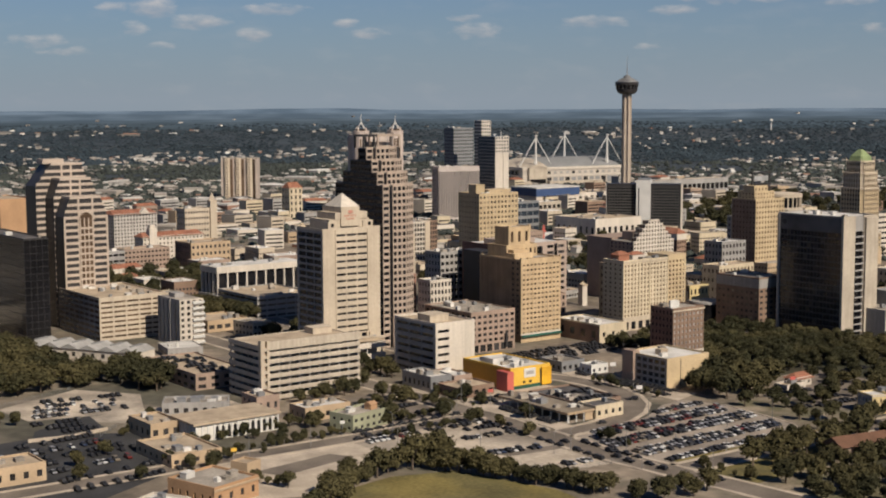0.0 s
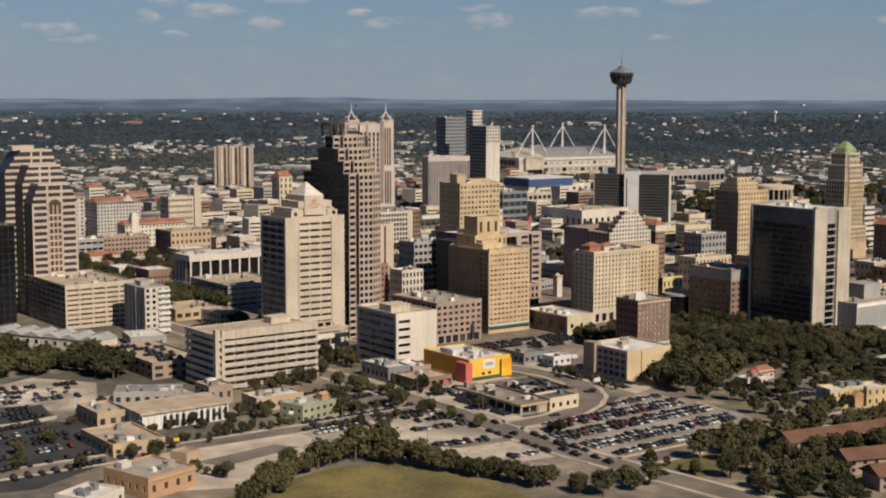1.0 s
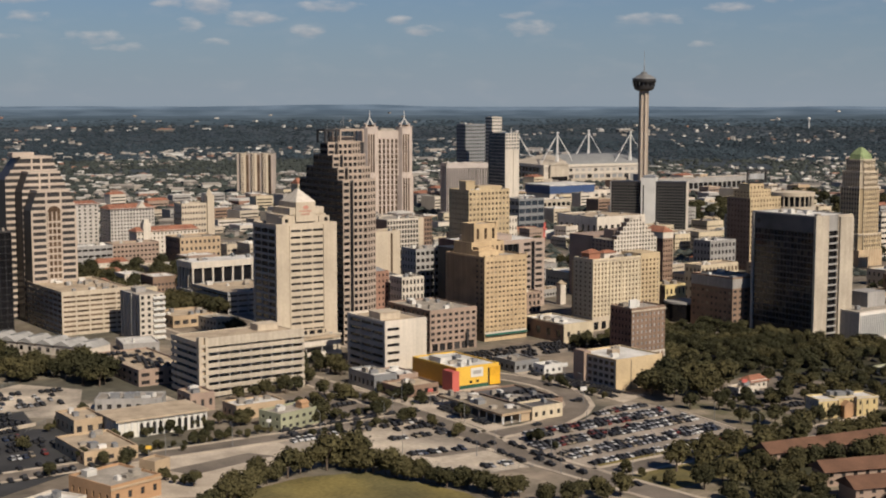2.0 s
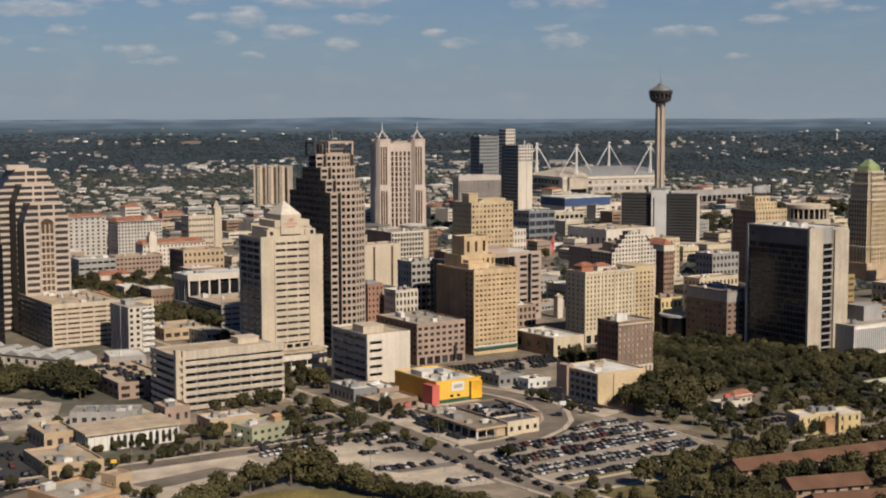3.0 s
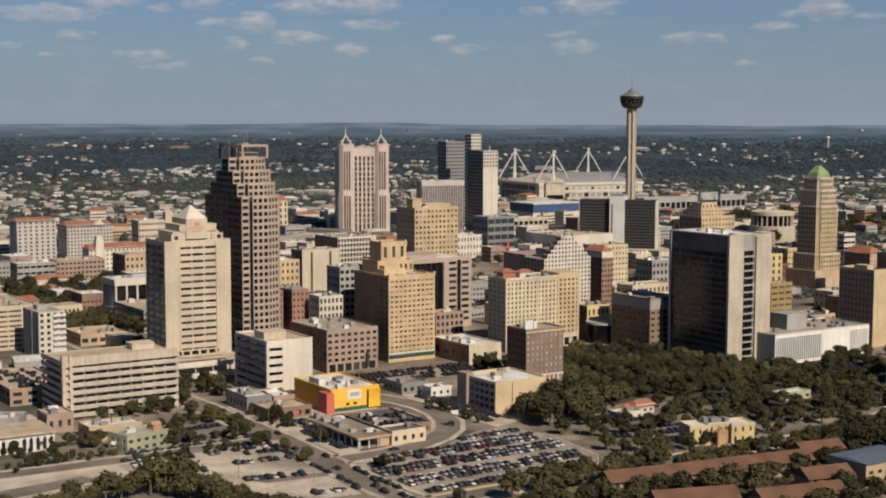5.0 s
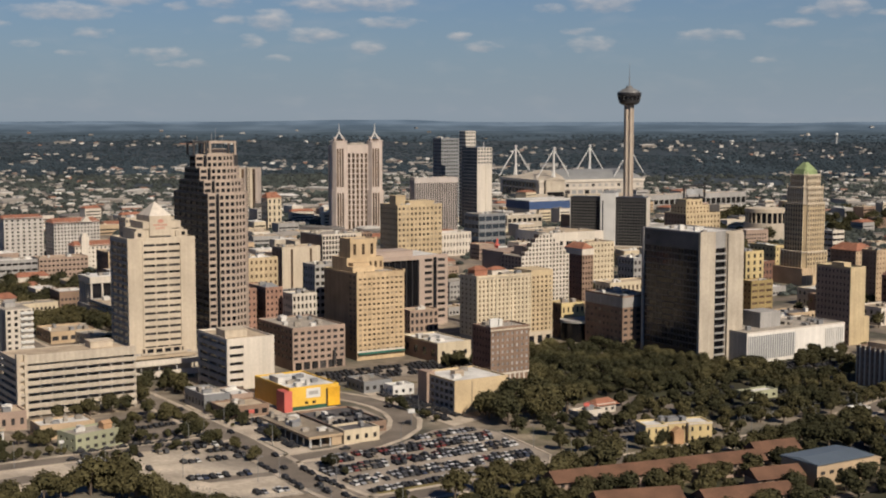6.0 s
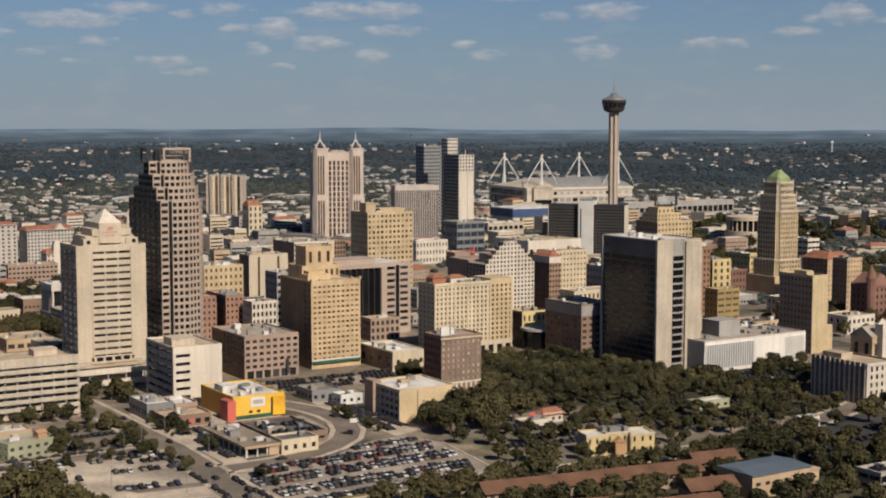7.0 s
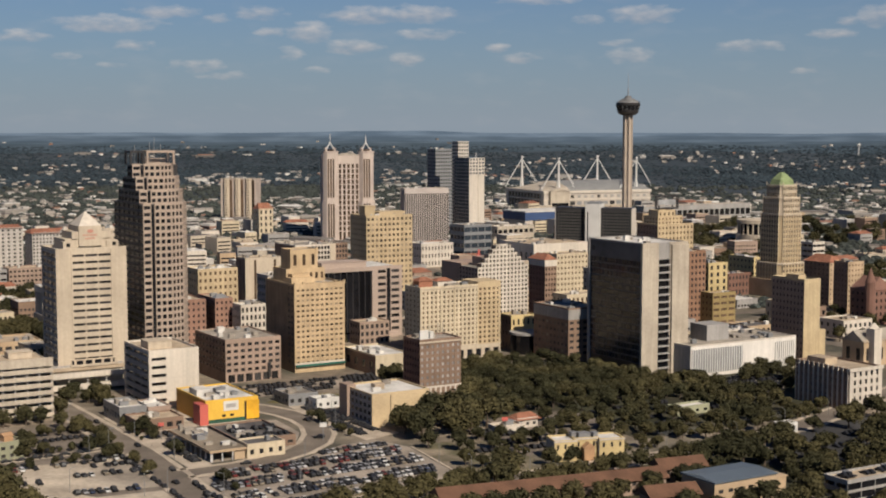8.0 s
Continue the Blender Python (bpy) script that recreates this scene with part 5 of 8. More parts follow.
def long_garage():
    """Real open decks: slabs, columns, spandrel panels, nothing between."""
    th = thing("parking_garage", 326, 576, 0, 0, "long buff concrete parking garage with open decks", "parking garage")
    wx, wy, n, step = 56, 32, 8, 3.5
    part("rear_wall", Shape().box(3, wy - 0.6, 0, wx, wy, 27).box(wx - 0.6, 0.6, 0, wx, wy - 0.6, 27), CONCRETE, th)
    part("inner_wall", Shape().box(4, 12, 0, wx - 2, 12.5, 26), GREYCON, th)
    for k in range(n):
        z = 1.0 + k * step
        part("deck", Shape().box(0.7, 0.7, z - 0.35, wx - 0.7, wy - 0.7, z), GREYCON, th)
        if k < n - 1:
            part("spandrel", Shape().box(4.5, 0, z + 0.2, wx, 0.5, z + 2.15), CONCRETE, th)
            part("spandrel", Shape().box(0.0, 2.6, z + 0.2, 0.5, wy, z + 2.0), CONCRETE, th)
    part("top_wall", Shape().box(4.5, 0, 1.0 + (n - 1) * step - 0.4, wx, 0.5, 29.2), CONCRETE, th)
    part("top_wall", Shape().box(0, 2.6, 1.0 + (n - 1) * step - 0.4, 0.5, wy, 27.4), CONCRETE, th)
    for i in range(10):
        x = 4.5 + i * (wx - 5.5) / 9
        part("column", Shape().box(x, 0.7, 0, x + 0.6, 1.3, 26.2), GREYCON, th)
    for i in range(6):
        y = 2.6 + i * (wy - 3.6) / 5
        part("column", Shape().box(0.7, y, 0, 1.3, y + 0.6, 26.2), GREYCON, th)
    part("corner_shaft", Shape().box(-0.2, -0.2, 0, 1.4, 2.4, 30.0).box(3.2, -0.2, 0, 4.5, 2.4, 29.6).box(1.4, 1.6, 0, 3.2, 2.4, 29.6), LIMESTONE, th)
    for k in range(7):
        part("stair_landing", Shape().box(1.4, 0.1, 3.2 + k * 3.6, 3.2, 1.6, 4.6 + k * 3.6), CONCRETE, th)
    part("roof_deck", Shape().box(0.6, 0.6, 26.3, wx - 0.6, wy - 0.6, 26.7), ROOFTAN, th)
    part("stair_house", Shape().box(40, 18, 26.7, 51, 26, 29.6).box(39.7, 17.7, 29.6, 51.3, 26.3, 30.0), LIMESTONE, th)
    # the hotel's lower car decks beside it
    th = thing("hotel_decks", 385, 634, 0, 0, "low white car decks at the foot of a hotel", "parking garage")
    for k in range(2):
        part("deck", Shape().box(0, 0, 2.2 + k * 6.0, 52, 8.5, 2.6 + k * 6.0), GREYCON, th)
        part("spandrel", Shape().box(-0.2, -0.4, 1.6 + k * 6.0, 52.2, 0.0, 4.6 + k * 6.0), WHITECON, th)
    part("roof_deck", Shape().box(0, 0, 11.3, 52, 8.5, 11.7), ROOFTAN, th)
    part("rear_wall", Shape().box(0, 8.5, 0, 52, 9, 13), GREYCON, th)
    for i in range(6):
        part("column", Shape().box(1 + i * 9.8, 0.3, 0, 1.6 + i * 9.8, 0.9, 11.3), GREYCON, th)


def arched_tower():
    th = thing("arched_tower", 339, 839, 0, 0, "banded granite office tower stepping up behind an arched window", "skyscraper")
    wall = surface("warm_banded_granite", (0.40, 0.33, 0.27), stain=0.1)
    # front, middle and rear slabs, each with sloping shoulders
    for k, (x, y, w, d, h) in enumerate(((-2, 0, 29, 16, 83), (-2.5, 14, 29, 14, 94), (-8.5, 28, 35, 18, 103))):
        sh = 12 if k < 2 else 14
        lean = 10.5 if k == 2 else 4.5
        out = [(x, 0), (x + w, 0), (x + w, h - sh), (x + w - 4.5, h), (x + lean, h), (x, h - sh)]
        s = Shape()
        f, b = [(a, y + 0.5, z) for a, z in out], [(a, y + d, z) for a, z in out]
        s.face(f), s.face(list(reversed(b)))
        for i in range(6):
            j = (i + 1) % 6
            s.face([f[j], f[i], b[i], b[j]])
        part("slab", s, DARKMETAL, th)
        rows = int(h / 4.0)
        for r in range(rows):
            z0 = 1.5 + r * 4.0
            if z0 + 1.9 > h:
                continue
            rise = max(0.0, (z0 - (h - sh)) / sh)
            part("stone_band", Shape().box(x + lean * rise, y - 0.1, z0, x + w - 4.5 * rise, y + 0.52, z0 + 1.75), wall, th)
            if not rise:
                part("stone_band", Shape().box(x - 0.1, y + 0.5, z0, x + 0.3, y + d, z0 + 0.5), DARKMETAL, th)
        for fx in (0.0, 0.335, 0.665, 1.0):
            px = x + (w - 1.1) * fx if k == 0 else x + lean + 0.1 + (w - lean - 5.8) * fx
            part("stone_pier", Shape().box(px, y - 0.06, 0, px + 1.1, y + 0.5, (h - sh if fx in (0.0, 1.0) else h - 0.5)), wall, th)
        part("slab_cap", Shape().box(x + lean - 0.3, y - 0.2, h - 0.9, x + w - 4.2, y + d, h + 0.5), wall, th)
    arch = [(10.0, 0), (19, 0), (19, 69), (18.4, 71.3), (16.9, 73), (14.5, 73.7), (12.1, 73), (10.6, 71.3), (10, 69)]
    part("arch_glass", Shape().prism(arch, 0.12, 0.3), BRONZEGL, th, m=pose(-2, 0, 0, 90, 0, 0))
    ring = Shape()
    for i in range(12):
        a0, a1 = math.pi * i / 12, math.pi * (i + 1) / 12
        q = [(14.5 + r * math.cos(a), 69 + r * math.sin(a)) for r, a in ((4.6, a0), (5.8, a0), (5.8, a1), (4.6, a1))]
        ring.prism(q, 0.1, 0.5)
    part("arch_ring", ring, wall, th, m=pose(-2, 0, 0, 90, 0, 0))
    for i in range(4):
        part("mullion", Shape().box(8.2 + i * 2.75, -0.6, 0, 8.8 + i * 2.75, -0.3, 70), wall, th)
    for r in range(16):
        part("arch_spandrel", Shape().box(8.0, -0.5, 3 + r * 4.0, 17.0, -0.25, 4.2 + r * 4.0), wall, th)
    part("roof_house", Shape().box(-2, 32, 103, 12, 42, 106), wall, th)


def black_glass_block():
    block("black_glass_block", 299.5, 808, 15, 76, 61.5, DARKMETAL, ROOFDARK, BLACKGL, (4, 15, 0.95, 0.95), (22, 15, 0.95, 0.95), "black glass office block", units=6, depth=0.25)


def observation_tower():
    th = thing("observation_tower", 1378, 1408, 0, 0, "tall concrete observation tower with a dark round top house", "tower")
    shaft = surface("tower_concrete", (0.36, 0.30, 0.245), stain=0.08, streak=0.1)
    part("shaft", Shape().cone(0, 0, 0, 150, 4.6, 4.2, 12), shaft, th)
    for k in range(6):
        a = radians(60 * k + 12)
        c, s = math.cos(a), math.sin(a)
        fin = [(3.5 * c - 1.0 * s, 3.5 * s + 1.0 * c), (3.5 * c + 1.0 * s, 3.5 * s - 1.0 * c), (6.6 * c + 0.9 * s, 6.6 * s - 0.9 * c), (6.6 * c - 0.9 * s, 6.6 * s + 0.9 * c)]
        part("shaft_rib", Shape().prism(fin, 0, 150), shaft, th)
    part("pod_base", Shape().cone(0, 0, 149.5, 152, 9.0, 13.2, 32).cone(0, 0, 152, 156, 13.2, 14.4, 32), DARKMETAL, th)
    part("pod_glass", Shape().cone(0, 0, 156, 161.5, 14.4, 15.4, 32), BLACKGL, th)
    part("pod_deck", Shape().cone(0, 0, 161.5, 163.0, 16.0, 16.5, 32).cone(0, 0, 163.0, 165.8, 15.8, 15.8, 32), DARKMETAL, th)
    part("pod_rail", Shape().cone(0, 0, 165.8, 166.5, 16.4, 16.2, 32), TRIMGREY, th)
    part("pod_roof", Shape().cone(0, 0, 166.5, 171.5, 15.2, 7.0, 32).cone(0, 0, 171.5, 175.0, 5.2, 3.6, 24), surface("pod_roof_grey", (0.13, 0.13, 0.13)), th)
    for k in range(16):
        a = 2 * math.pi * k / 16
        part("pod_mullion", Shape().bar((14.5 * math.cos(a), 14.5 * math.sin(a), 156), (15.5 * math.cos(a), 15.5 * math.sin(a), 161.5), 0.22, 4), TRIMGREY, th)
    part("mast", Shape().bar((0, 0, 174), (0, 0, 186), (0.9, 0.6)).bar((0, 0, 186), (0, 0, 204), (0.35, 0.18)), TRIMGREY, th)
    part("base_hall", Shape().cone(0, 0, 0, 9, 22, 20, 24), CONCRETE, th)


def stadium():
    th = thing("stadium", 1527.6, 1773, 0, -9, "huge low stadium with grey roof and four white cable masts", "stadium")
    lower = surface("stadium_concrete", (0.42, 0.375, 0.32), stain=0.1)
    u0, u1, v0, v1, eave = -31, 163, -10, 134, 30
    part("bowl", Shape().box(u0, v0, 0, u1, v1, eave), lower, th)
    part("band", Shape().box(u0 - 1, v0 - 1, 16, u1 + 1, v1 + 1, 18).box(u0 - 1.5, v0 - 1.5, 27, u1 + 1.5, v1 + 1.5, eave + 1.2), WHITECON, th)
    # dark glass sheet laid on the west wall to stand for its shade
    part("side_glass", Shape().box(u0 - 0.3, v0 + 12, 4, u0 + 0.1, v1 - 10, 26), GLASS, th)
    for i in range(11):
        y = v0 + 12 + i * 12
        part("side_fin", Shape().box(u0 - 1.2, y, 0, u0 + 0.2, y + 1.4, 27), GREYCON, th)
    for i in range(12):
        x = 16 + i * 12
        part("bay_opening", Shape().box(x, v0 - 0.4, 4, x + 8.4, v0 + 0.05, 14), TRIMGREY if i % 3 else GLASS, th)
        part("upper_opening", Shape().box(x + 1, v0 - 0.3, 19.5, x + 6.5, v0 + 0.05, 24), GREYCON if i % 4 else GLASS, th)
    # the vaulted middle, and the lower roof that falls to the end wall
    vault, wing, n = Shape(), Shape(), 14
    m0, m1 = 16, 163
    for i in range(n):
        a, b = v0 + (v1 - v0) * i / n, v0 + (v1 - v0) * (i + 1) / n
        za, zb = (eave + 1.2 + 13.5 * math.sin(math.pi * (q - v0) / (v1 - v0)) ** 0.75 for q in (a + 1e-6, b - 1e-6))
        vault.face([(m0, a, za), (m1 - 12 * math.sin(math.pi * i / n), a, za), (m1 - 12 * math.sin(math.pi * (i + 1) / n), b, zb), (m0, b, zb)])
        wing.face([(u0, a, eave + 1.25), (m0, a, za), (m0, b, zb), (u0, b, eave + 1.25)])
        vault.face([(m1, a, eave), (m1, b, eave), (m1 - 12 * math.sin(math.pi * (i + 1) / n), b, zb), (m1 - 12 * math.sin(math.pi * i / n), a, za)])
    part("roof", vault, surface("stadium_roof", (0.20, 0.20, 0.195), stain=0.1), th)
    part("wing_roof", wing, CONCRETE, th, "paler low end roof")
    part("corner_hall", Shape().box(-22, -16, 0, 12, 14, 31).gable(-23, -17, 13, 15, 31, 36, 0, "y"), CONCRETE, th)
    part("corner_glass", Shape().box(-20, -16.3, 4, 10, -15.9, 12), GLASS, th)
    part("base_wing", Shape().box(-60, -26, 0, -24, 40, 9).box(14, -22, 0, 120, -10.5, 8), CONCRETE, th)
    for mx, my in ((0, 0), (-6, 126), (134, 120), (142, 0)):
        mast = part("mast", Shape().bar((mx, my, 0), (mx, my, 83), (2.1, 1.5), 8).bar((mx - 3.5, my + 1, 30), (mx, my, 62), 0.7).bar((mx + 3.5, my + 1, 30), (mx, my, 62), 0.7).box(mx - 1.9, my - 1.9, 82, mx + 1.9, my + 1.9, 84), STEELWHITE, th)
        for dx, dy, z in ((-33, -4, 33), (30, 6, 41), (-20, 16, 40), (22, -12, 36)):
            part("stay_cable", Shape().bar((mx, my, 80), (mx + dx, my + dy, z), 0.75 if abs(dx) > 25 else 0.35, 5), STEELWHITE, mast)


white_hotel()
stepped_tower()
brick_tower()
white_parking()
rose_office()
bank_tower()
small_brick_hotel()
low_beige()
yellow_store()
cream_hotel()
brown_office()
dark_brick()
white_stepped()
buff_hotel()
ribbed_slab()
twin_spire_hotel()
grey_slab_hotel()
apartment_towers()
dark_wing_hotel()
gothic_tower()
beige_tower()
white_hall()
ornate_block()
column_library()
ribbon_office()
grey_flats()
long_garage()
arched_tower()
black_glass_block()
observation_tower()
stadium()
# ---- the town between the towers ----
FOOT += [(395, 635, 445, 675), (468, 690, 510, 755), (524, 620, 566, 675), (420, 568, 460, 618), (680, 512, 722, 572), (432, 520, 468, 570), (598, 612, 666, 662), (628, 714, 662, 808),
         (698, 700, 745, 762), (718, 904, 772, 948), (915, 1380, 1010, 1450), (1078, 1328, 1112, 1386), (1094, 1428, 1132, 1456), (918, 1676, 968, 1710), (1030, 1038, 1106, 1102), (985, 724, 1042, 782),
         (800, 510, 832, 548), (700, 496, 790, 542), (704, 384, 730, 440), (450, 860, 532, 896), (360, 735, 386, 774), (320, 570, 440, 646), (325, 832, 372, 890), (1350, 1380, 1405, 1436), (1440, 1690, 1760, 1960)]


def tiled(th, x0, y0, x1, y1, z0, z1, mat, along="x", hip=3.0):
    part("pitched_roof", Shape().gable(x0, y0, x1, y1, z0, z1, 0, along, hip), mat, th)


def mid_town():
    # west walls set to brown or red brick here have their shade painted in
    B = block
    th = B("white_flats", 547, 1240, 44, 26, 36, PALEFLAT, TILE, GLASS, (14, 11, 0.5, 0.5), (6, 11, 0.4, 0.5), "white apartment block with a red tiled roof", units=0)
    tiled(th, -1, -1, 45, 27, 36.2, 40, TILE)
    part("gable_front", Shape().gable(26, -1.5, 36, 4, 36.2, 42, 0, "y"), WHITECON, th)
    th = B("white_flats", 508, 1265, 37, 24, 40, PALEFLAT, TILE, GLASS, (7, 11, 0.4, 0.5), (6, 11, 0.4, 0.5), "white apartment block with a red tiled roof", units=0)
    tiled(th, -1, -1, 38, 25, 40.2, 43, TILE)
    B("red_brick_row", 487, 1085, 41, 20, 19.5, ROSEBRICK, ROOFTAN, GLASS, (12, 5, 0.6, 0.4), (5, 5, 0.5, 0.4), "long rose brick office block with ribbon windows")
    B("grey_office", 452, 1075, 31, 20, 20, GREYCON, ROOFWHITE, GLASS, (6, 4, 0.85, 0.35), (5, 4, 0.8, 0.35), "grey concrete office with a white roof")
    th = B("mission_hotel", 545, 1173, 60, 18, 20, WHITECON, TILE, GLASS, (16, 5, 0.4, 0.45), (4, 5, 0.4, 0.45), "white mission-style hotel with a red tiled roof", units=0)
    tiled(th, -1, -1, 61, 19, 20.2, 24, TILE)
    part("bell_tower", Shape().box(6, -1, 0, 13, 6, 28).box(7, 0, 28, 12, 5, 31), WHITECON, th)
    B("tan_block", 539, 1067, 37, 30, 23, TANST, ROOFTAN, GLASS, (9, 4, 0.5, 0.45), (7, 4, 0.4, 0.4, {"wall": BROWNBRICK}), "tan stone office block, west side darkened to brown")
    th = B("beige_school", 606, 1211, 28, 18, 40, LIMESTONE, ROOFGRAVEL, GLASS, (10, 7, 0.6, 0.4), (5, 7, 0.5, 0.4), "beige civic block beside a campanile", units=2)
    part("campanile", Shape().box(26, -2, 0, 33, 5, 48).cone(29.5, 1.5, 48, 55, 3.6, 0.3, 4), LIMESTONE, th)
    th = B("grid_office", 709, 1012, 33, 42, 34, WHITECON, ROOFGRAVEL, GLASS, (11, 8, 0.72, 0.68), (10, 1, 0.5, 0.2, {"wall": BROWNBRICK}), "white grid-fronted office, west wall darkened to brown", units=8)
    part("end_wall", Shape().box(33, -0.5, 0, 38, 20, 35), LIMESTONE, th)
    B("brown_grid_office", 749, 1026, 17, 30, 33, BROWNBRICK, ROOFGRAVEL, GLASS, (6, 8, 0.65, 0.6), (6, 8, 0.5, 0.5), "brown office with a square window grid")
    B("cream_tower", 613, 893, 32, 18, 37.5, LIMESTONE, ROOFTAN, BRONZEGL, (2, 1, 0.12, 0.95, {"single": True}), (3, 1, 0.2, 0.9, {"wall": BROWNBRICK}), "blank cream stone tower with dark slots", units=5)
    th = B("red_brick_flats", 516, 758, 13, 42, 27, WARMBRICK, ROOFTAN, GLASS, (4, 7, 0.4, 0.45), (10, 7, 0.4, 0.45), "dark red brick apartment block", units=3)
    th = B("red_brick_flats", 534, 755, 12, 30, 27, WARMBRICK, ROOFTAN, GLASS, (4, 7, 0.4, 0.45), (8, 7, 0.4, 0.45), "dark red brick block with a small gable", units=1)
    tiled(th, 1, 2, 11, 12, 27.2, 30, TRIMGREY)
    B("golden_block", 562, 857, 30, 22, 35, GOLDBRICK, ROOFWHITE, BRONZEGL, (8, 7, 0.45, 0.5), (5, 7, 0.4, 0.4), "golden brick block with white roof houses", units=8)
    B("white_arcade_block", 543, 735, 17, 14, 24.5, WHITECON, ROOFWHITE, GLASS, (6, 5, 0.55, 0.6), (4, 5, 0.4, 0.5), "white stone block with tall window bays", units=3)
    B("grey_department_store", 576, 768, 35, 18, 38, GREYCON, ROOFGRAVEL, GLASS, (9, 8, 0.7, 0.5), (5, 8, 0.5, 0.5), "grey flat-fronted commercial block", units=6)
    B("low_white_mall", 879, 1092, 36, 20, 22, WHITECON, ROOFWHITE, GLASS, (10, 3, 0.4, 0.5), (4, 3, 0.4, 0.4), "low white civic building")
    B("dark_mall", 967, 1156, 34, 28, 33, TRIMGREY, ROOFGRAVEL, BLUEGL, (4, 4, 0.92, 0.6), (4, 4, 0.9, 0.5), "dark glassy mall block with pale bands")
    th = B("stepped_hotel", 908, 775, 36, 26, 59, GOLDBRICK, ROOFGRAVEL, BRONZEGL, (10, 14, 0.42, 0.5), (7, 14, 0.35, 0.4, {"wall": BROWNBRICK}), "golden brick hotel stepping up to a roof sign", units=4)
    shell(th, 4, 5, 25, 18, 59, 65, GOLDBRICK, ROOFGRAVEL, parapet=0.8)
    faces(th, 4, 5, 25, 18, 59, 65, GOLDBRICK, BRONZEGL, (7, 2, 0.4, 0.5), (5, 2, 0.4, 0.5))
    shell(th, 7, 8, 17, 12, 65, 69.5, GOLDBRICK, ROOFGRAVEL, parapet=0.8)
    faces(th, 7, 8, 17, 12, 65, 69.5, GOLDBRICK, BRONZEGL, (4, 1, 0.4, 0.5), None)
    part("sign_frame", Shape().box(3.5, 7.6, 71.0, 27, 8.4, 72.4).box(3.5, 7.6, 80.4, 27, 8.4, 82.0).box(3.5, 7.6, 72.4, 5.2, 8.4, 80.4).box(25.3, 7.6, 72.4, 27, 8.4, 80.4).box(8, 8.6, 69.9, 8.6, 9.4, 80).box(21.5, 8.6, 69.9, 22.1, 9.4, 80), DARKMETAL, th)
    part("sign_bar", Shape().box(6.5, 7.7, 74.2, 24, 8.3, 78.6), surface("grey_sign", (0.30, 0.30, 0.30)), th, "grey unreadable sign bar")
    th = thing("round_hall", 1285, 1060, 0, 0, "round hall ringed by pale columns under a flat rim", "hall")
    part("drum", Shape().cone(0, 0, 0, 30.5, 21, 21, 32), BLACKGL, th)
    part("rim", Shape().cone(0, 0, 30.5, 34.5, 24, 24, 32).cone(0, 0, 34.5, 35.4, 16, 14, 32), LIMESTONE, th)
    part("terrace", Shape().cone(0, 0, 0, 19, 25, 25, 32), CONCRETE, th)
    for k in range(24):
        a = 2 * math.pi * k / 24
        part("column", Shape().box(-0.6, -0.6, 0, 0.6, 0.6, 30.5), LIMESTONE, th, m=pose(22.6 * math.cos(a), 22.6 * math.sin(a), 0, 0, 0, 15 * k))
    B("russet_tower", 818, 640, 20, 16, 52.5, surface("russet_brick", (0.22, 0.125, 0.08), stain=0.12), ROOFTAN, GLASS, (6, 13, 0.5, 0.5), (5, 13, 0.4, 0.5), "russet brick tower with square dark windows", units=3)
    B("yellow_tower", 845, 645, 17, 16, 43, YSTUCCO, ROOFTAN, GLASS, (3, 9, 0.4, 0.6), (4, 9, 0.4, 0.5), "pale yellow tower with paired windows", units=2)
    B("ochre_block", 834, 628, 20, 12, 25, surface("ochre_brick", (0.27, 0.20, 0.09), stain=0.15), ROOFTAN, BRONZEGL, (3, 6, 0.8, 0.4), (3, 6, 0.4, 0.4), "ochre brick block with banded floors", units=2)
    B("yellow_shop_house", 675, 630, 18, 14, 21, YSTUCCO, ROOFTAN, GLASS, (5, 3, 0.4, 0.5), (4, 3, 0.35, 0.4, {"wall": BROWNBRICK}), "bright yellow stucco house front", units=3)
    th = thing("round_glass_pavilion", 682, 622, 0, 0, "low drum of dark glass with a pale roof", "pavilion")
    part("drum", Shape().cone(0, 0, 0, 11.5, 11, 11, 24), BLACKGL, th)
    part("rim", Shape().cone(0, 0, 11.5, 12.8, 11.6, 11.6, 24), GREYCON, th)
    th = B("slim_brick_tower", 774, 736, 10, 20, 41, BROWNBRICK, ROOFTAN, GLASS, (4, 11, 0.45, 0.5), (5, 11, 0.3, 0.4, {"wall": REDBRICK}), "slim brown brick tower with a pale crown under red tiles", units=0)
    part("crown", Shape().box(-0.2, -0.2, 37.4, 10.2, 20.2, 41.95), WHITECON, th)
    tiled(th, -0.6, -0.6, 10.6, 20.6, 42.0, 46, TILE, "y", 4)
    B("cream_loft", 872, 859, 32, 20, 31, CREAM, ROOFTAN, BRONZEGL, (9, 7, 0.4, 0.45), (5, 7, 0.4, 0.4), "cream brick loft building with small windows")
    th = B("tile_roof_tower", 999, 683, 14, 26, 33, TANST, TILE, GLASS, (4, 9, 0.3, 0.5), (6, 9, 0.3, 0.4, {"wall": BROWNBRICK}), "tan tower under an orange tiled roof", units=0)
    tiled(th, -0.8, -0.8, 14.8, 26.8, 33.2, 38.5, TILE, "y", 6)
    B("tan_slab", 979, 646, 16, 14, 37, TANST, ROOFTAN, BRONZEGL, (5, 10, 0.4, 0.45), (4, 10, 0.3, 0.4, {"wall": BROWNBRICK}), "tan brick slab tower, its west side darkened as shade", units=2)
    th = B("red_courthouse", 945, 594, 22, 18, 24, REDBRICK, TILE, GLASS, (5, 5, 0.4, 0.5), (4, 5, 0.4, 0.4), "deep red sandstone courthouse with peaked roof", units=0)
    tiled(th, -0.5, -0.5, 22.5, 18.5, 24.2, 33, REDBRICK, "y", 2)
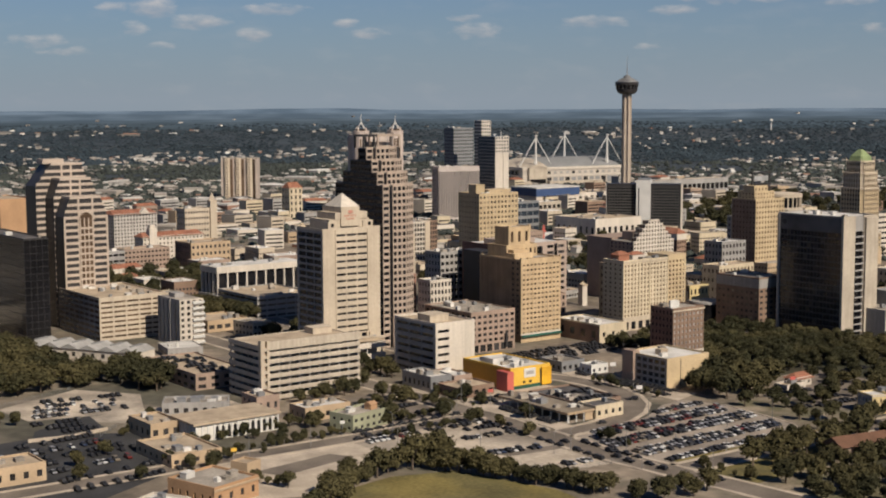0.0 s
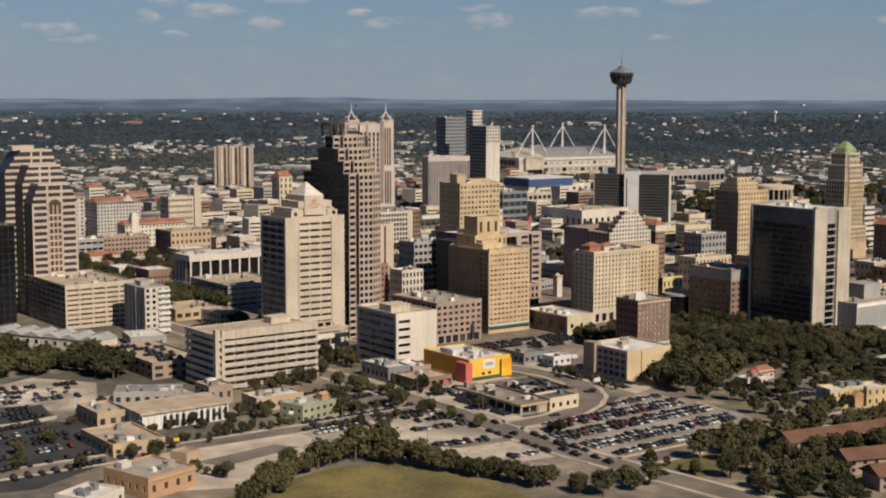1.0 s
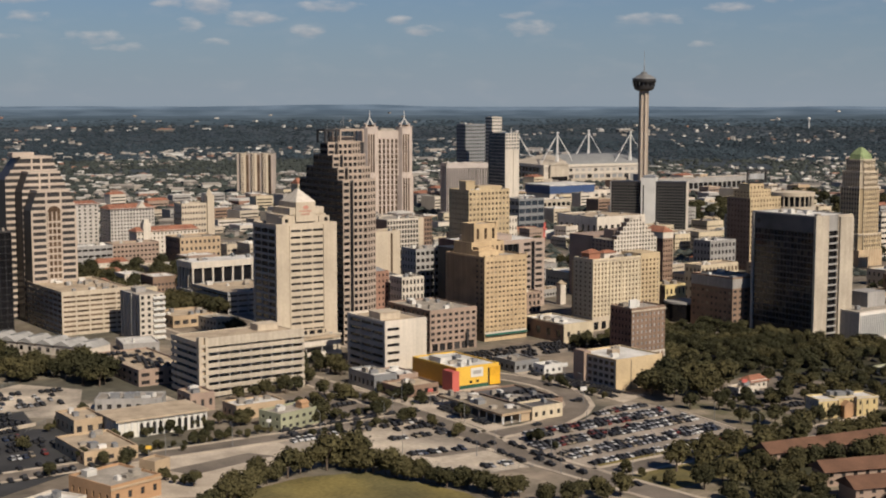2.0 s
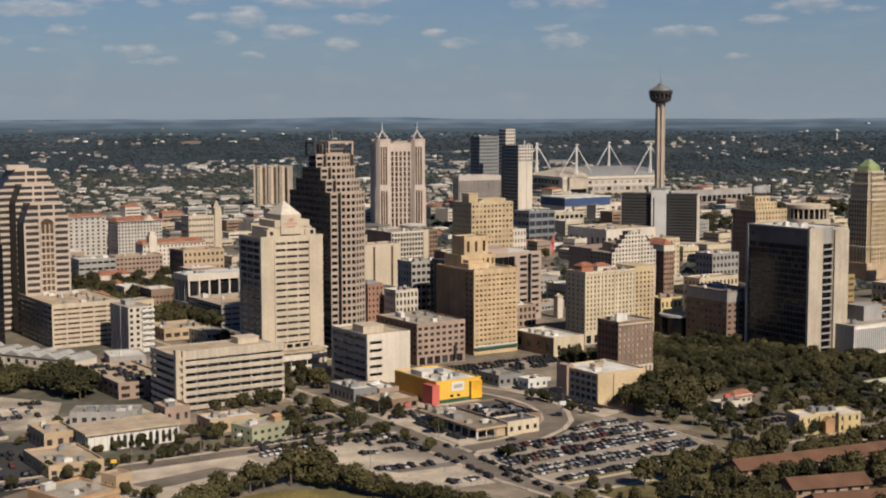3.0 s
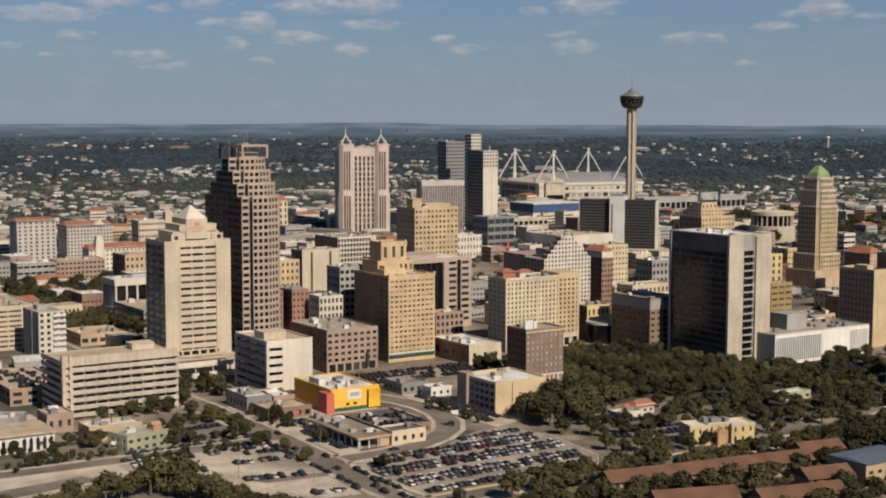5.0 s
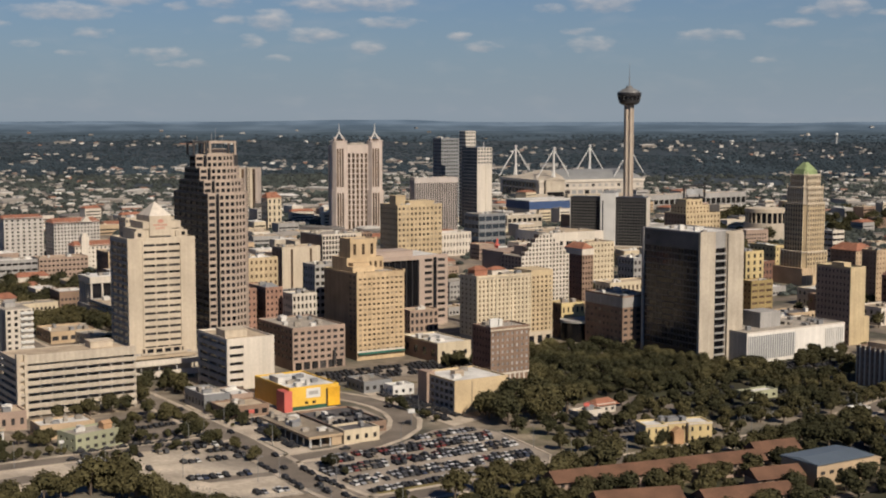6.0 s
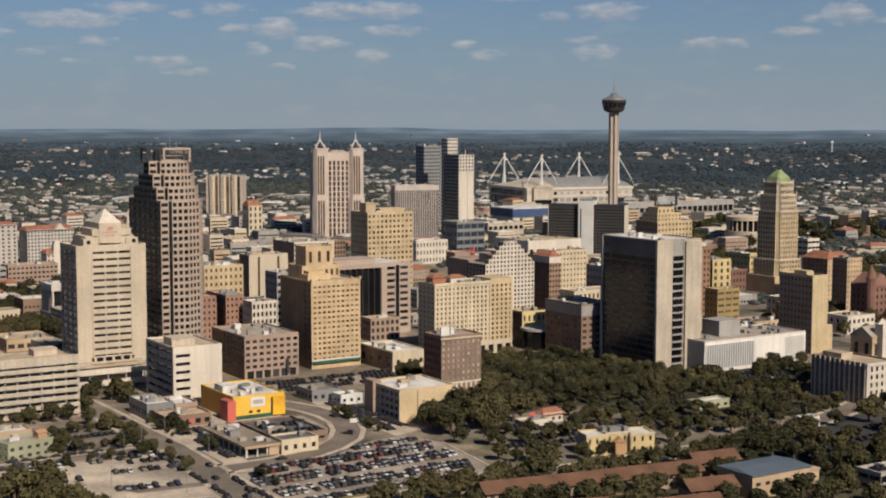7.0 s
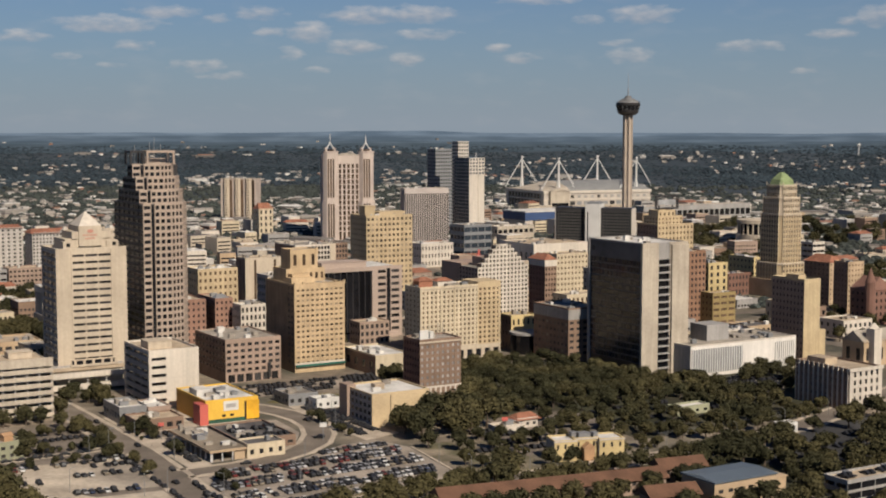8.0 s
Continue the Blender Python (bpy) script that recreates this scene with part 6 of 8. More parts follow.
    part("turret", Shape().cone(0, 0, 0, 30, 3.5, 3.5, 10).cone(0, 0, 30, 40, 3.8, 0.2, 10), REDBRICK, th)
    B("rust_row", 979, 772, 25, 14, 17, REDBRICK, ROOFGRAVEL, GLASS, (7, 3, 0.5, 0.5), (4, 3, 0.4, 0.4), "dull red brick row of shops", units=3)
    B("tan_office", 1027, 797, 14, 28, 26, YSTUCCO, ROOFWHITE, GLASS, (4, 5, 0.5, 0.45), (6, 5, 0.4, 0.4), "yellow-tan office with a white roof", units=3)
    B("white_banded_office", 1076, 776, 14, 24, 38, WHITECON, ROOFWHITE, GLASS, (3, 8, 0.94, 0.4), (4, 8, 0.9, 0.4), "white office block banded with dark windows", units=2)
    th = B("church_hall", 815, 480, 36, 16, 14, TANST, ROOFDARK, GLASS, (6, 1, 0.3, 0.5), (2, 1, 0.4, 0.5), "sandy church hall with a pitched roof", units=0)
    tiled(th, -0.5, -0.5, 36.5, 16.5, 14.2, 20, ROOFGRAVEL, "x", 0)
    for x in (4, 26):
        part("bell_tower", Shape().box(x, -4, 0, x + 6, 2, 22).cone(x + 3, -1, 22, 25, 4, 0.5, 4), WHITECON, th)
    B("convention_hall", 970, 1034, 64, 60, 22, WHITECON, ROOFTAN, GLASS, (8, 1, 0.5, 0.3), (7, 1, 0.4, 0.3), "broad pale convention hall with flat roofs", units=10)
    B("convention_wing", 1078, 1263, 50, 22, 21, CONCRETE, ROOFWHITE, GLASS, (7, 2, 0.7, 0.4), (3, 2, 0.6, 0.4), "pale convention wing with a colonnade", units=4)
    th = thing("blue_roof_hall", 1217, 1411, 0, 0, "long hall with a cobalt blue fascia under a white roof", "hall")
    part("hall_body", Shape().box(0, 0, 0, 75, 50, 15), WHITECON, th)
    part("blue_fascia", Shape().box(-1, -1, 15, 76, 51, 25), COBALT, th, "cobalt blue metal fascia")
    part("roof", Shape().box(-1.6, -1.6, 25, 76.6, 51.6, 26.6), ROOFWHITE, th)
    B("exhibition_hall", 1323, 1459, 88, 40, 12, WHITECON, ROOFTAN, GLASS, (8, 1, 0.5, 0.3), (4, 1, 0.4, 0.3), "wide low white exhibition hall", units=8)
    B("station_shed", 1457, 1470, 200, 24, 22, GREYCON, ROOFTAN, GLASS, (20, 1, 0.8, 0.4), (2, 1, 0.6, 0.4), "very long grey shed with a flat roof", units=6)
    B("parking_block", 607, 698, 21, 14, 13.5, ROSEBRICK, ROOFTAN, GLASS, (6, 3, 0.6, 0.6), (4, 3, 0.5, 0.5), "small rose concrete block with square openings", units=3)
    B("cream_corner_hall", 564, 597, 22, 38, 10.5, CREAM, ROOFWHITE, GLASS, (3, 1, 0.3, 0.25), (4, 1, 0.4, 0.4, {"wall": BROWNBRICK}), "low cream corner hall with murals", units=5)
    B("banded_slab", 384, 1084, 25, 52, 66, ORANGEST, ROOFTAN, BRONZEGL, (1, 1, 0.1, 0.1), (4, 1, 0.9, 0.3, {"mb": 40}), "orange and cream slab building", units=2)
    th = B("orange_church", 875, 1470, 18, 18, 37, CREAM, TILE, GLASS, (3, 5, 0.4, 0.6), (3, 5, 0.4, 0.5), "yellow stucco tower house with red tiles", units=0)
    tiled(th, -0.6, -0.6, 18.6, 18.6, 37.2, 44, TILE)
    B("low_grey_office", 815, 728, 27, 18, 33, GREYCON, ROOFWHITE, GLASS, (7, 6, 0.6, 0.5), (5, 6, 0.5, 0.5), "grey office block with a pale roof", units=4)
    B("tan_row", 741, 664, 36, 16, 26, CREAM, ROOFTAN, BRONZEGL, (10, 4, 0.5, 0.5), (4, 4, 0.4, 0.4), "cream brick commercial row with small windows", units=3)
    B("grey_slab", 943, 813, 14, 24, 40, GREYCON, ROOFGRAVEL, GLASS, (4, 8, 0.5, 0.5), (6, 8, 0.5, 0.5), "plain grey concrete slab", units=2)
    # dark panes fill the deck's slots in place of a shaded inside
    B("parking_deck", 453, 804, 44, 54, 14, GREYCON, ROOFTAN, GLASS, (6, 4, 0.9, 0.4), (7, 4, 0.95, 0.42, {"wall": CONCRETE}), "low grey parking deck with dark-paned slots", units=6)
    for name, x, y, wx, wy, h, wall, roof, label in (
            ("brick_store", 790, 566, 22, 18, 11, WARMBRICK, ROOFWHITE, "red brick store with a white roof"),
            ("cream_store", 746, 566, 30, 20, 12, CREAM, ROOFTAN, "cream stucco store with a tan roof"),
            ("grey_store", 770, 606, 30, 18, 13, GREYCON, ROOFGRAVEL, "grey concrete store with roof plant"),
            ("tan_store", 824, 584, 24, 20, 9, TANST, ROOFDARK, "tan store with a dark tar roof"),
            ("white_store", 884, 560, 26, 22, 11, WHITECON, ROOFTAN, "white stone store with a tan roof"),
            ("brown_store", 884, 604, 30, 20, 14, BROWNBRICK, ROOFGRAVEL, "brown brick store with a gravel roof"),
            ("pale_store", 916, 646, 24, 18, 12, LIMESTONE, ROOFWHITE, "pale stone store with a white roof")):
        B(name, x, y, wx, wy, h, wall, roof, GLASS, (6, 2, 0.5, 0.45), (4, 2, 0.4, 0.45), label, category="shop", units=3)
    B("tan_deck", 402, 776, 28, 30, 6.5, TANST, ROOFTAN, GLASS, (5, 1, 0.7, 0.4), (5, 1, 0.7, 0.4), "low tan building with a broad flat roof", units=6)


def low_houses():
    """The shops and houses in front of the towers."""
    B = block
    th = thing("white_arcade", 265, 525.6, 0, 0, "white two-storey hall with an arcade and broad tan roof", "shop")
    FOOT.append((260, 520, 312, 552))
    part("body", Shape().box(0.8, 0.5, 0, 40.4, 21.6, 7.2), surface("white_stucco", (0.554, 0.524, 0.462), stain=0.1), th)
    part("roof_slab", Shape().box(-0.6, -0.6, 7.2, 41.4, 22.4, 8.2), ROOFTAN, th)
    for i in range(15):
        part("arcade_pillar", Shape().box(0.7 + i * 2.82, 0.1, 0, 1.3 + i * 2.82, 0.7, 7.2), STEELWHITE, th)
        if i < 14 and i not in (0, 1, 2, 7, 8):
            part("dark_bay", Shape().prism([(1.7 + i * 2.85, 0.5), (3.2 + i * 2.85, 0.5), (3.2 + i * 2.85, 5.0), (2.45 + i * 2.85, 6.2), (1.7 + i * 2.85, 5.0)], -0.52, -0.36), GLASS, th, m=pose(0, 0, 0, 90, 0, 0))
    for i in range(7):
        part("arcade_pillar", Shape().box(0.3, 2.5 + i * 2.9, 0, 0.9, 3.1 + i * 2.9, 7.2), STEELWHITE, th)
    B("tan_flat_shop", 239, 494, 22, 32, 4.4, TANST, ROOFTAN, GLASS, (5, 1, 0.5, 0.4), (6, 1, 0.4, 0.4), "low tan flat-roofed shop", category="shop", units=6)
    B("tan_flat_shop", 252, 540, 14, 22, 6.5, TANST, ROOFTAN, GLASS, (3, 1, 0.5, 0.4), (4, 1, 0.4, 0.4), "tan stucco annexe behind a shop", category="shop", units=3)
    th = B("orange_shop", 226, 434, 22, 24, 7.0, ORANGEST, ROOFGRAVEL, GLASS, (4, 1, 0.3, 0.35), (6, 1, 0.3, 0.3), "orange stucco shop with tan roof", rot=16, category="shop", units=4)
    part("pale_band", Shape().box(-0.3, -0.4, 6.2, 22.3, -0.05, 7.0), TANST, th)
    B("tan_cube", 252.5, 458, 8, 8, 6.6, TANST, ROOFTAN, GLASS, (2, 1, 0.3, 0.3), (2, 1, 0.3, 0.3), "small tan stucco cube house", rot=22, category="shop", units=0)
    th = B("green_shop", 328, 500.5, 23, 14, 6.6, GREENST, ROOFGRAVEL, GLASS, (6, 2, 0.5, 0.45), (3, 2, 0.4, 0.4), "sage green corner shop with arched bays", rot=14, category="shop", units=3)
    part("roof_house", Shape().box(16, 4, 6.7, 20, 8, 9.0).gable(15.7, 3.7, 20.3, 8.3, 9.0, 10.2), ORANGEST, th)
    B("tan_shop", 322, 530, 24, 14, 5.5, TANST, ROOFWHITE, GLASS, (5, 1, 0.5, 0.4), (3, 1, 0.4, 0.4), "small tan shop with a white roof", category="shop", units=4)
    B("red_shop", 312, 556, 12, 14, 7.5, ROSEBRICK, ROOFTAN, GLASS, (3, 1, 0.4, 0.4), (3, 2, 0.4, 0.4), "faded red brick shop with a tan roof", category="shop", units=2)
    th = B("grey_shop", 404, 547, 13, 24, 7.0, TRIMGREY, ROOFWHITE, GLASS, (3, 1, 0.5, 0.4), (6, 1, 0.5, 0.4), "grey shop with a pale roof", category="shop", units=4)
    B("brick_shop", 417, 545, 11, 20, 6.2, ROSEBRICK, ROOFWHITE, GLASS, (3, 1, 0.5, 0.4), (4, 1, 0.4, 0.4), "red brick shop with white parapet", category="shop", units=3)
    B("brick_shop", 405, 526, 22, 17, 4.6, BROWNBRICK, ROOFTAN, GLASS, (5, 1, 0.6, 0.5), (4, 1, 0.5, 0.4), "low brown brick shop with a tan roof", category="shop", units=3)
    th = thing("canopy_garage", 412, 456, 0, 0, "old drive-in garage with a long flat canopy", "garage")
    FOOT.append((408, 452, 470, 512))
    part("canopy", Shape().box(0, 0, 4.0, 16, 48, 4.8), surface("brown_gravel_roof", (0.21, 0.172, 0.128), stain=0.3), th)
    part("canopy_edge", Shape().box(-0.15, -0.15, 3.9, 0.1, 48.1, 4.95).box(0.1, -0.15, 3.9, 16.1, 0.1, 4.95), TANST, th)
    roof_units(th, 2, 3, 14, 46, 4.8, 12, 77)
    part("back_wall", Shape().box(11, 0.6, 0, 15.6, 47.5, 4.0), TANST, th)
    for i in range(9):
        part("canopy_post", Shape().box(0.5, 0.6 + i * 5.7, 0, 0.9, 1.0 + i * 5.7, 4.0), STEELWHITE, th)
    for i in range(3):
        part("canopy_post", Shape().box(1 + i * 4.5, 0.5, 0, 1.4 + i * 4.5, 0.9, 4.0), STEELWHITE, th)
    B("pale_shop", 428, 455, 17, 12, 5.2, CREAM, ROOFDARK, GLASS, (4, 1, 0.4, 0.4), (2, 1, 0.4, 0.4), "pale yellow shop beside the garage", category="shop", units=1)
    B("dark_deck", 430, 468, 26, 36, 4.0, BROWNBRICK, ROOFDARK, GLASS, (5, 1, 0.5, 0.3), (7, 1, 0.5, 0.3), "dark flat roof deck with parked cars", category="garage", units=7)
    B("white_kiosk", 497, 532, 12, 9, 4.2, STEELWHITE, ROOFWHITE, GLASS, (3, 1, 0.4, 0.4), (2, 1, 0.4, 0.4), "small white painted kiosk in a car lot", category="shop", units=1)
    B("grey_workshop", 488, 545, 16, 18, 5.0, TRIMGREY, ROOFGRAVEL, GLASS, (4, 1, 0.5, 0.4), (4, 1, 0.5, 0.4), "grey workshop with a flat roof", category="shop", units=3)
    th = B("taco_hut", 556, 446, 11, 8, 3.6, WHITECON, TILE, GLASS, (3, 1, 0.5, 0.4), (2, 1, 0.4, 0.4), "little white hut with a red tiled roof", category="restaurant", units=0)
    tiled(th, -0.8, -0.8, 12.8, 8.8, 3.7, 6.4, TILE)
    B("flat_kiosk", 541, 440, 14, 8, 2.8, WHITECON, ROOFTAN, GLASS, (3, 1, 0.4, 0.4), (2, 1, 0.4, 0.4), "low white flat-roofed kiosk beside a restaurant", category="restaurant", units=2)
    B("white_shed", 650, 375, 9, 6, 4.0, STEELWHITE, ROOFWHITE, GLASS, (2, 1, 0.4, 0.4), (2, 1, 0.4, 0.4), "small white painted shed beside a road", category="shed", units=0)
    B("pale_roof_shed", 636, 430, 20, 8, 3.4, GREENST, ROOFWHITE, GLASS, (4, 1, 0.4, 0.4), (2, 1, 0.4, 0.4), "pale green roofed shed among trees", category="shed", units=0)
    # the yellow school house in three blocks
    th = thing("yellow_house", 533, 385, 0, -17, "yellow stucco school house with white flat roofs", "school")
    FOOT.append((530, 372, 568, 400))
    for x, y, wx, wy, h in ((0, 0, 9.5, 11, 8.2), (9.5, 2.2, 10, 9, 8.5), (19.5, 0, 10.8, 11, 8.2)):
        shell(th, x, y, wx, wy, 0, h, YSTUCCO, ROOFWHITE, parapet=0.7)
        # grey west walls on the yellow house imitate shade by colour
        faces(th, x, y, wx, wy, 0, h, YSTUCCO, GLASS, (3, 2, 0.3, 0.5, {"single": True}), (4, 2, 0.3, 0.5, {"wall": GREYCON}), (3, 2, 0.3, 0.5), (3, 2, 0.3, 0.5))
        part("cornice", Shape().box(x - 0.25, y - 0.3, h - 0.1, x + wx + 0.25, y + 0.02, h + 0.5), WHITECON, th)
    part("porch", Shape().box(12.5, -1.0, 0, 17, 2.2, 5.6).gable(12.1, -1.4, 17.4, 2.2, 5.6, 7.6, 0, "y"), ORANGEST, th)
    roof_units(th, 8, 3, 20, 10, 8.6, 7, 41, TRIMGREY)
    # red-roofed garden flats
    for k, (x, y, wx, wy, rot) in enumerate(((453, 340.6, 38, 11, -10.5), (491.5, 333.6, 52, 11, -9), (449, 310.6, 31, 11, -18), (482, 292.6, 35, 11, -12), (518, 305, 20, 11, -12), (548, 335, 20, 10, -10), (440, 290, 30, 12, -18))):
        th = thing("garden_flats", x, y, 0, rot, "two-storey garden flats under brown shingle roofs", "house", "garden flats")
        FOOT.append((x - 3, y - 3, x + wx + 3, y + wy + 3))
        part("body", Shape().box(0.6, 0.6, 0, wx - 0.6, wy - 0.6, 5.6), ROSEBRICK, th)
        part("roof", Shape().gable(-0.6, -0.6, wx + 0.6, wy + 0.6, 5.6, 9.0, 0, "x", 0.0), BROWNSHINGLE, th)
        for i in range(int(wx / 5)):
            for z in (1.0, 3.7):
                part("window", pane_mesh(1.5, 1.4, GLASS), None, th, m=pose(2.8 + i * 5, 0.58, z + 0.7))
        part("porch", Shape().box(wx * 0.4, -1.6, 2.7, wx * 0.4 + 4, 0.6, 3.0).box(wx * 0.4, -1.6, 3.0, wx * 0.4 + 4, -1.5, 3.9).box(wx * 0.4, -1.6, 0, wx * 0.4 + 0.2, -1.4, 2.7).box(wx * 0.4 + 3.8, -1.6, 0, wx * 0.4 + 4, -1.4, 2.7), BARK, th)
    th = thing("school_hall", 543, 300, 0, 0, "tan school hall under a blue-grey metal roof", "school")
    FOOT.append((538, 296, 588, 322))
    part("body", Shape().box(0, 0, 0, 30, 18, 8.6), TANST, th)
    part("roof", Shape().box(-0.5, -0.5, 8.6, 30.5, 18.5, 9.1).prism([(-0.3, -0.3), (30.3, -0.3), (30.3, 18.3), (-0.3, 18.3)], 9.1, 9.9, 0, [(0.5, 8.8), (29.5, 8.8), (29.5, 9.2), (0.5, 9.2)]), BLUEROOF, th)
    for i in range(7):
        part("roof_seam", Shape().box(3.0 + i * 4, 0.2, 9.15, 3.12 + i * 4, 8.8, 9.3), TRIMGREY, th)
    for i in range(6):
        part("window", pane_mesh(2.2, 1.3, GLASS), None, th, m=pose(3 + i * 4.8, 0, 5.4))
    part("annexe", Shape().box(30, 3, 0, 38, 16, 6).box(29.8, 2.6, 6, 38.4, 16.4, 6.5), TANST, th)
    # broad black panes darken the garage front in place of shade
    B("roof_garage", 590, 281, 36, 12, 7, GREYCON, ROOFTAN, BLACKGL, (5, 2, 0.96, 0.72), (2, 2, 0.9, 0.5), "low garage with cars on the roof", category="garage", units=2)
    # garden centre with rows of little gables, deck and shops behind
    FOOT.append((284, 704, 340, 790))
    for k in range(6):
        th = thing("gabled_hall", 285 + 6.35 * k, 775 - 11.35 * k, 0, -60.8, "white hall with a pale gabled metal roof", "hall", "gabled halls")
        part("body", Shape().box(0, 0, 0, 12.4, 17, 5.6), WHITECON, th)
        part("roof", Shape().gable(-0.3, -0.8, 12.7, 17.5, 5.6, 8.4, 0, "y"), SHEETROOF, th)
        for x in (3.2, 9.2):
            part("window", pane_mesh(2.2, 2.4, GLASS), None, th, m=pose(x, 0, 2.6))
        part("vent_cap", Shape().box(5.6, 3, 8.1, 6.8, 14, 8.8), TRIMGREY, th)
    B("long_low_shop", 276, 579, 30, 15, 5.6, GREYCON, ROOFGRAVEL, GLASS, (7, 1, 0.5, 0.4), (3, 1, 0.4, 0.4), "long low grey shop row", rot=-30, category="shop", units=8)
    B("brick_deck", 315, 622, 29, 58, 7.5, ROSEBRICK, ROOFTAN, GLASS, (4, 2, 0.6, 0.5), (8, 2, 0.6, 0.5), "brick parking deck with cars on top", category="garage", units=0)
    B("white_office_low", 203, 428, 17, 16, 4.8, WHITECON, ROOFWHITE, GLASS, (4, 1, 0.4, 0.4), (4, 1, 0.4, 0.4), "low white office with a bright roof", rot=28, category="shop", units=5)
    B("white_hut", 351, 370, 5, 4, 3.0, STEELWHITE, ROOFWHITE, GLASS, (1, 1, 0.4, 0.4), (1, 1, 0.4, 0.4), "small white hut at the end of a hedge", category="shed", units=0)
    B("tan_house_row", 168, 508, 26, 18, 6.5, TANST, ROOFTAN, GLASS, (5, 1, 0.4, 0.4), (3, 1, 0.4, 0.4), "tan stucco flat-roofed house", category="shop", units=2)
    B("white_chapel", 205, 668, 9, 16, 8, WHITECON, ROOFWHITE, GLASS, (2, 1, 0.4, 0.5), (3, 1, 0.4, 0.5), "small white stucco chapel among trees", category="church", units=0)


def landmarks():
    th = thing("red_sculpture", 923, 1060, 0, 0, "tall thin red steel sculpture of leaning plates", "sculpture")
    part("plate", Shape().prism([(-1.6, -0.4), (1.6, -0.4), (1.0, 0.4), (-1.0, 0.4)], 0, 18, 0, [(0.4, -0.3), (2.2, -0.3), (2.2, 0.3), (0.4, 0.3)]), REDPAINT, th)
    part("plate", Shape().prism([(-3.2, -0.4), (-1.4, -0.4), (-1.4, 0.4), (-3.2, 0.4)], 0, 14, 0, [(-0.6, -0.3), (0.6, -0.3), (0.6, 0.3), (-0.6, 0.3)]), REDPAINT, th)
    part("ring", Shape().cone(0.6, 0, 11, 12.4, 3.0, 3.0, 12), REDPAINT, th)
    th = thing("white_tower", 660, 716, 0, 0, "small white stucco stair tower with a cap", "tower")
    part("shaft", Shape().box(0, 0, 0, 4.5, 4.5, 14), WHITECON, th)
    part("cap", Shape().box(-0.4, -0.4, 14, 4.9, 4.9, 15).cone(2.25, 2.25, 15, 17, 2.6, 0.3, 4), ROOFTAN, th)


mid_town()
low_houses()
landmarks()


def clear(x, y, pad=0.0):
    return not any(a - pad < x < c + pad and b - pad < y < d + pad for a, b, c, d in FOOT)


def road_gap(x, y):
    best = 1e9
    for _, line, width in ROADS:
        for (ax, ay), (bx, by) in zip(line, line[1:]):
            dx, dy = bx - ax, by - ay
            t = max(0.0, min(1.0, ((x - ax) * dx + (y - ay) * dy) / (dx * dx + dy * dy)))
            best = min(best, math.hypot(x - ax - t * dx, y - ay - t * dy) - width / 2)
    return best


def bearing(x, y):
    return math.degrees(math.atan2(y + 40, x - 100))


MORE_TOWN = []


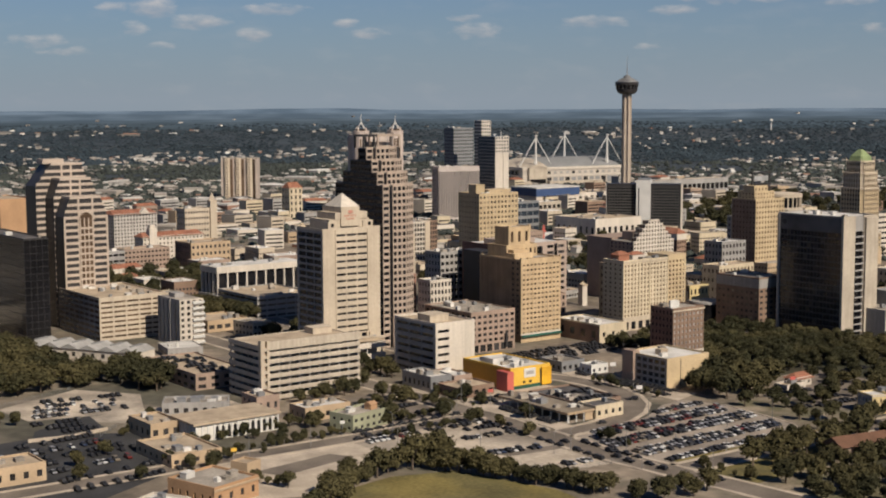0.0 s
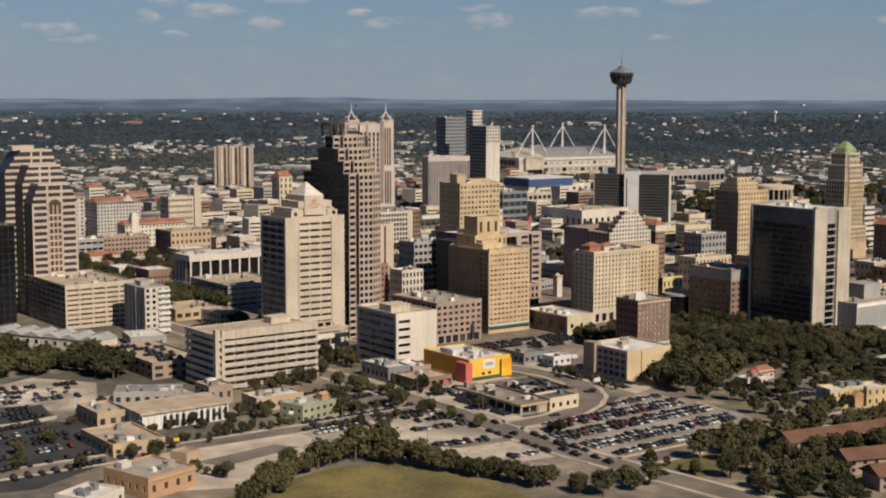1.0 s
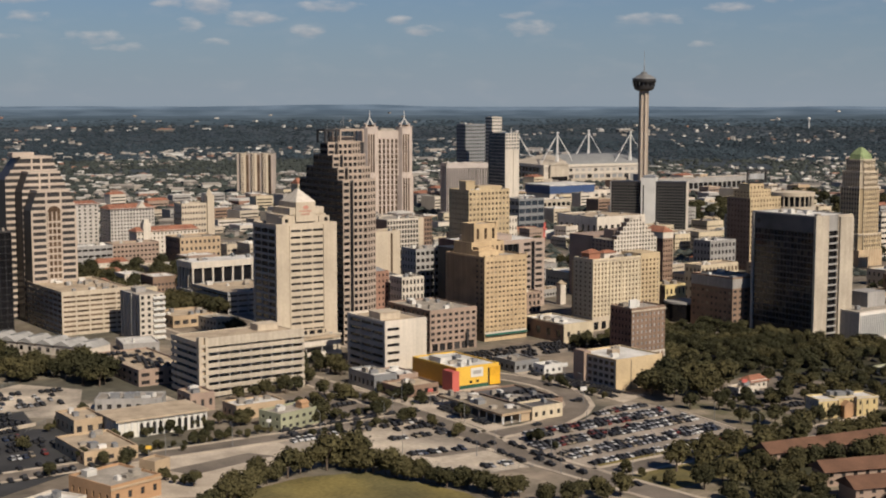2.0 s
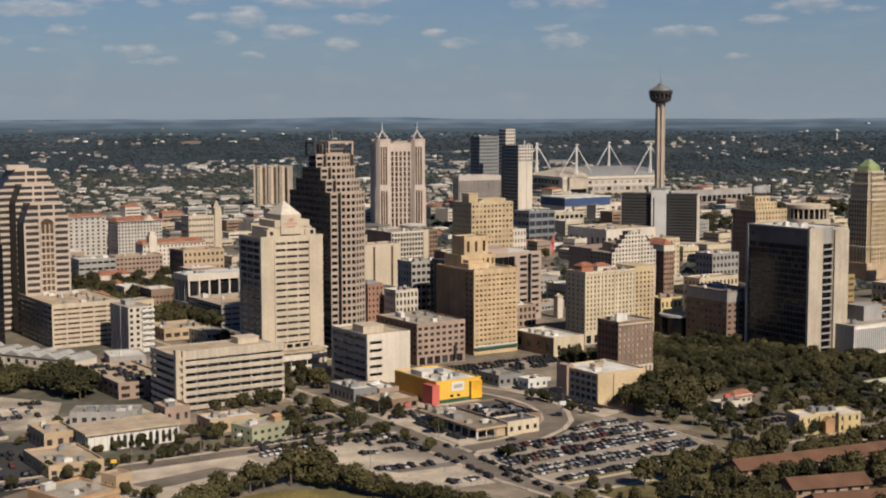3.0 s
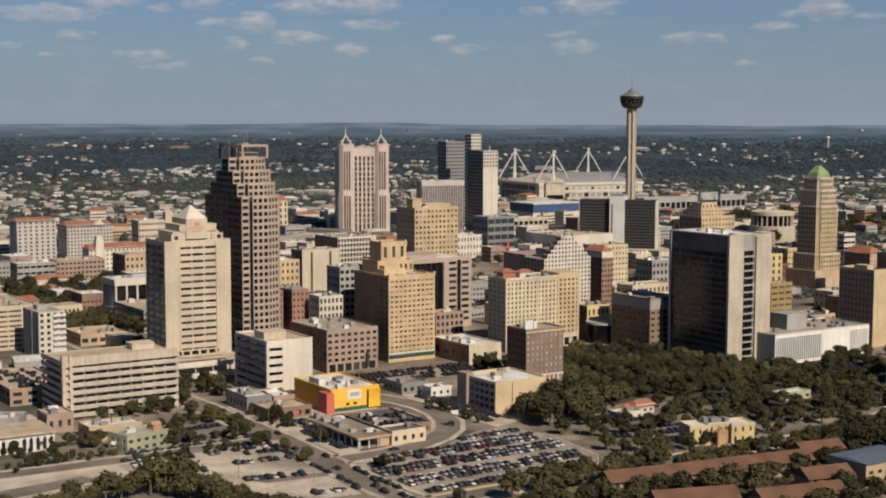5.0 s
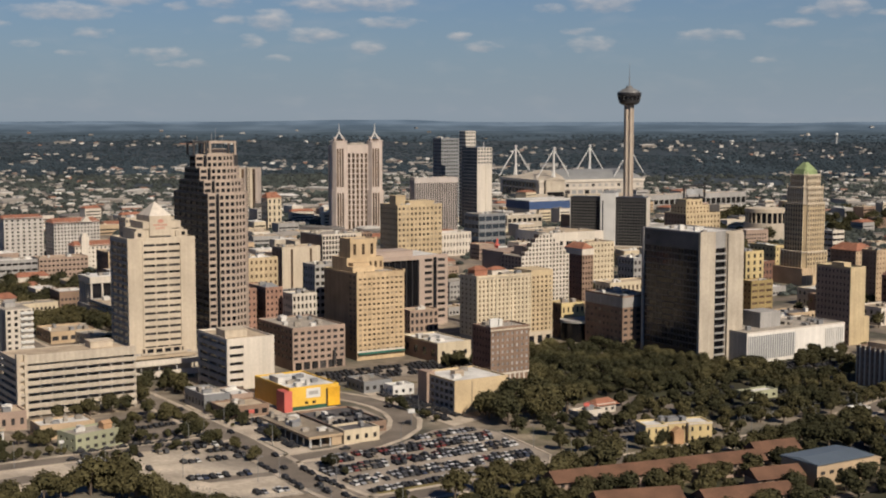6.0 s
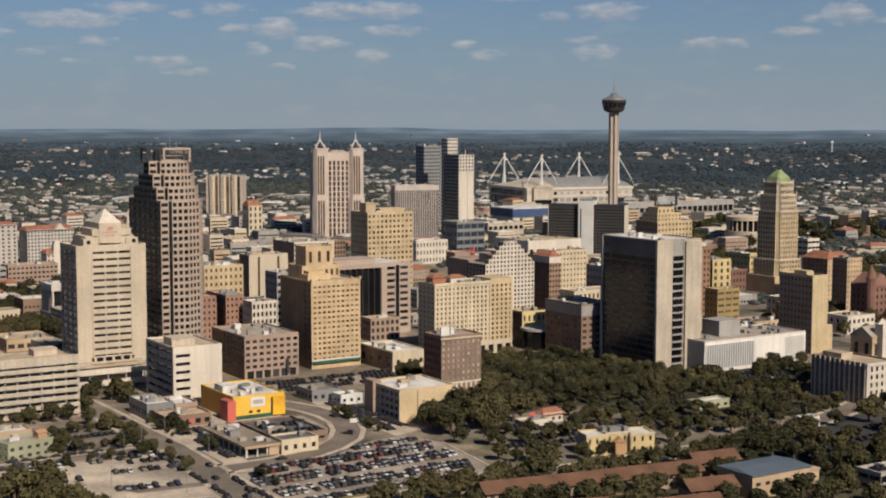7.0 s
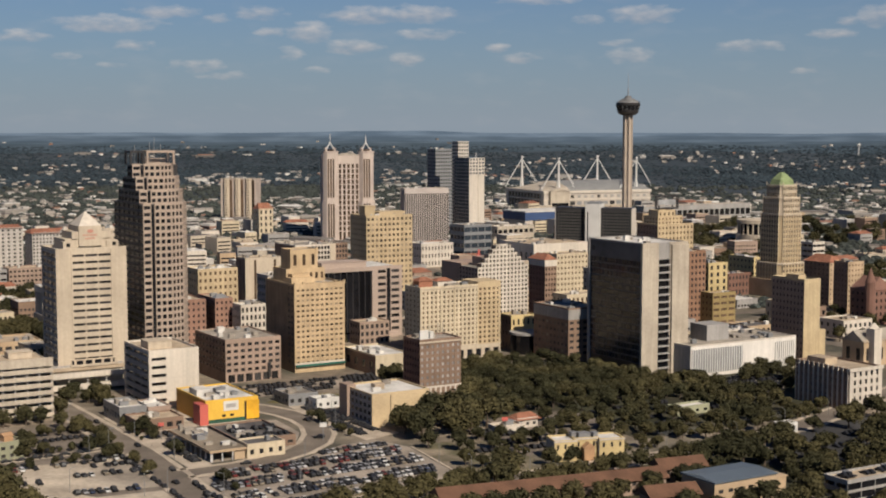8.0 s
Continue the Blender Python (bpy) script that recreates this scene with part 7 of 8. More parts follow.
def fill_blocks():
    """Ordinary low buildings on the blocks that are left, each a thing with walls, roof and window rows."""
    rng = random.Random(7)
    count = 0
    walls = (LIMESTONE, CONCRETE, WHITECON, TANST, CREAM, ROSEBRICK, GREYCON, BROWNBRICK, WHITECON, GREYCON)
    roofs = (ROOFWHITE, ROOFTAN, ROOFGRAVEL, ROOFWHITE, ROOFDARK, ROOFGRAVEL, ROOFWHITE, ROOFTAN, TILE)
    y = 640.0
    while y < 1720:
        x = 120.0
        while x < 1720:
            px, py = x + rng.uniform(-7, 7), y + rng.uniform(-7, 7)
            x += 37 if y < 1150 else 46
            wx, wy = rng.uniform(14, 30), rng.uniform(12, 26)
            far = math.hypot(px - 100, py + 40)
            if not 24 < bearing(px, py) < 88 or far < 760:
                continue
            if not clear(px + wx / 2, py + wy / 2, 12) or road_gap(px + wx / 2, py + wy / 2) < 13 or rng.random() < 0.2:
                continue
            if (590 < px < 770 and py < 612) or (px < 335 and py < 800):
                continue
            if bearing(px, py) < 43 and far > 1200 and rng.random() < 0.6:
                continue
            h = rng.choice((5, 6, 7, 8, 9, 11, 13)) if far < 1150 else rng.choice((5, 6, 7, 9, 11, 14, 18))
            wall, roof = rng.choice(walls), rng.choice(roofs)
            if count >= 210:
                m = pose(px, py, 0, 0, 0, rng.choice((0, 0, -12, 8)))
                s = Shape().box(0, 0, 0, wx, wy, h)
                MORE_TOWN.append((s.mesh("block", wall), m))
                s = Shape().gable(-0.5, -0.5, wx + 0.5, wy + 0.5, h, h + 3, 0, "x", 3) if roof is TILE else Shape().box(0.4, 0.4, h, wx - 0.4, wy - 0.4, h + 0.3).box(wx * 0.3, wy * 0.3, h + 0.3, wx * 0.3 + 3, wy * 0.3 + 3, h + 2)
                MORE_TOWN.append((s.mesh("block", roof), m))
                s = Shape()
                for r in range(max(1, int(h / 4))):
                    s.box(1, -0.06, 1.2 + r * 3.9, wx - 1, 0.02, 2.7 + r * 3.9)
                MORE_TOWN.append((s.mesh("block", GLASS), m))
                FOOT.append((px - 1, py - 1, px + wx + 1, py + wy + 1))
                continue
            th = thing("town_building", px, py, 0, rng.choice((0, 0, 0, -12, 8)), "plain low commercial building with a flat roof", "building", "town buildings")
            FOOT.append((px - 1, py - 1, px + wx + 1, py + wy + 1))
            part("body", Shape().box(0, 0, 0, wx, wy, h), wall, th)
            if roof is TILE:
                part("roof", Shape().gable(-0.5, -0.5, wx + 0.5, wy + 0.5, h, h + 3, 0, "x", 3), TILE, th)
            else:
                p = Shape().box(0.4, 0.4, h, wx - 0.4, wy - 0.4, h + 0.3)
                for _ in range(rng.randint(1, 4)):
                    a, b = rng.uniform(1, wx - 4), rng.uniform(1, wy - 4)
                    p.box(a, b, h + 0.3, a + rng.uniform(1, 3), b + rng.uniform(1, 3), h + rng.uniform(1, 2.2))
                part("roof", p, roof, th)
            rows = max(1, int(h / 4))
            w = Shape()
            for r in range(rows):
                n = int(wx / 3)
                for i in range(n):
                    w.box(1 + i * (wx - 2) / n, -0.06, 1.2 + r * 3.9, 1 + (i + 0.55) * (wx - 2) / n, 0.02, 2.9 + r * 3.9)
                n = int(wy / 3.4)
                for i in range(n):
                    w.box(-0.06, 1 + i * (wy - 2) / n, 1.2 + r * 3.9, 0.02, 1 + (i + 0.5) * (wy - 2) / n, 2.9 + r * 3.9)
            tagged(part("glazing", w, GLASS, th), "", "", "", "stuff")
            if roof is not TILE:
                c = Shape().box(-0.1, -0.1, h, wx + 0.1, 0.4, h + 0.8).box(-0.1, wy - 0.4, h, wx + 0.1, wy + 0.1, h + 0.8)
                part("parapet", c.box(-0.1, 0.4, h, 0.4, wy - 0.4, h + 0.8).box(wx - 0.4, 0.4, h, wx + 0.1, wy - 0.4, h + 0.8), wall, th)
            count += 1
        y += 36 if y < 1150 else 46
    return count


fill_blocks()

# ---- trees ----


def leaf_mass(seed, r, h, flat=0.75, leaves=150, grow=0.82):
    """A crown: lobes of foliage with an uneven skin of leaf clumps, gaps and loose sprays."""
    rng = random.Random(seed)
    s = Shape()
    lobes = []
    for _ in range(7):
        a, d = rng.uniform(0, 6.283), rng.uniform(0.15, 0.62) * r
        lobes.append((d * math.cos(a), d * math.sin(a), h * rng.uniform(0.36, 0.78), r * rng.uniform(0.34, 0.56)))
    lobes.append((0, 0, h * 0.74, r * 0.55))
    for cx, cy, cz, cr in lobes:
        for _ in range(leaves):
            v = Vector((rng.gauss(0, 1), rng.gauss(0, 1), rng.gauss(0, 1) + 0.25)).normalized()
            k = cr * rng.uniform(0.7, 1.16)
            p = Vector((cx, cy, cz)) + Vector((v.x * k, v.y * k, v.z * k * flat))
            if p.z < h * 0.1:
                continue
            size = rng.uniform(0.32, 0.72) * grow
            n = (v + Vector((rng.uniform(-1, 1), rng.uniform(-1, 1), rng.uniform(-0.4, 1.0)))).normalized()
            u = n.orthogonal().normalized()
            w = n.cross(u)
            u, w = u * size, w * size * rng.uniform(0.5, 1.0)
            lift = n * size * 0.4
            s.face([p - u, p - w + lift, p + u]), s.face([p + u, p + w * 1.2 + lift, p - u])
    # the shaded inside of the crown
    for cx, cy, cz, cr in lobes:
        k = len(s.v)
        ring = []
        for j, (lat, m) in enumerate(((-0.7, 0.6), (0.0, 0.82), (0.7, 0.55))):
            for i in range(7):
                a = 6.283 * (i + 0.5 * j) / 7
                rr = cr * m * rng.uniform(0.85, 1.05)
                ring.append((cx + rr * math.cos(a), cy + rr * math.sin(a), cz + cr * lat * flat * 0.8))
        s.v += ring
        for j in range(2):
            for i in range(7):
                s.f.append((k + j * 7 + i, k + j * 7 + (i + 1) % 7, k + (j + 1) * 7 + (i + 1) % 7, k + (j + 1) * 7 + i))
                s.m.append(0)
        s.f.append(tuple(k + 14 + i for i in range(7)))
        s.m.append(0)
    return s


def trunk_shape(seed, r, h):
    rng = random.Random(seed)
    s = Shape().bar((0, 0, -0.1), (0.1, 0.05, h * 0.38), (r * 0.075, r * 0.05), 7)
    for _ in range(5):
        a = rng.uniform(0, 6.283)
        s.bar((0.1, 0.05, h * rng.uniform(0.24, 0.36)), (r * 0.5 * math.cos(a), r * 0.5 * math.sin(a), h * rng.uniform(0.55, 0.7)), (r * 0.04, r * 0.015), 5)
    return s


TREE_KINDS, LIGHT_TREES = [], []
for k, (r, h, flat) in enumerate(((5.2, 9.0, 0.7), (4.2, 8.5, 0.85), (6.2, 10.0, 0.62), (3.4, 7.5, 0.95), (5.6, 11.5, 0.9), (2.6, 5.4, 0.9))):
    TREE_KINDS.append((leaf_mass(50 + k, r, h, flat).mesh("crown", LEAF), trunk_shape(80 + k, r, h).mesh("trunk", BARK)))
    LIGHT_TREES.append((leaf_mass(60 + k, r, h, flat, 70, 1.1).mesh("crown", LEAF), TREE_KINDS[-1][1]))
TREE_RNG = random.Random(21)
TREES = 0
MORE_TREES = []


def tree(x, y, size=1.0, kind=None, z=0.0):
    global TREES
    k = TREE_RNG.randrange(len(TREE_KINDS)) if kind is None else kind
    TREES += 1
    if TREES > 296:
        MORE_TREES.append((k, pose(x, y, z, 0, 0, TREE_RNG.uniform(0, 360)) @ Matrix.Scale(size * TREE_RNG.uniform(0.85, 1.15), 4)))
        return
    ob = thing("tree", x, y, z, TREE_RNG.uniform(0, 360), "broad live oak with a dark green crown" if k in (0, 2, 4) else "small dense street tree with dark green leaves", "tree", "town trees")
    c = size * TREE_RNG.uniform(0.85, 1.15)
    ob.scale = (c, c, c * TREE_RNG.uniform(0.9, 1.1))
    part("crown", TREE_KINDS[k][0], None, ob)
    part("trunk", TREE_KINDS[k][1], None, ob)


def grove(x0, y0, x1, y1, n, size=1.0, kinds=(0, 1, 2, 4), gap=5.0, keep=None):
    """Trees strewn over a rectangle, keeping off houses and roads."""
    placed, tries = [], 0
    while len(placed) < n and tries < n * 30:
        tries += 1
        x, y = TREE_RNG.uniform(x0, x1), TREE_RNG.uniform(y0, y1)
        if not clear(x, y, 1.5) or road_gap(x, y) < 1.5 or any(math.hypot(x - a, y - b) < gap for a, b in placed) or (keep and not keep(x, y)):
            continue
        placed.append((x, y))
        tree(x, y, size, TREE_RNG.choice(kinds))


def tree_row(points, size=1.0, kinds=(0, 1, 4)):
    for x, y in points:
        tree(x + TREE_RNG.uniform(-1, 1), y + TREE_RNG.uniform(-1, 1), size, TREE_RNG.choice(kinds))


# the park before the bank tower, and the oaks in the lots around it
grove(560, 528, 686, 600, 150, 0.72, gap=3.9)
grove(548, 472, 604, 530, 42, 0.68, gap=4.6)
grove(600, 462, 690, 532, 110, 0.72, gap=4.2)
grove(690, 440, 760, 500, 26, 0.8, gap=5.5, keep=lambda x, y: not (698 < x < 742 and 456 < y < 486))
grove(575, 400, 700, 455, 62, 0.74, gap=5.0)
grove(722, 470, 800, 500, 8, 0.9, gap=7.0)
grove(600, 380, 720, 400, 9, 0.8, gap=7.0)
# beside the beige office and down to the car park
grove(506, 446, 546, 476, 14, 1.25, (0, 2, 4), 6.5)
grove(512, 412, 590, 446, 16, 0.8, (0, 1, 3), 7.0)
tree_row([(500, 432), (512, 424), (524, 418), (503, 392), (509, 388), (498, 398)], 0.85)
tree_row([(476, 362), (468, 358), (486, 360), (498, 364)], 1.15, (0, 2, 4))
tree_row([(528, 380), (540, 384), (552, 385), (566, 384), (580, 388)], 0.75)
grove(440, 280, 640, 366, 96, 0.9, (0, 1, 2, 4), 6.5)
grove(640, 300, 760, 390, 22, 0.9, (0, 1, 2, 4), 8.0)
# the hedge of trees behind the playing field and along the yards
HEDGE = [(349, 364), (341, 383), (334, 400), (328, 417), (319, 431)]
for i in range(36):
    t = i / 35 * 3.999
    (ax, ay), (bx, by) = HEDGE[int(t)], HEDGE[int(t) + 1]
    f = t - int(t)
    tree(ax + (bx - ax) * f + TREE_RNG.uniform(-2.5, 2.5), ay + (by - ay) * f + TREE_RNG.uniform(-2, 2), TREE_RNG.uniform(0.55, 0.95), TREE_RNG.choice((0, 1, 2, 4)))
tree_row([(420, 358), (428, 350), (436, 360), (446, 366), (455, 362), (412, 335), (424, 332), (440, 338), (452, 345), (462, 352)], 0.95, (0, 2, 4))
tree_row([(319, 438), (313, 435), (325, 434)], 1.15, (4, 0))
tree_row([(250, 404), (256, 409), (262, 414), (267, 417), (272, 421), (278, 426), (284, 430), (290, 432), (295, 434), (301, 437), (307, 438), (313, 438), (268, 425), (282, 435)], 0.95, (0, 1, 2, 4))
tree_row([(354, 353), (361, 350), (368, 352), (375, 350), (381, 346), (372, 343), (357, 345)], 0.85, (0, 1, 4))
grove(404, 285, 448, 338, 20, 0.85, (0, 1, 2, 4), 6.0)
# street trees
tree_row([(385, 470), (383, 482), (376, 500), (384, 508), (407, 512), (408, 524), (405, 475), (384, 450)], 0.8, (0, 1, 3))
tree_row([(352, 508), (356, 520), (318, 520), (324, 524), (383, 540), (380, 552)], 0.8, (0, 1, 4))
tree_row([(341, 566), (349, 566), (357, 568), (366, 568), (374, 570), (384, 580)], 0.85, (0, 1, 4))
tree_row([(398, 610), (402, 618), (406, 604), (412, 590), (410, 600), (416, 625)], 0.95, (0, 2, 4))
tree_row([(288, 516), (292, 508), (300, 512), (296, 500), (306, 506), (264, 494), (280, 494), (312, 498), (304, 520), (322, 500)], 0.55, (3, 5, 1))
grove(226, 634, 318, 775, 90, 1.2, (0, 1, 2, 4), 5.5, keep=lambda x, y: (x - 286) * 68 + (y - 777) * 38 < -520 and (y > 664 or x > 292))
grove(160, 600, 222, 640, 8, 0.8, (0, 1, 3), 8.0)
tree_row([(240, 500), (244, 490), (228, 530), (252, 484), (212, 520), (222, 486), (236, 470), (204, 500)], 0.75, (0, 1, 3))
grove(388, 800, 456, 862, 26, 1.15, (0, 2, 4), 7.0)
grove(428, 925, 530, 1062, 46, 1.2, (0, 2, 4), 8.0)
grove(575, 235, 700, 296, 30, 1.0, (0, 1, 2, 4), 7.0)
grove(600, 296, 770, 386, 36, 1.0, (0, 1, 2, 4), 7.0)
grove(540, 690, 600, 722, 8, 0.9, (0, 1), 7.0)
grove(470, 760, 700, 900, 14, 1.0, (0, 1, 4), 9.0)
grove(880, 950, 1020, 1040, 16, 1.2, (0, 2, 4), 9.0)
grove(740, 545, 1000, 660, 26, 0.9, (0, 1, 4), 8.0)
grove(1060, 700, 1240, 960, 46, 1.3, (0, 2, 4), 10.0)


grove(1180, 1040, 1420, 1250, 60, 1.5, (0, 2, 4), 9.0)
grove(1420, 1020, 1700, 1330, 60, 1.5, (0, 2, 4), 10.0)
grove(700, 300, 800, 400, 34, 1.0, (0, 1, 2, 4), 6.5)


grove(420, 690, 470, 760, 12, 0.9, (0, 1, 4), 7.0)
grove(590, 940, 720, 1010, 18, 1.1, (0, 2, 4), 8.0)
grove(760, 780, 880, 900, 16, 1.0, (0, 1, 4), 8.0)


# shrubs and hedges along streets and lots
for x0, y0, x1, y1, n in ((440, 383, 520, 381, 6), (404, 400, 404, 436, 3), (262, 500, 322, 502, 16), (262, 524, 318, 528, 14), (250, 470, 262, 440, 7), (246, 556, 258, 566, 5), (330, 484, 386, 484, 10),
                          (402, 510, 404, 545, 6), (484, 470, 486, 520, 9), (530, 398, 532, 446, 10), (532, 384, 590, 384, 12), (575, 398, 582, 420, 8), (600, 392, 700, 398, 18), (690, 400, 760, 430, 14), (700, 446, 790, 470, 16), (404, 372, 404, 340, 6), (346, 505, 388, 507, 9), (352, 537, 388, 540, 9), (388, 510, 388, 556, 8), (404, 566, 424, 568, 5), (262, 566, 272, 582, 4)):
    for i in range(n):
        t = (i + TREE_RNG.uniform(0.1, 0.9)) / n
        tree(x0 + (x1 - x0) * t, y0 + (y1 - y0) * t + TREE_RNG.uniform(-1, 1), TREE_RNG.uniform(0.35, 0.75), TREE_RNG.choice((5, 3, 1)))


def joined(name, pieces, label, category):
    """Many alike pieces, too far off to pick apart, as one mesh: (mesh, matrix) each."""
    verts, polys, slots, mats, n = [], [], [], [], 0
    for me, m in pieces:
        co = np.empty(len(me.vertices) * 3)
        me.vertices.foreach_get("co", co)
        co = co.reshape(-1, 3) @ np.array(m.to_3x3()).T + np.array(m.translation)
        verts.append(co)
        if me.materials[0] not in mats:
            mats.append(me.materials[0])
        slot = mats.index(me.materials[0])
        for poly in me.polygons:
            polys.append([v + n for v in poly.vertices])
            slots.append(slot)
        n += len(co)
    me = bpy.data.meshes.new(name)
    me.from_pydata(np.concatenate(verts).tolist(), [], polys)
    for mat in mats:
        me.materials.append(mat)
    me.polygons.foreach_set("material_index", slots)
    tagged(new(name, me), label, category, "", "stuff")


joined("far_town_blocks", MORE_TOWN, "low pale town buildings farther off", "buildings")
joined("city_trees", [(LIGHT_TREES[k][i], m) for k, m in MORE_TREES for i in (0, 1)], "dark green street trees farther into the town", "trees")


def far_woods():
    """Tree clumps out to the hills: too many to count."""
    rng = np.random.default_rng(5)
    hull = [(0.0, 0.0, 1.0)]
    for lat, rad, k0 in ((0.55, 0.75, 0.0), (0.0, 1.0, 0.5)):
        hull += [(rad * math.cos(6.283 * (i + k0) / 5), rad * math.sin(6.283 * (i + k0) / 5), lat) for i in range(5)]
    tri = [(0, 1 + i, 1 + (i + 1) % 5) for i in range(5)] + [q for i in range(5) for q in ((1 + i, 6 + i, 1 + (i + 1) % 5), (6 + i, 6 + (i + 1) % 5, 1 + (i + 1) % 5))]
    base = np.array(hull)
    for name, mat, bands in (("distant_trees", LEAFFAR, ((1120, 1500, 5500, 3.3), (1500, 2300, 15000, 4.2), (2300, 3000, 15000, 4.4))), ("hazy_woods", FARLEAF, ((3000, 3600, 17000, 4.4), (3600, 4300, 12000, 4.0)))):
      verts, faces_, n = [], [], 0
      for lo, hi, want, size in bands:
          a = np.radians(rng.uniform(22, 90, want * 2))
          r = np.sqrt(rng.uniform(lo * lo, hi * hi, want * 2))
          made = 0
          for ang, rad, s, q in zip(a, r, rng.uniform(0.6, 1.5, want * 2), rng.random(want * 2)):
              x, y = 100 + rad * math.cos(ang), -40 + rad * math.sin(ang)
              if noise.noise((x * 0.0035, y * 0.0035, 7.0)) + (0.45 if rad > 2000 else 0.18) + (0.3 if ang < 0.75 and rad > 1150 else 0.0) < q * 0.9 - 0.25:
                  continue
              if rad < 1800 and (not clear(x, y, 2.5) or road_gap(x, y) < 2.5):
                  continue
              c = size * s
              z = land_height(x, y)
              v = base * (c, c, c * (0.8 if rad < 3000 else 0.55)) * rng.uniform(0.75, 1.25, (11, 1)) + (x, y, z + c * 0.15)
              verts.append(v)
              faces_ += [(n + i, n + j, n + k) for i, j, k in tri]
              n += 11
              made += 1
              if made >= want:
                  break
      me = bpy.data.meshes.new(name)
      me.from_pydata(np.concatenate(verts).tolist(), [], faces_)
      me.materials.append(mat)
      tagged(new(name, me), "dense trees to the horizon, haze blue painted in", "woods", "", "stuff")


def far_town():
    """Houses, sheds and long white stores far out among the trees."""
    rng = random.Random(9)
    s = Shape()
    for lo, hi, want, big in ((1250, 1800, 520, 0.22), (1800, 2600, 1800, 0.07), (2600, 3400, 1400, 0.04), (3400, 4060, 520, 0.03), (4060, 4600, 60, 0.0)):
        for _ in range(want):
            a, r = radians(rng.uniform(22, 90)), math.sqrt(rng.uniform(lo * lo, hi * hi))
            x, y = 100 + r * math.cos(a), -40 + r * math.sin(a)
            if r < 1800 and (not clear(x, y, 8) or road_gap(x, y) < 8):
                continue
            if r > 2600 and noise.noise((x * 0.0015, y * 0.003, 2.0)) < -0.05:
                continue
            z, t = land_height(x, y), rng.uniform(0, 3.14)
            c, d = math.cos(t), math.sin(t)
            w, e, h = (rng.uniform(22, 52), rng.uniform(14, 26), rng.uniform(6, 10)) if rng.random() < big else (rng.uniform(7, 15), rng.uniform(6, 11), rng.uniform(4.0, 7))
            if r > 2600:
                h = h * 0.9
            poly = [(x + c * u - d * v, y + d * u + c * v) for u, v in ((-w / 2, -e / 2), (w / 2, -e / 2), (w / 2, e / 2), (-w / 2, e / 2))]
            k = 0.55 if rng.random() < 0.4 else 1.0
            s.prism(poly, z - 1, z + h * 0.75)
            mx, my = sum(p[0] for p in poly) / 4, sum(p[1] for p in poly) / 4
            s.prism([(mx + (p[0] - mx) * 1.04, my + (p[1] - my) * 1.04) for p in poly], z + h * 0.75, z + h, 0, [(mx + (p[0] - mx) * k, my + (p[1] - my) * k) for p in poly])
    tagged(new("distant_houses", s.mesh("distant_houses", FARROOF)), "small pale houses and stores among far trees", "houses", "", "stuff")


far_woods()
far_town()
th = thing("water_tower", 2917, 2807, land_height(2917, 2807), 0, "squat white water tank far out on the plain", "water tower")
part("tank", Shape().cone(0, 0, 5, 9, 5, 7.5, 12).cone(0, 0, 9, 11.5, 7.5, 3, 12), STEELWHITE, th)
part("stem", Shape().cone(0, 0, 0, 5, 4, 4, 8), STEELWHITE, th)
th = thing("water_tower", 3109, 2605, land_height(3109, 2605), 0, "slender white water tower far out on the plain", "water tower")
part("tank", Shape().cone(0, 0, 24, 28, 2.5, 5, 12).cone(0, 0, 28, 33, 5, 2, 12), STEELWHITE, th)
part("stem", Shape().cone(0, 0, 0, 24, 1.8, 1.6, 8), STEELWHITE, th)

# ---- vehicles ----


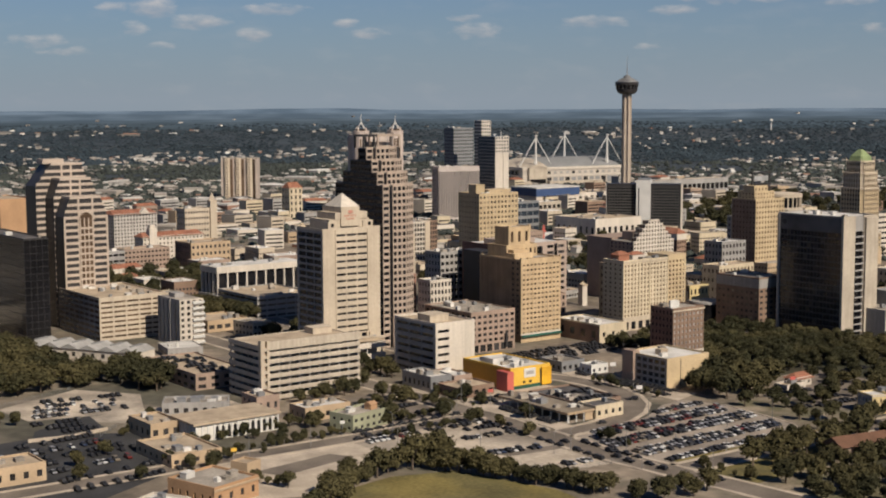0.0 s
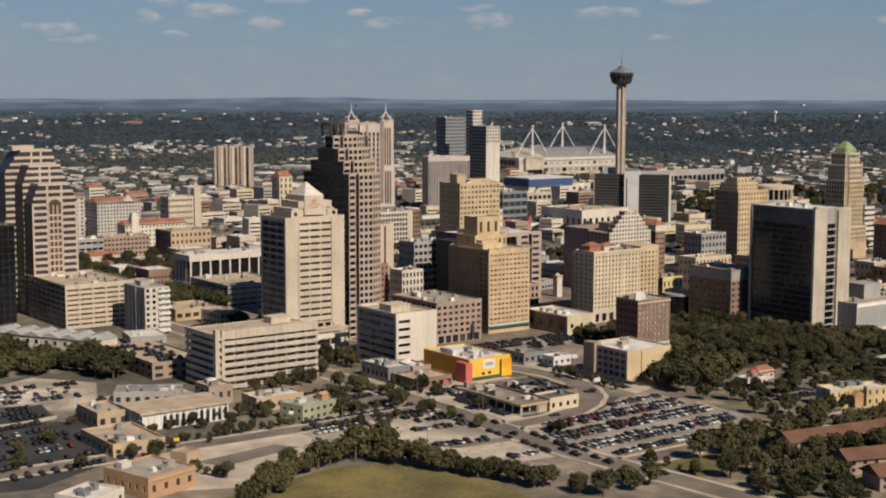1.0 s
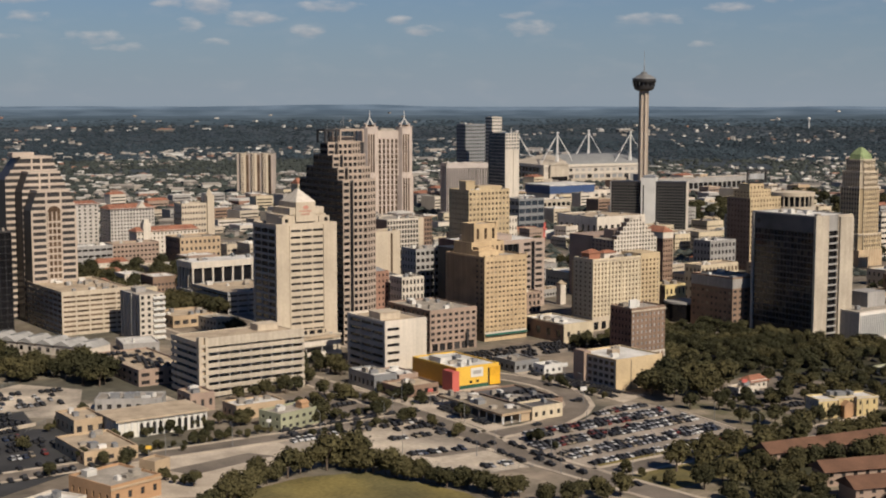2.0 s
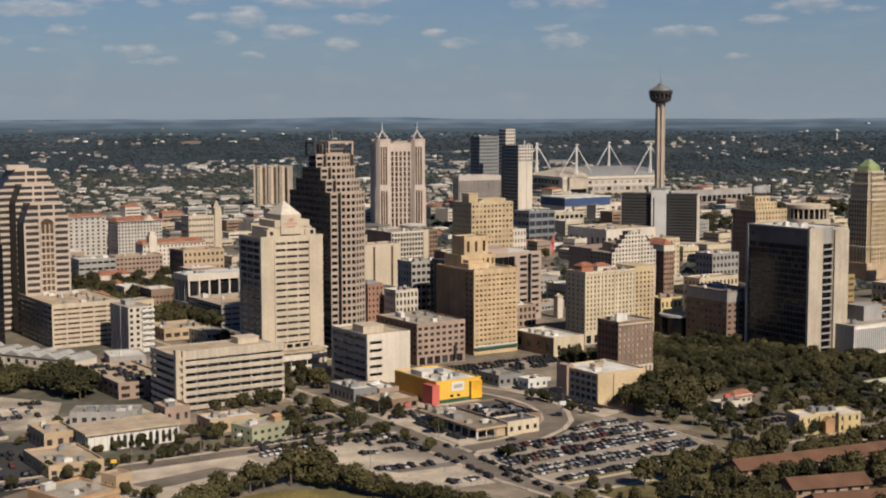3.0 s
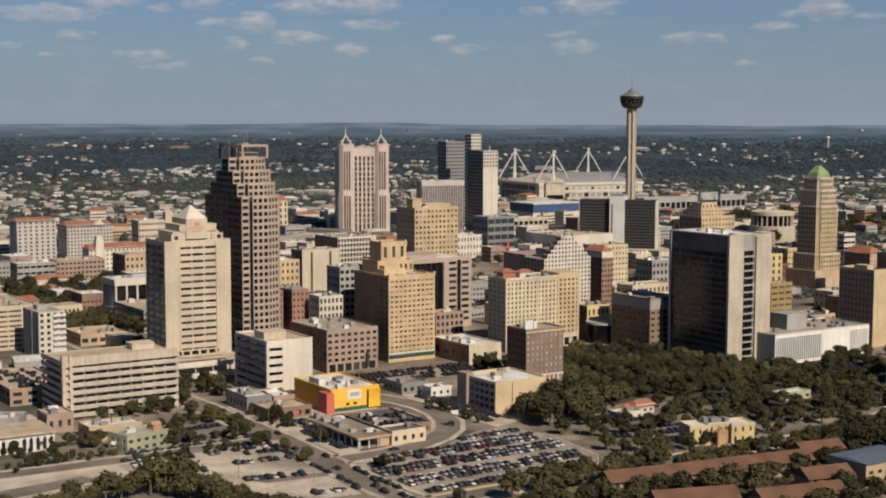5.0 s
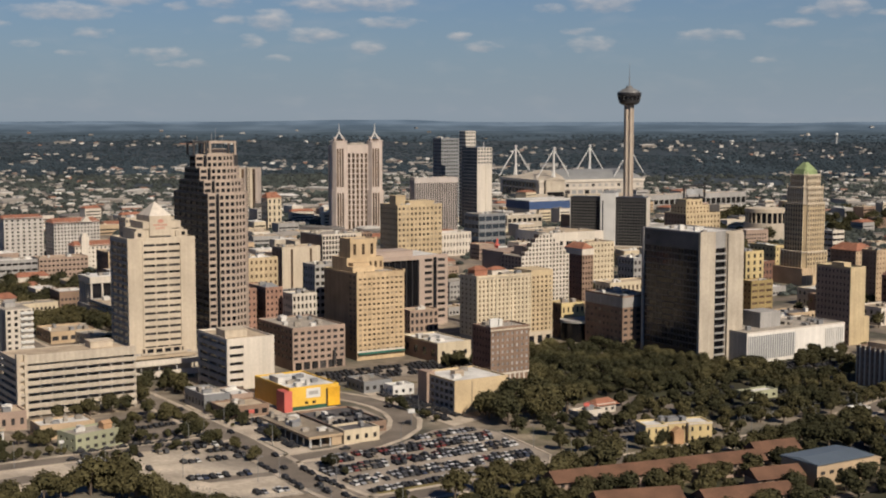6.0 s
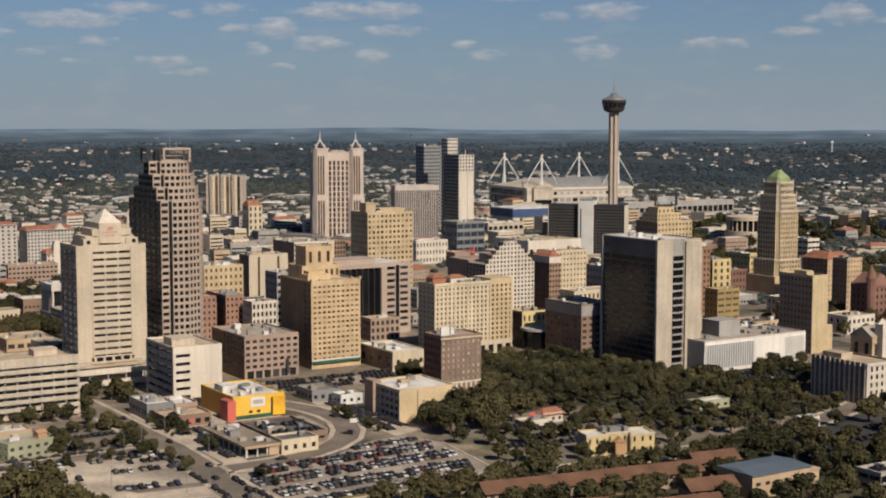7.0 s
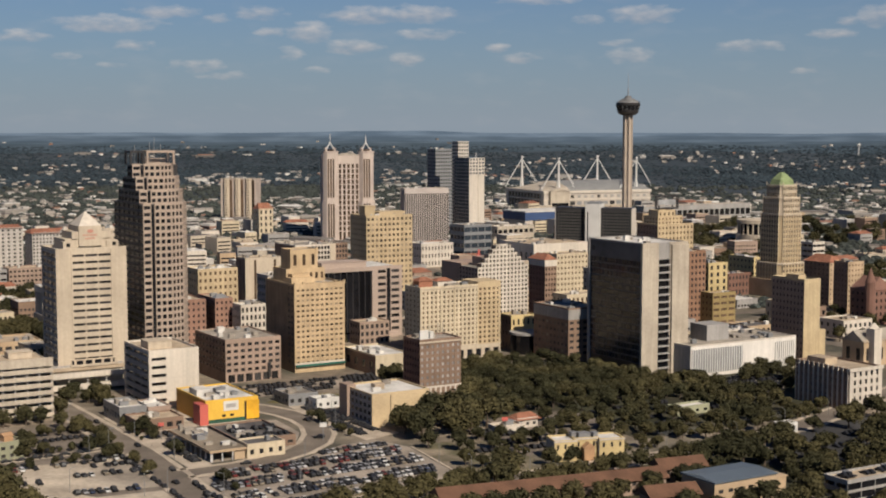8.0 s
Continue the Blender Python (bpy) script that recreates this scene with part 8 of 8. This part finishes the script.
def car_meshes(kind):
    """Body, glass and wheel meshes of a saloon, an off-roader or a pick-up, nose towards +y."""
    if kind == "saloon":
        L, W, H, belt = 4.7, 1.82, 1.45, 0.85
        prof = [(-2.35, 0.35), (2.3, 0.32), (2.35, 0.62), (1.1, belt), (-1.6, belt + 0.05), (-2.3, 0.8)]
        cab = [(1.05, belt), (0.25, H), (-1.1, H), (-1.85, belt + 0.04)]
    elif kind == "off_roader":
        L, W, H, belt = 4.8, 1.95, 1.8, 1.05
        prof = [(-2.4, 0.42), (2.35, 0.4), (2.4, 0.85), (1.15, belt), (-2.35, belt + 0.05)]
        cab = [(1.1, belt), (0.45, H), (-2.0, H), (-2.35, belt + 0.04)]
    else:
        L, W, H, belt = 5.6, 2.0, 1.85, 1.05
        prof = [(-2.8, 0.5), (2.75, 0.48), (2.8, 0.9), (1.5, belt), (-2.8, belt)]
        cab = [(1.4, belt), (0.75, H), (-0.6, H), (-0.8, belt)]
    body, glass = Shape(), Shape()
    def slab(s, pts, w0, w1, mi=0):
        lo = min(p[1] for p in pts)
        hi = max(p[1] for p in pts)
        half = lambda z: (w0 + (w1 - w0) * (z - lo) / max(hi - lo, 0.01)) / 2
        a = [(-half(z), y, z) for y, z in pts]
        b = [(half(z), y, z) for y, z in pts]
        s.face(a, mi), s.face(list(reversed(b)), mi)
        for i in range(len(pts)):
            j = (i + 1) % len(pts)
            s.face([a[j], a[i], b[i], b[j]], mi)
    slab(body, prof, W * 0.96, W)
    slab(glass, cab, W * 0.94, W * 0.74)
    roof = [(cab[1][0] - 0.02, H), (cab[2][0] + 0.02, H), (cab[2][0] + 0.02, H + 0.04), (cab[1][0] - 0.02, H + 0.04)]
    slab(body, roof, W * 0.75, W * 0.73)
    wheel = Shape().bar((-0.11, 0, 0), (0.11, 0, 0), 0.34, 10)
    return body.mesh("body", CARPAINT), glass.mesh("glass", CARGLASS), wheel.mesh("wheel", RUBBER), W, L


CARS = {k: car_meshes(k) for k in ("saloon", "off_roader", "pick_up")}
CAR_RNG = random.Random(33)
CAR_NAMES = {"saloon": "parked saloon car with glossy paint", "off_roader": "parked off-road car with glossy paint", "pick_up": "parked pick-up truck with an open bed"}
car_count = 0
MORE_CARS = []


def car(x, y, ang, z=0.06, group="parked cars"):
    global car_count
    car_count += 1
    kind = CAR_RNG.choice(("saloon", "saloon", "saloon", "off_roader", "off_roader", "pick_up"))
    body, glass, wheel, W, L = CARS[kind]
    if car_count > 300:
        m = pose(x, y, z, 0, 0, ang)
        MORE_CARS.extend([(body, m), (glass, m)] + [(wheel, m @ pose(sx * (W / 2 - 0.12), sy * L * 0.3, 0.34)) for sx in (-1, 1) for sy in (-1, 1)])
        return
    th = thing("car", x, y, z, ang + CAR_RNG.uniform(-2, 2), CAR_NAMES[kind], "car", group)
    part("body", body, None, th)
    part("glass", glass, None, th)
    for sx in (-1, 1):
        for sy in (-1, 1):
            part("wheel", wheel, None, th, m=pose(sx * (W / 2 - 0.12), sy * L * 0.3, 0.34))


def car_row(x0, y0, x1, y1, face, gap=0.12, pitch=2.75, z=0.06, group="parked cars"):
    d = math.hypot(x1 - x0, y1 - y0)
    for i in range(int(d / pitch)):
        if CAR_RNG.random() < gap:
            continue
        t = (i + 0.5) * pitch / d
        car(x0 + (x1 - x0) * t, y0 + (y1 - y0) * t, face + (180 if CAR_RNG.random() < 0.5 else 0), z, group)


for y, x0, x1 in ((384, 400, 476), (396, 399, 486), (401.5, 399, 488), (414, 398, 490), (419.5, 398, 491), (430, 402, 492), (436, 408, 492), (447, 454, 492)):
    car_row(x0, y, x1, y + 2, 0, 0.12, group="cars in the big car park")
car_row(322, 481, 386, 482, 0, 0.35)
car_row(352, 462, 386, 458, 0, 0.35)
car_row(350, 436, 380, 430, 0, 0.3)
car_row(360, 404, 388, 402, 0, 0.3)
car_row(160, 512, 235, 520, 0, 0.5)
car_row(165, 545, 240, 552, 0, 0.5)
for k in range(4):
    car_row(228 + 4 * k, 612 + k * 9.5, 276 + 2 * k, 606 + k * 9.5, 0, 0.4)
for k in range(3):
    car_row(222 + 3 * k, 598 - 10 * k, 244 + 2 * k, 596 - 10 * k, 0, 0.15)
for y in (486, 500, 528, 536, 560):
    car_row(196, y, 244, y + 6, 0, 0.35)
car_row(354, 512, 386, 514, 0, 0.3)
car_row(358, 528, 386, 530, 0, 0.25)
car_row(350, 545, 384, 549, 0, 0.3)
car_row(404, 572, 424, 574, 0, 0.3)
car_row(326, 499, 386, 500.5, 90, 0.2, pitch=6)
car_row(320, 489, 384, 490, 90, 0.4, pitch=6)
car_row(368, 474, 388, 472, 0, 0.2)
car_row(318, 464, 348, 456, 0, 0.35)
car_row(381.8, 402, 384.5, 484, 0, 0.25, pitch=6)
car_row(394.0, 392, 394.2, 428, 0, 0.3, pitch=6)
for y in (512, 518, 556):
    car_row(408, y, 436, y, 0, 0.3)
for y in (408, 420, 436, 442):
    car_row(533, y + 4, 556, y, 0, 0.2)
for y in (474, 486, 504, 520, 545, 562, 580):
    car_row(612, y, 676, y + 3, 0, 0.45)
for y in (418, 432):
    car_row(604, y, 690, y + 6, 0, 0.4)
for y in (330, 344, 356):
    car_row(640, y, 720, y + 10, 0, 0.4)
car_row(490, 470, 494, 540, 90, 0.3)
car_row(499, 475, 497, 530, 90, 0.35)
car_row(408, 460, 409, 500, 90, 0.2)
for y in (578, 586, 592, 600):
    car_row(484, y, 576, y, 0, 0.3, group="cars at the foot of the towers")
car_row(593, 287, 624, 287, 0, 0.2, z=7.12)
car_row(433, 474, 455, 474, 0, 0.2, z=4.32)
car_row(433, 488, 455, 488, 0, 0.2, z=4.32)
for y in (628, 637, 645, 654, 662, 672):
    car_row(318, y, 342, y, 0, 0.3, z=7.62)
car_row(600, 455, 690, 460, 0, 0.5)
for y in (459, 466, 474, 481):
    car_row(702, y, 738, y + 3, 0, 0.2)
for y in (484, 498, 512):
    car_row(556, y, 600, y + 2, 0, 0.25)
car_row(726, 476, 780, 482, 0, 0.25)
car_row(722, 490, 776, 494, 0, 0.25)
car_row(512, 418, 530, 410, 0, 0.3)
for x, y, a in ((386.5, 392, 0), (392, 408, 180), (388.5, 432, 0), (394.5, 452, 180), (389.5, 470, 0), (396.5, 500, 180), (390, 540, 0), (396, 556, 180), (389, 376, 0), (395, 352, 180), (390, 384, 180), (387.5, 400, 0), (360, 492, 90), (330, 494, 270), (424, 447, 80), (470, 474, 50), (481, 510, 5), (388, 590, 0), (394, 610, 180), (408, 373.5, 90), (440, 371, 90), (520, 372, 270)):
    car(x, y, a, 0.18, "cars in the streets")

joined("far_parked_cars", MORE_CARS, "rows of parked cars farther off", "cars")

# ---- street lamps along the main road ----


def street_lamp(x, y, ang):
    th = thing("street_lamp", x, y, 0, ang, "slim grey steel street lamp with a bent arm", "street lamp", "street lamps")
    part("pole", Shape().bar((0, 0, 0), (0, 0, 9.0), (0.13, 0.08), 6), TRIMGREY, th)
    part("arm", Shape().bar((0, 0, 8.9), (1.8, 0, 9.5), 0.06, 5), TRIMGREY, th)
    part("lamp_head", Shape().box(1.6, -0.15, 9.4, 2.3, 0.15, 9.55), TRIMGREY, th)


for x, y, a in ((397, 404, 180), (381, 420, 0), (402, 520, 180), (384, 560, 0), (430, 380, 90), (460, 380, 90), (490, 380, 90), (430, 408, 90), (462, 408, 90), (492, 408, 90), (448, 442, 270), (486, 490, 180)):
    street_lamp(x, y, a)


def pole_sign(x, y, h, w, mat):
    th = thing("pole_sign", x, y, 0, -20, "tall steel pole with a plain sign box", "sign", "roadside signs")
    part("pole", Shape().bar((0, 0, 0), (0, 0, h), (0.16, 0.14), 6), TRIMGREY, th)
    part("sign_box", Shape().box(-w / 2, -0.25, h, w / 2, 0.25, h + w * 0.6), mat, th)


for x, y, h, w, mat in ((470, 470, 6, 3.0, STEELWHITE), (497, 516, 7, 3.2, STEELWHITE), (410, 508, 6, 2.4, REDPAINT), (545, 440, 6, 2.6, REDPAINT), (322, 500, 5, 2.0, STEELWHITE), (262, 486, 5, 2.2, YELLOW)):
    pole_sign(x, y, h, w, mat)
for x, y, a in ((300, 490, 90), (340, 488, 90), (372, 488, 90), (270, 488, 90), (350, 440, 0), (372, 420, 0), (330, 470, 0), (382, 380, 0), (400, 360, 180), (384, 500, 0), (402, 470, 180), (512, 372, 90), (545, 371, 90), (580, 371, 90), (620, 372, 90), (660, 384, 90), (700, 396, 90), (740, 410, 90)):
    street_lamp(x, y, a)


def fence_run(x0, y0, x1, y1):
    d, ang = math.hypot(x1 - x0, y1 - y0), math.degrees(math.atan2(y1 - y0, x1 - x0))
    th = thing("fence", x0, y0, 0, ang, "low grey steel mesh fence beside a lot", "fence", "lot fences")
    for i in range(int(d / 6) + 1):
        part("post", Shape().bar((i * 6, 0, 0), (i * 6, 0, 1.9), 0.07, 5), TRIMGREY, th)
    for z in (0.4, 1.1, 1.8):
        part("rail", Shape().box(0, -0.03, z, d, 0.03, z + 0.07), TRIMGREY, th)


for run in ((318, 450, 346, 426), (346, 426, 356, 398), (356, 397, 388, 394), (222, 641, 268, 663), (238, 560, 252, 574), (532, 448, 560, 470), (600, 400, 690, 405)):
    fence_run(*run)
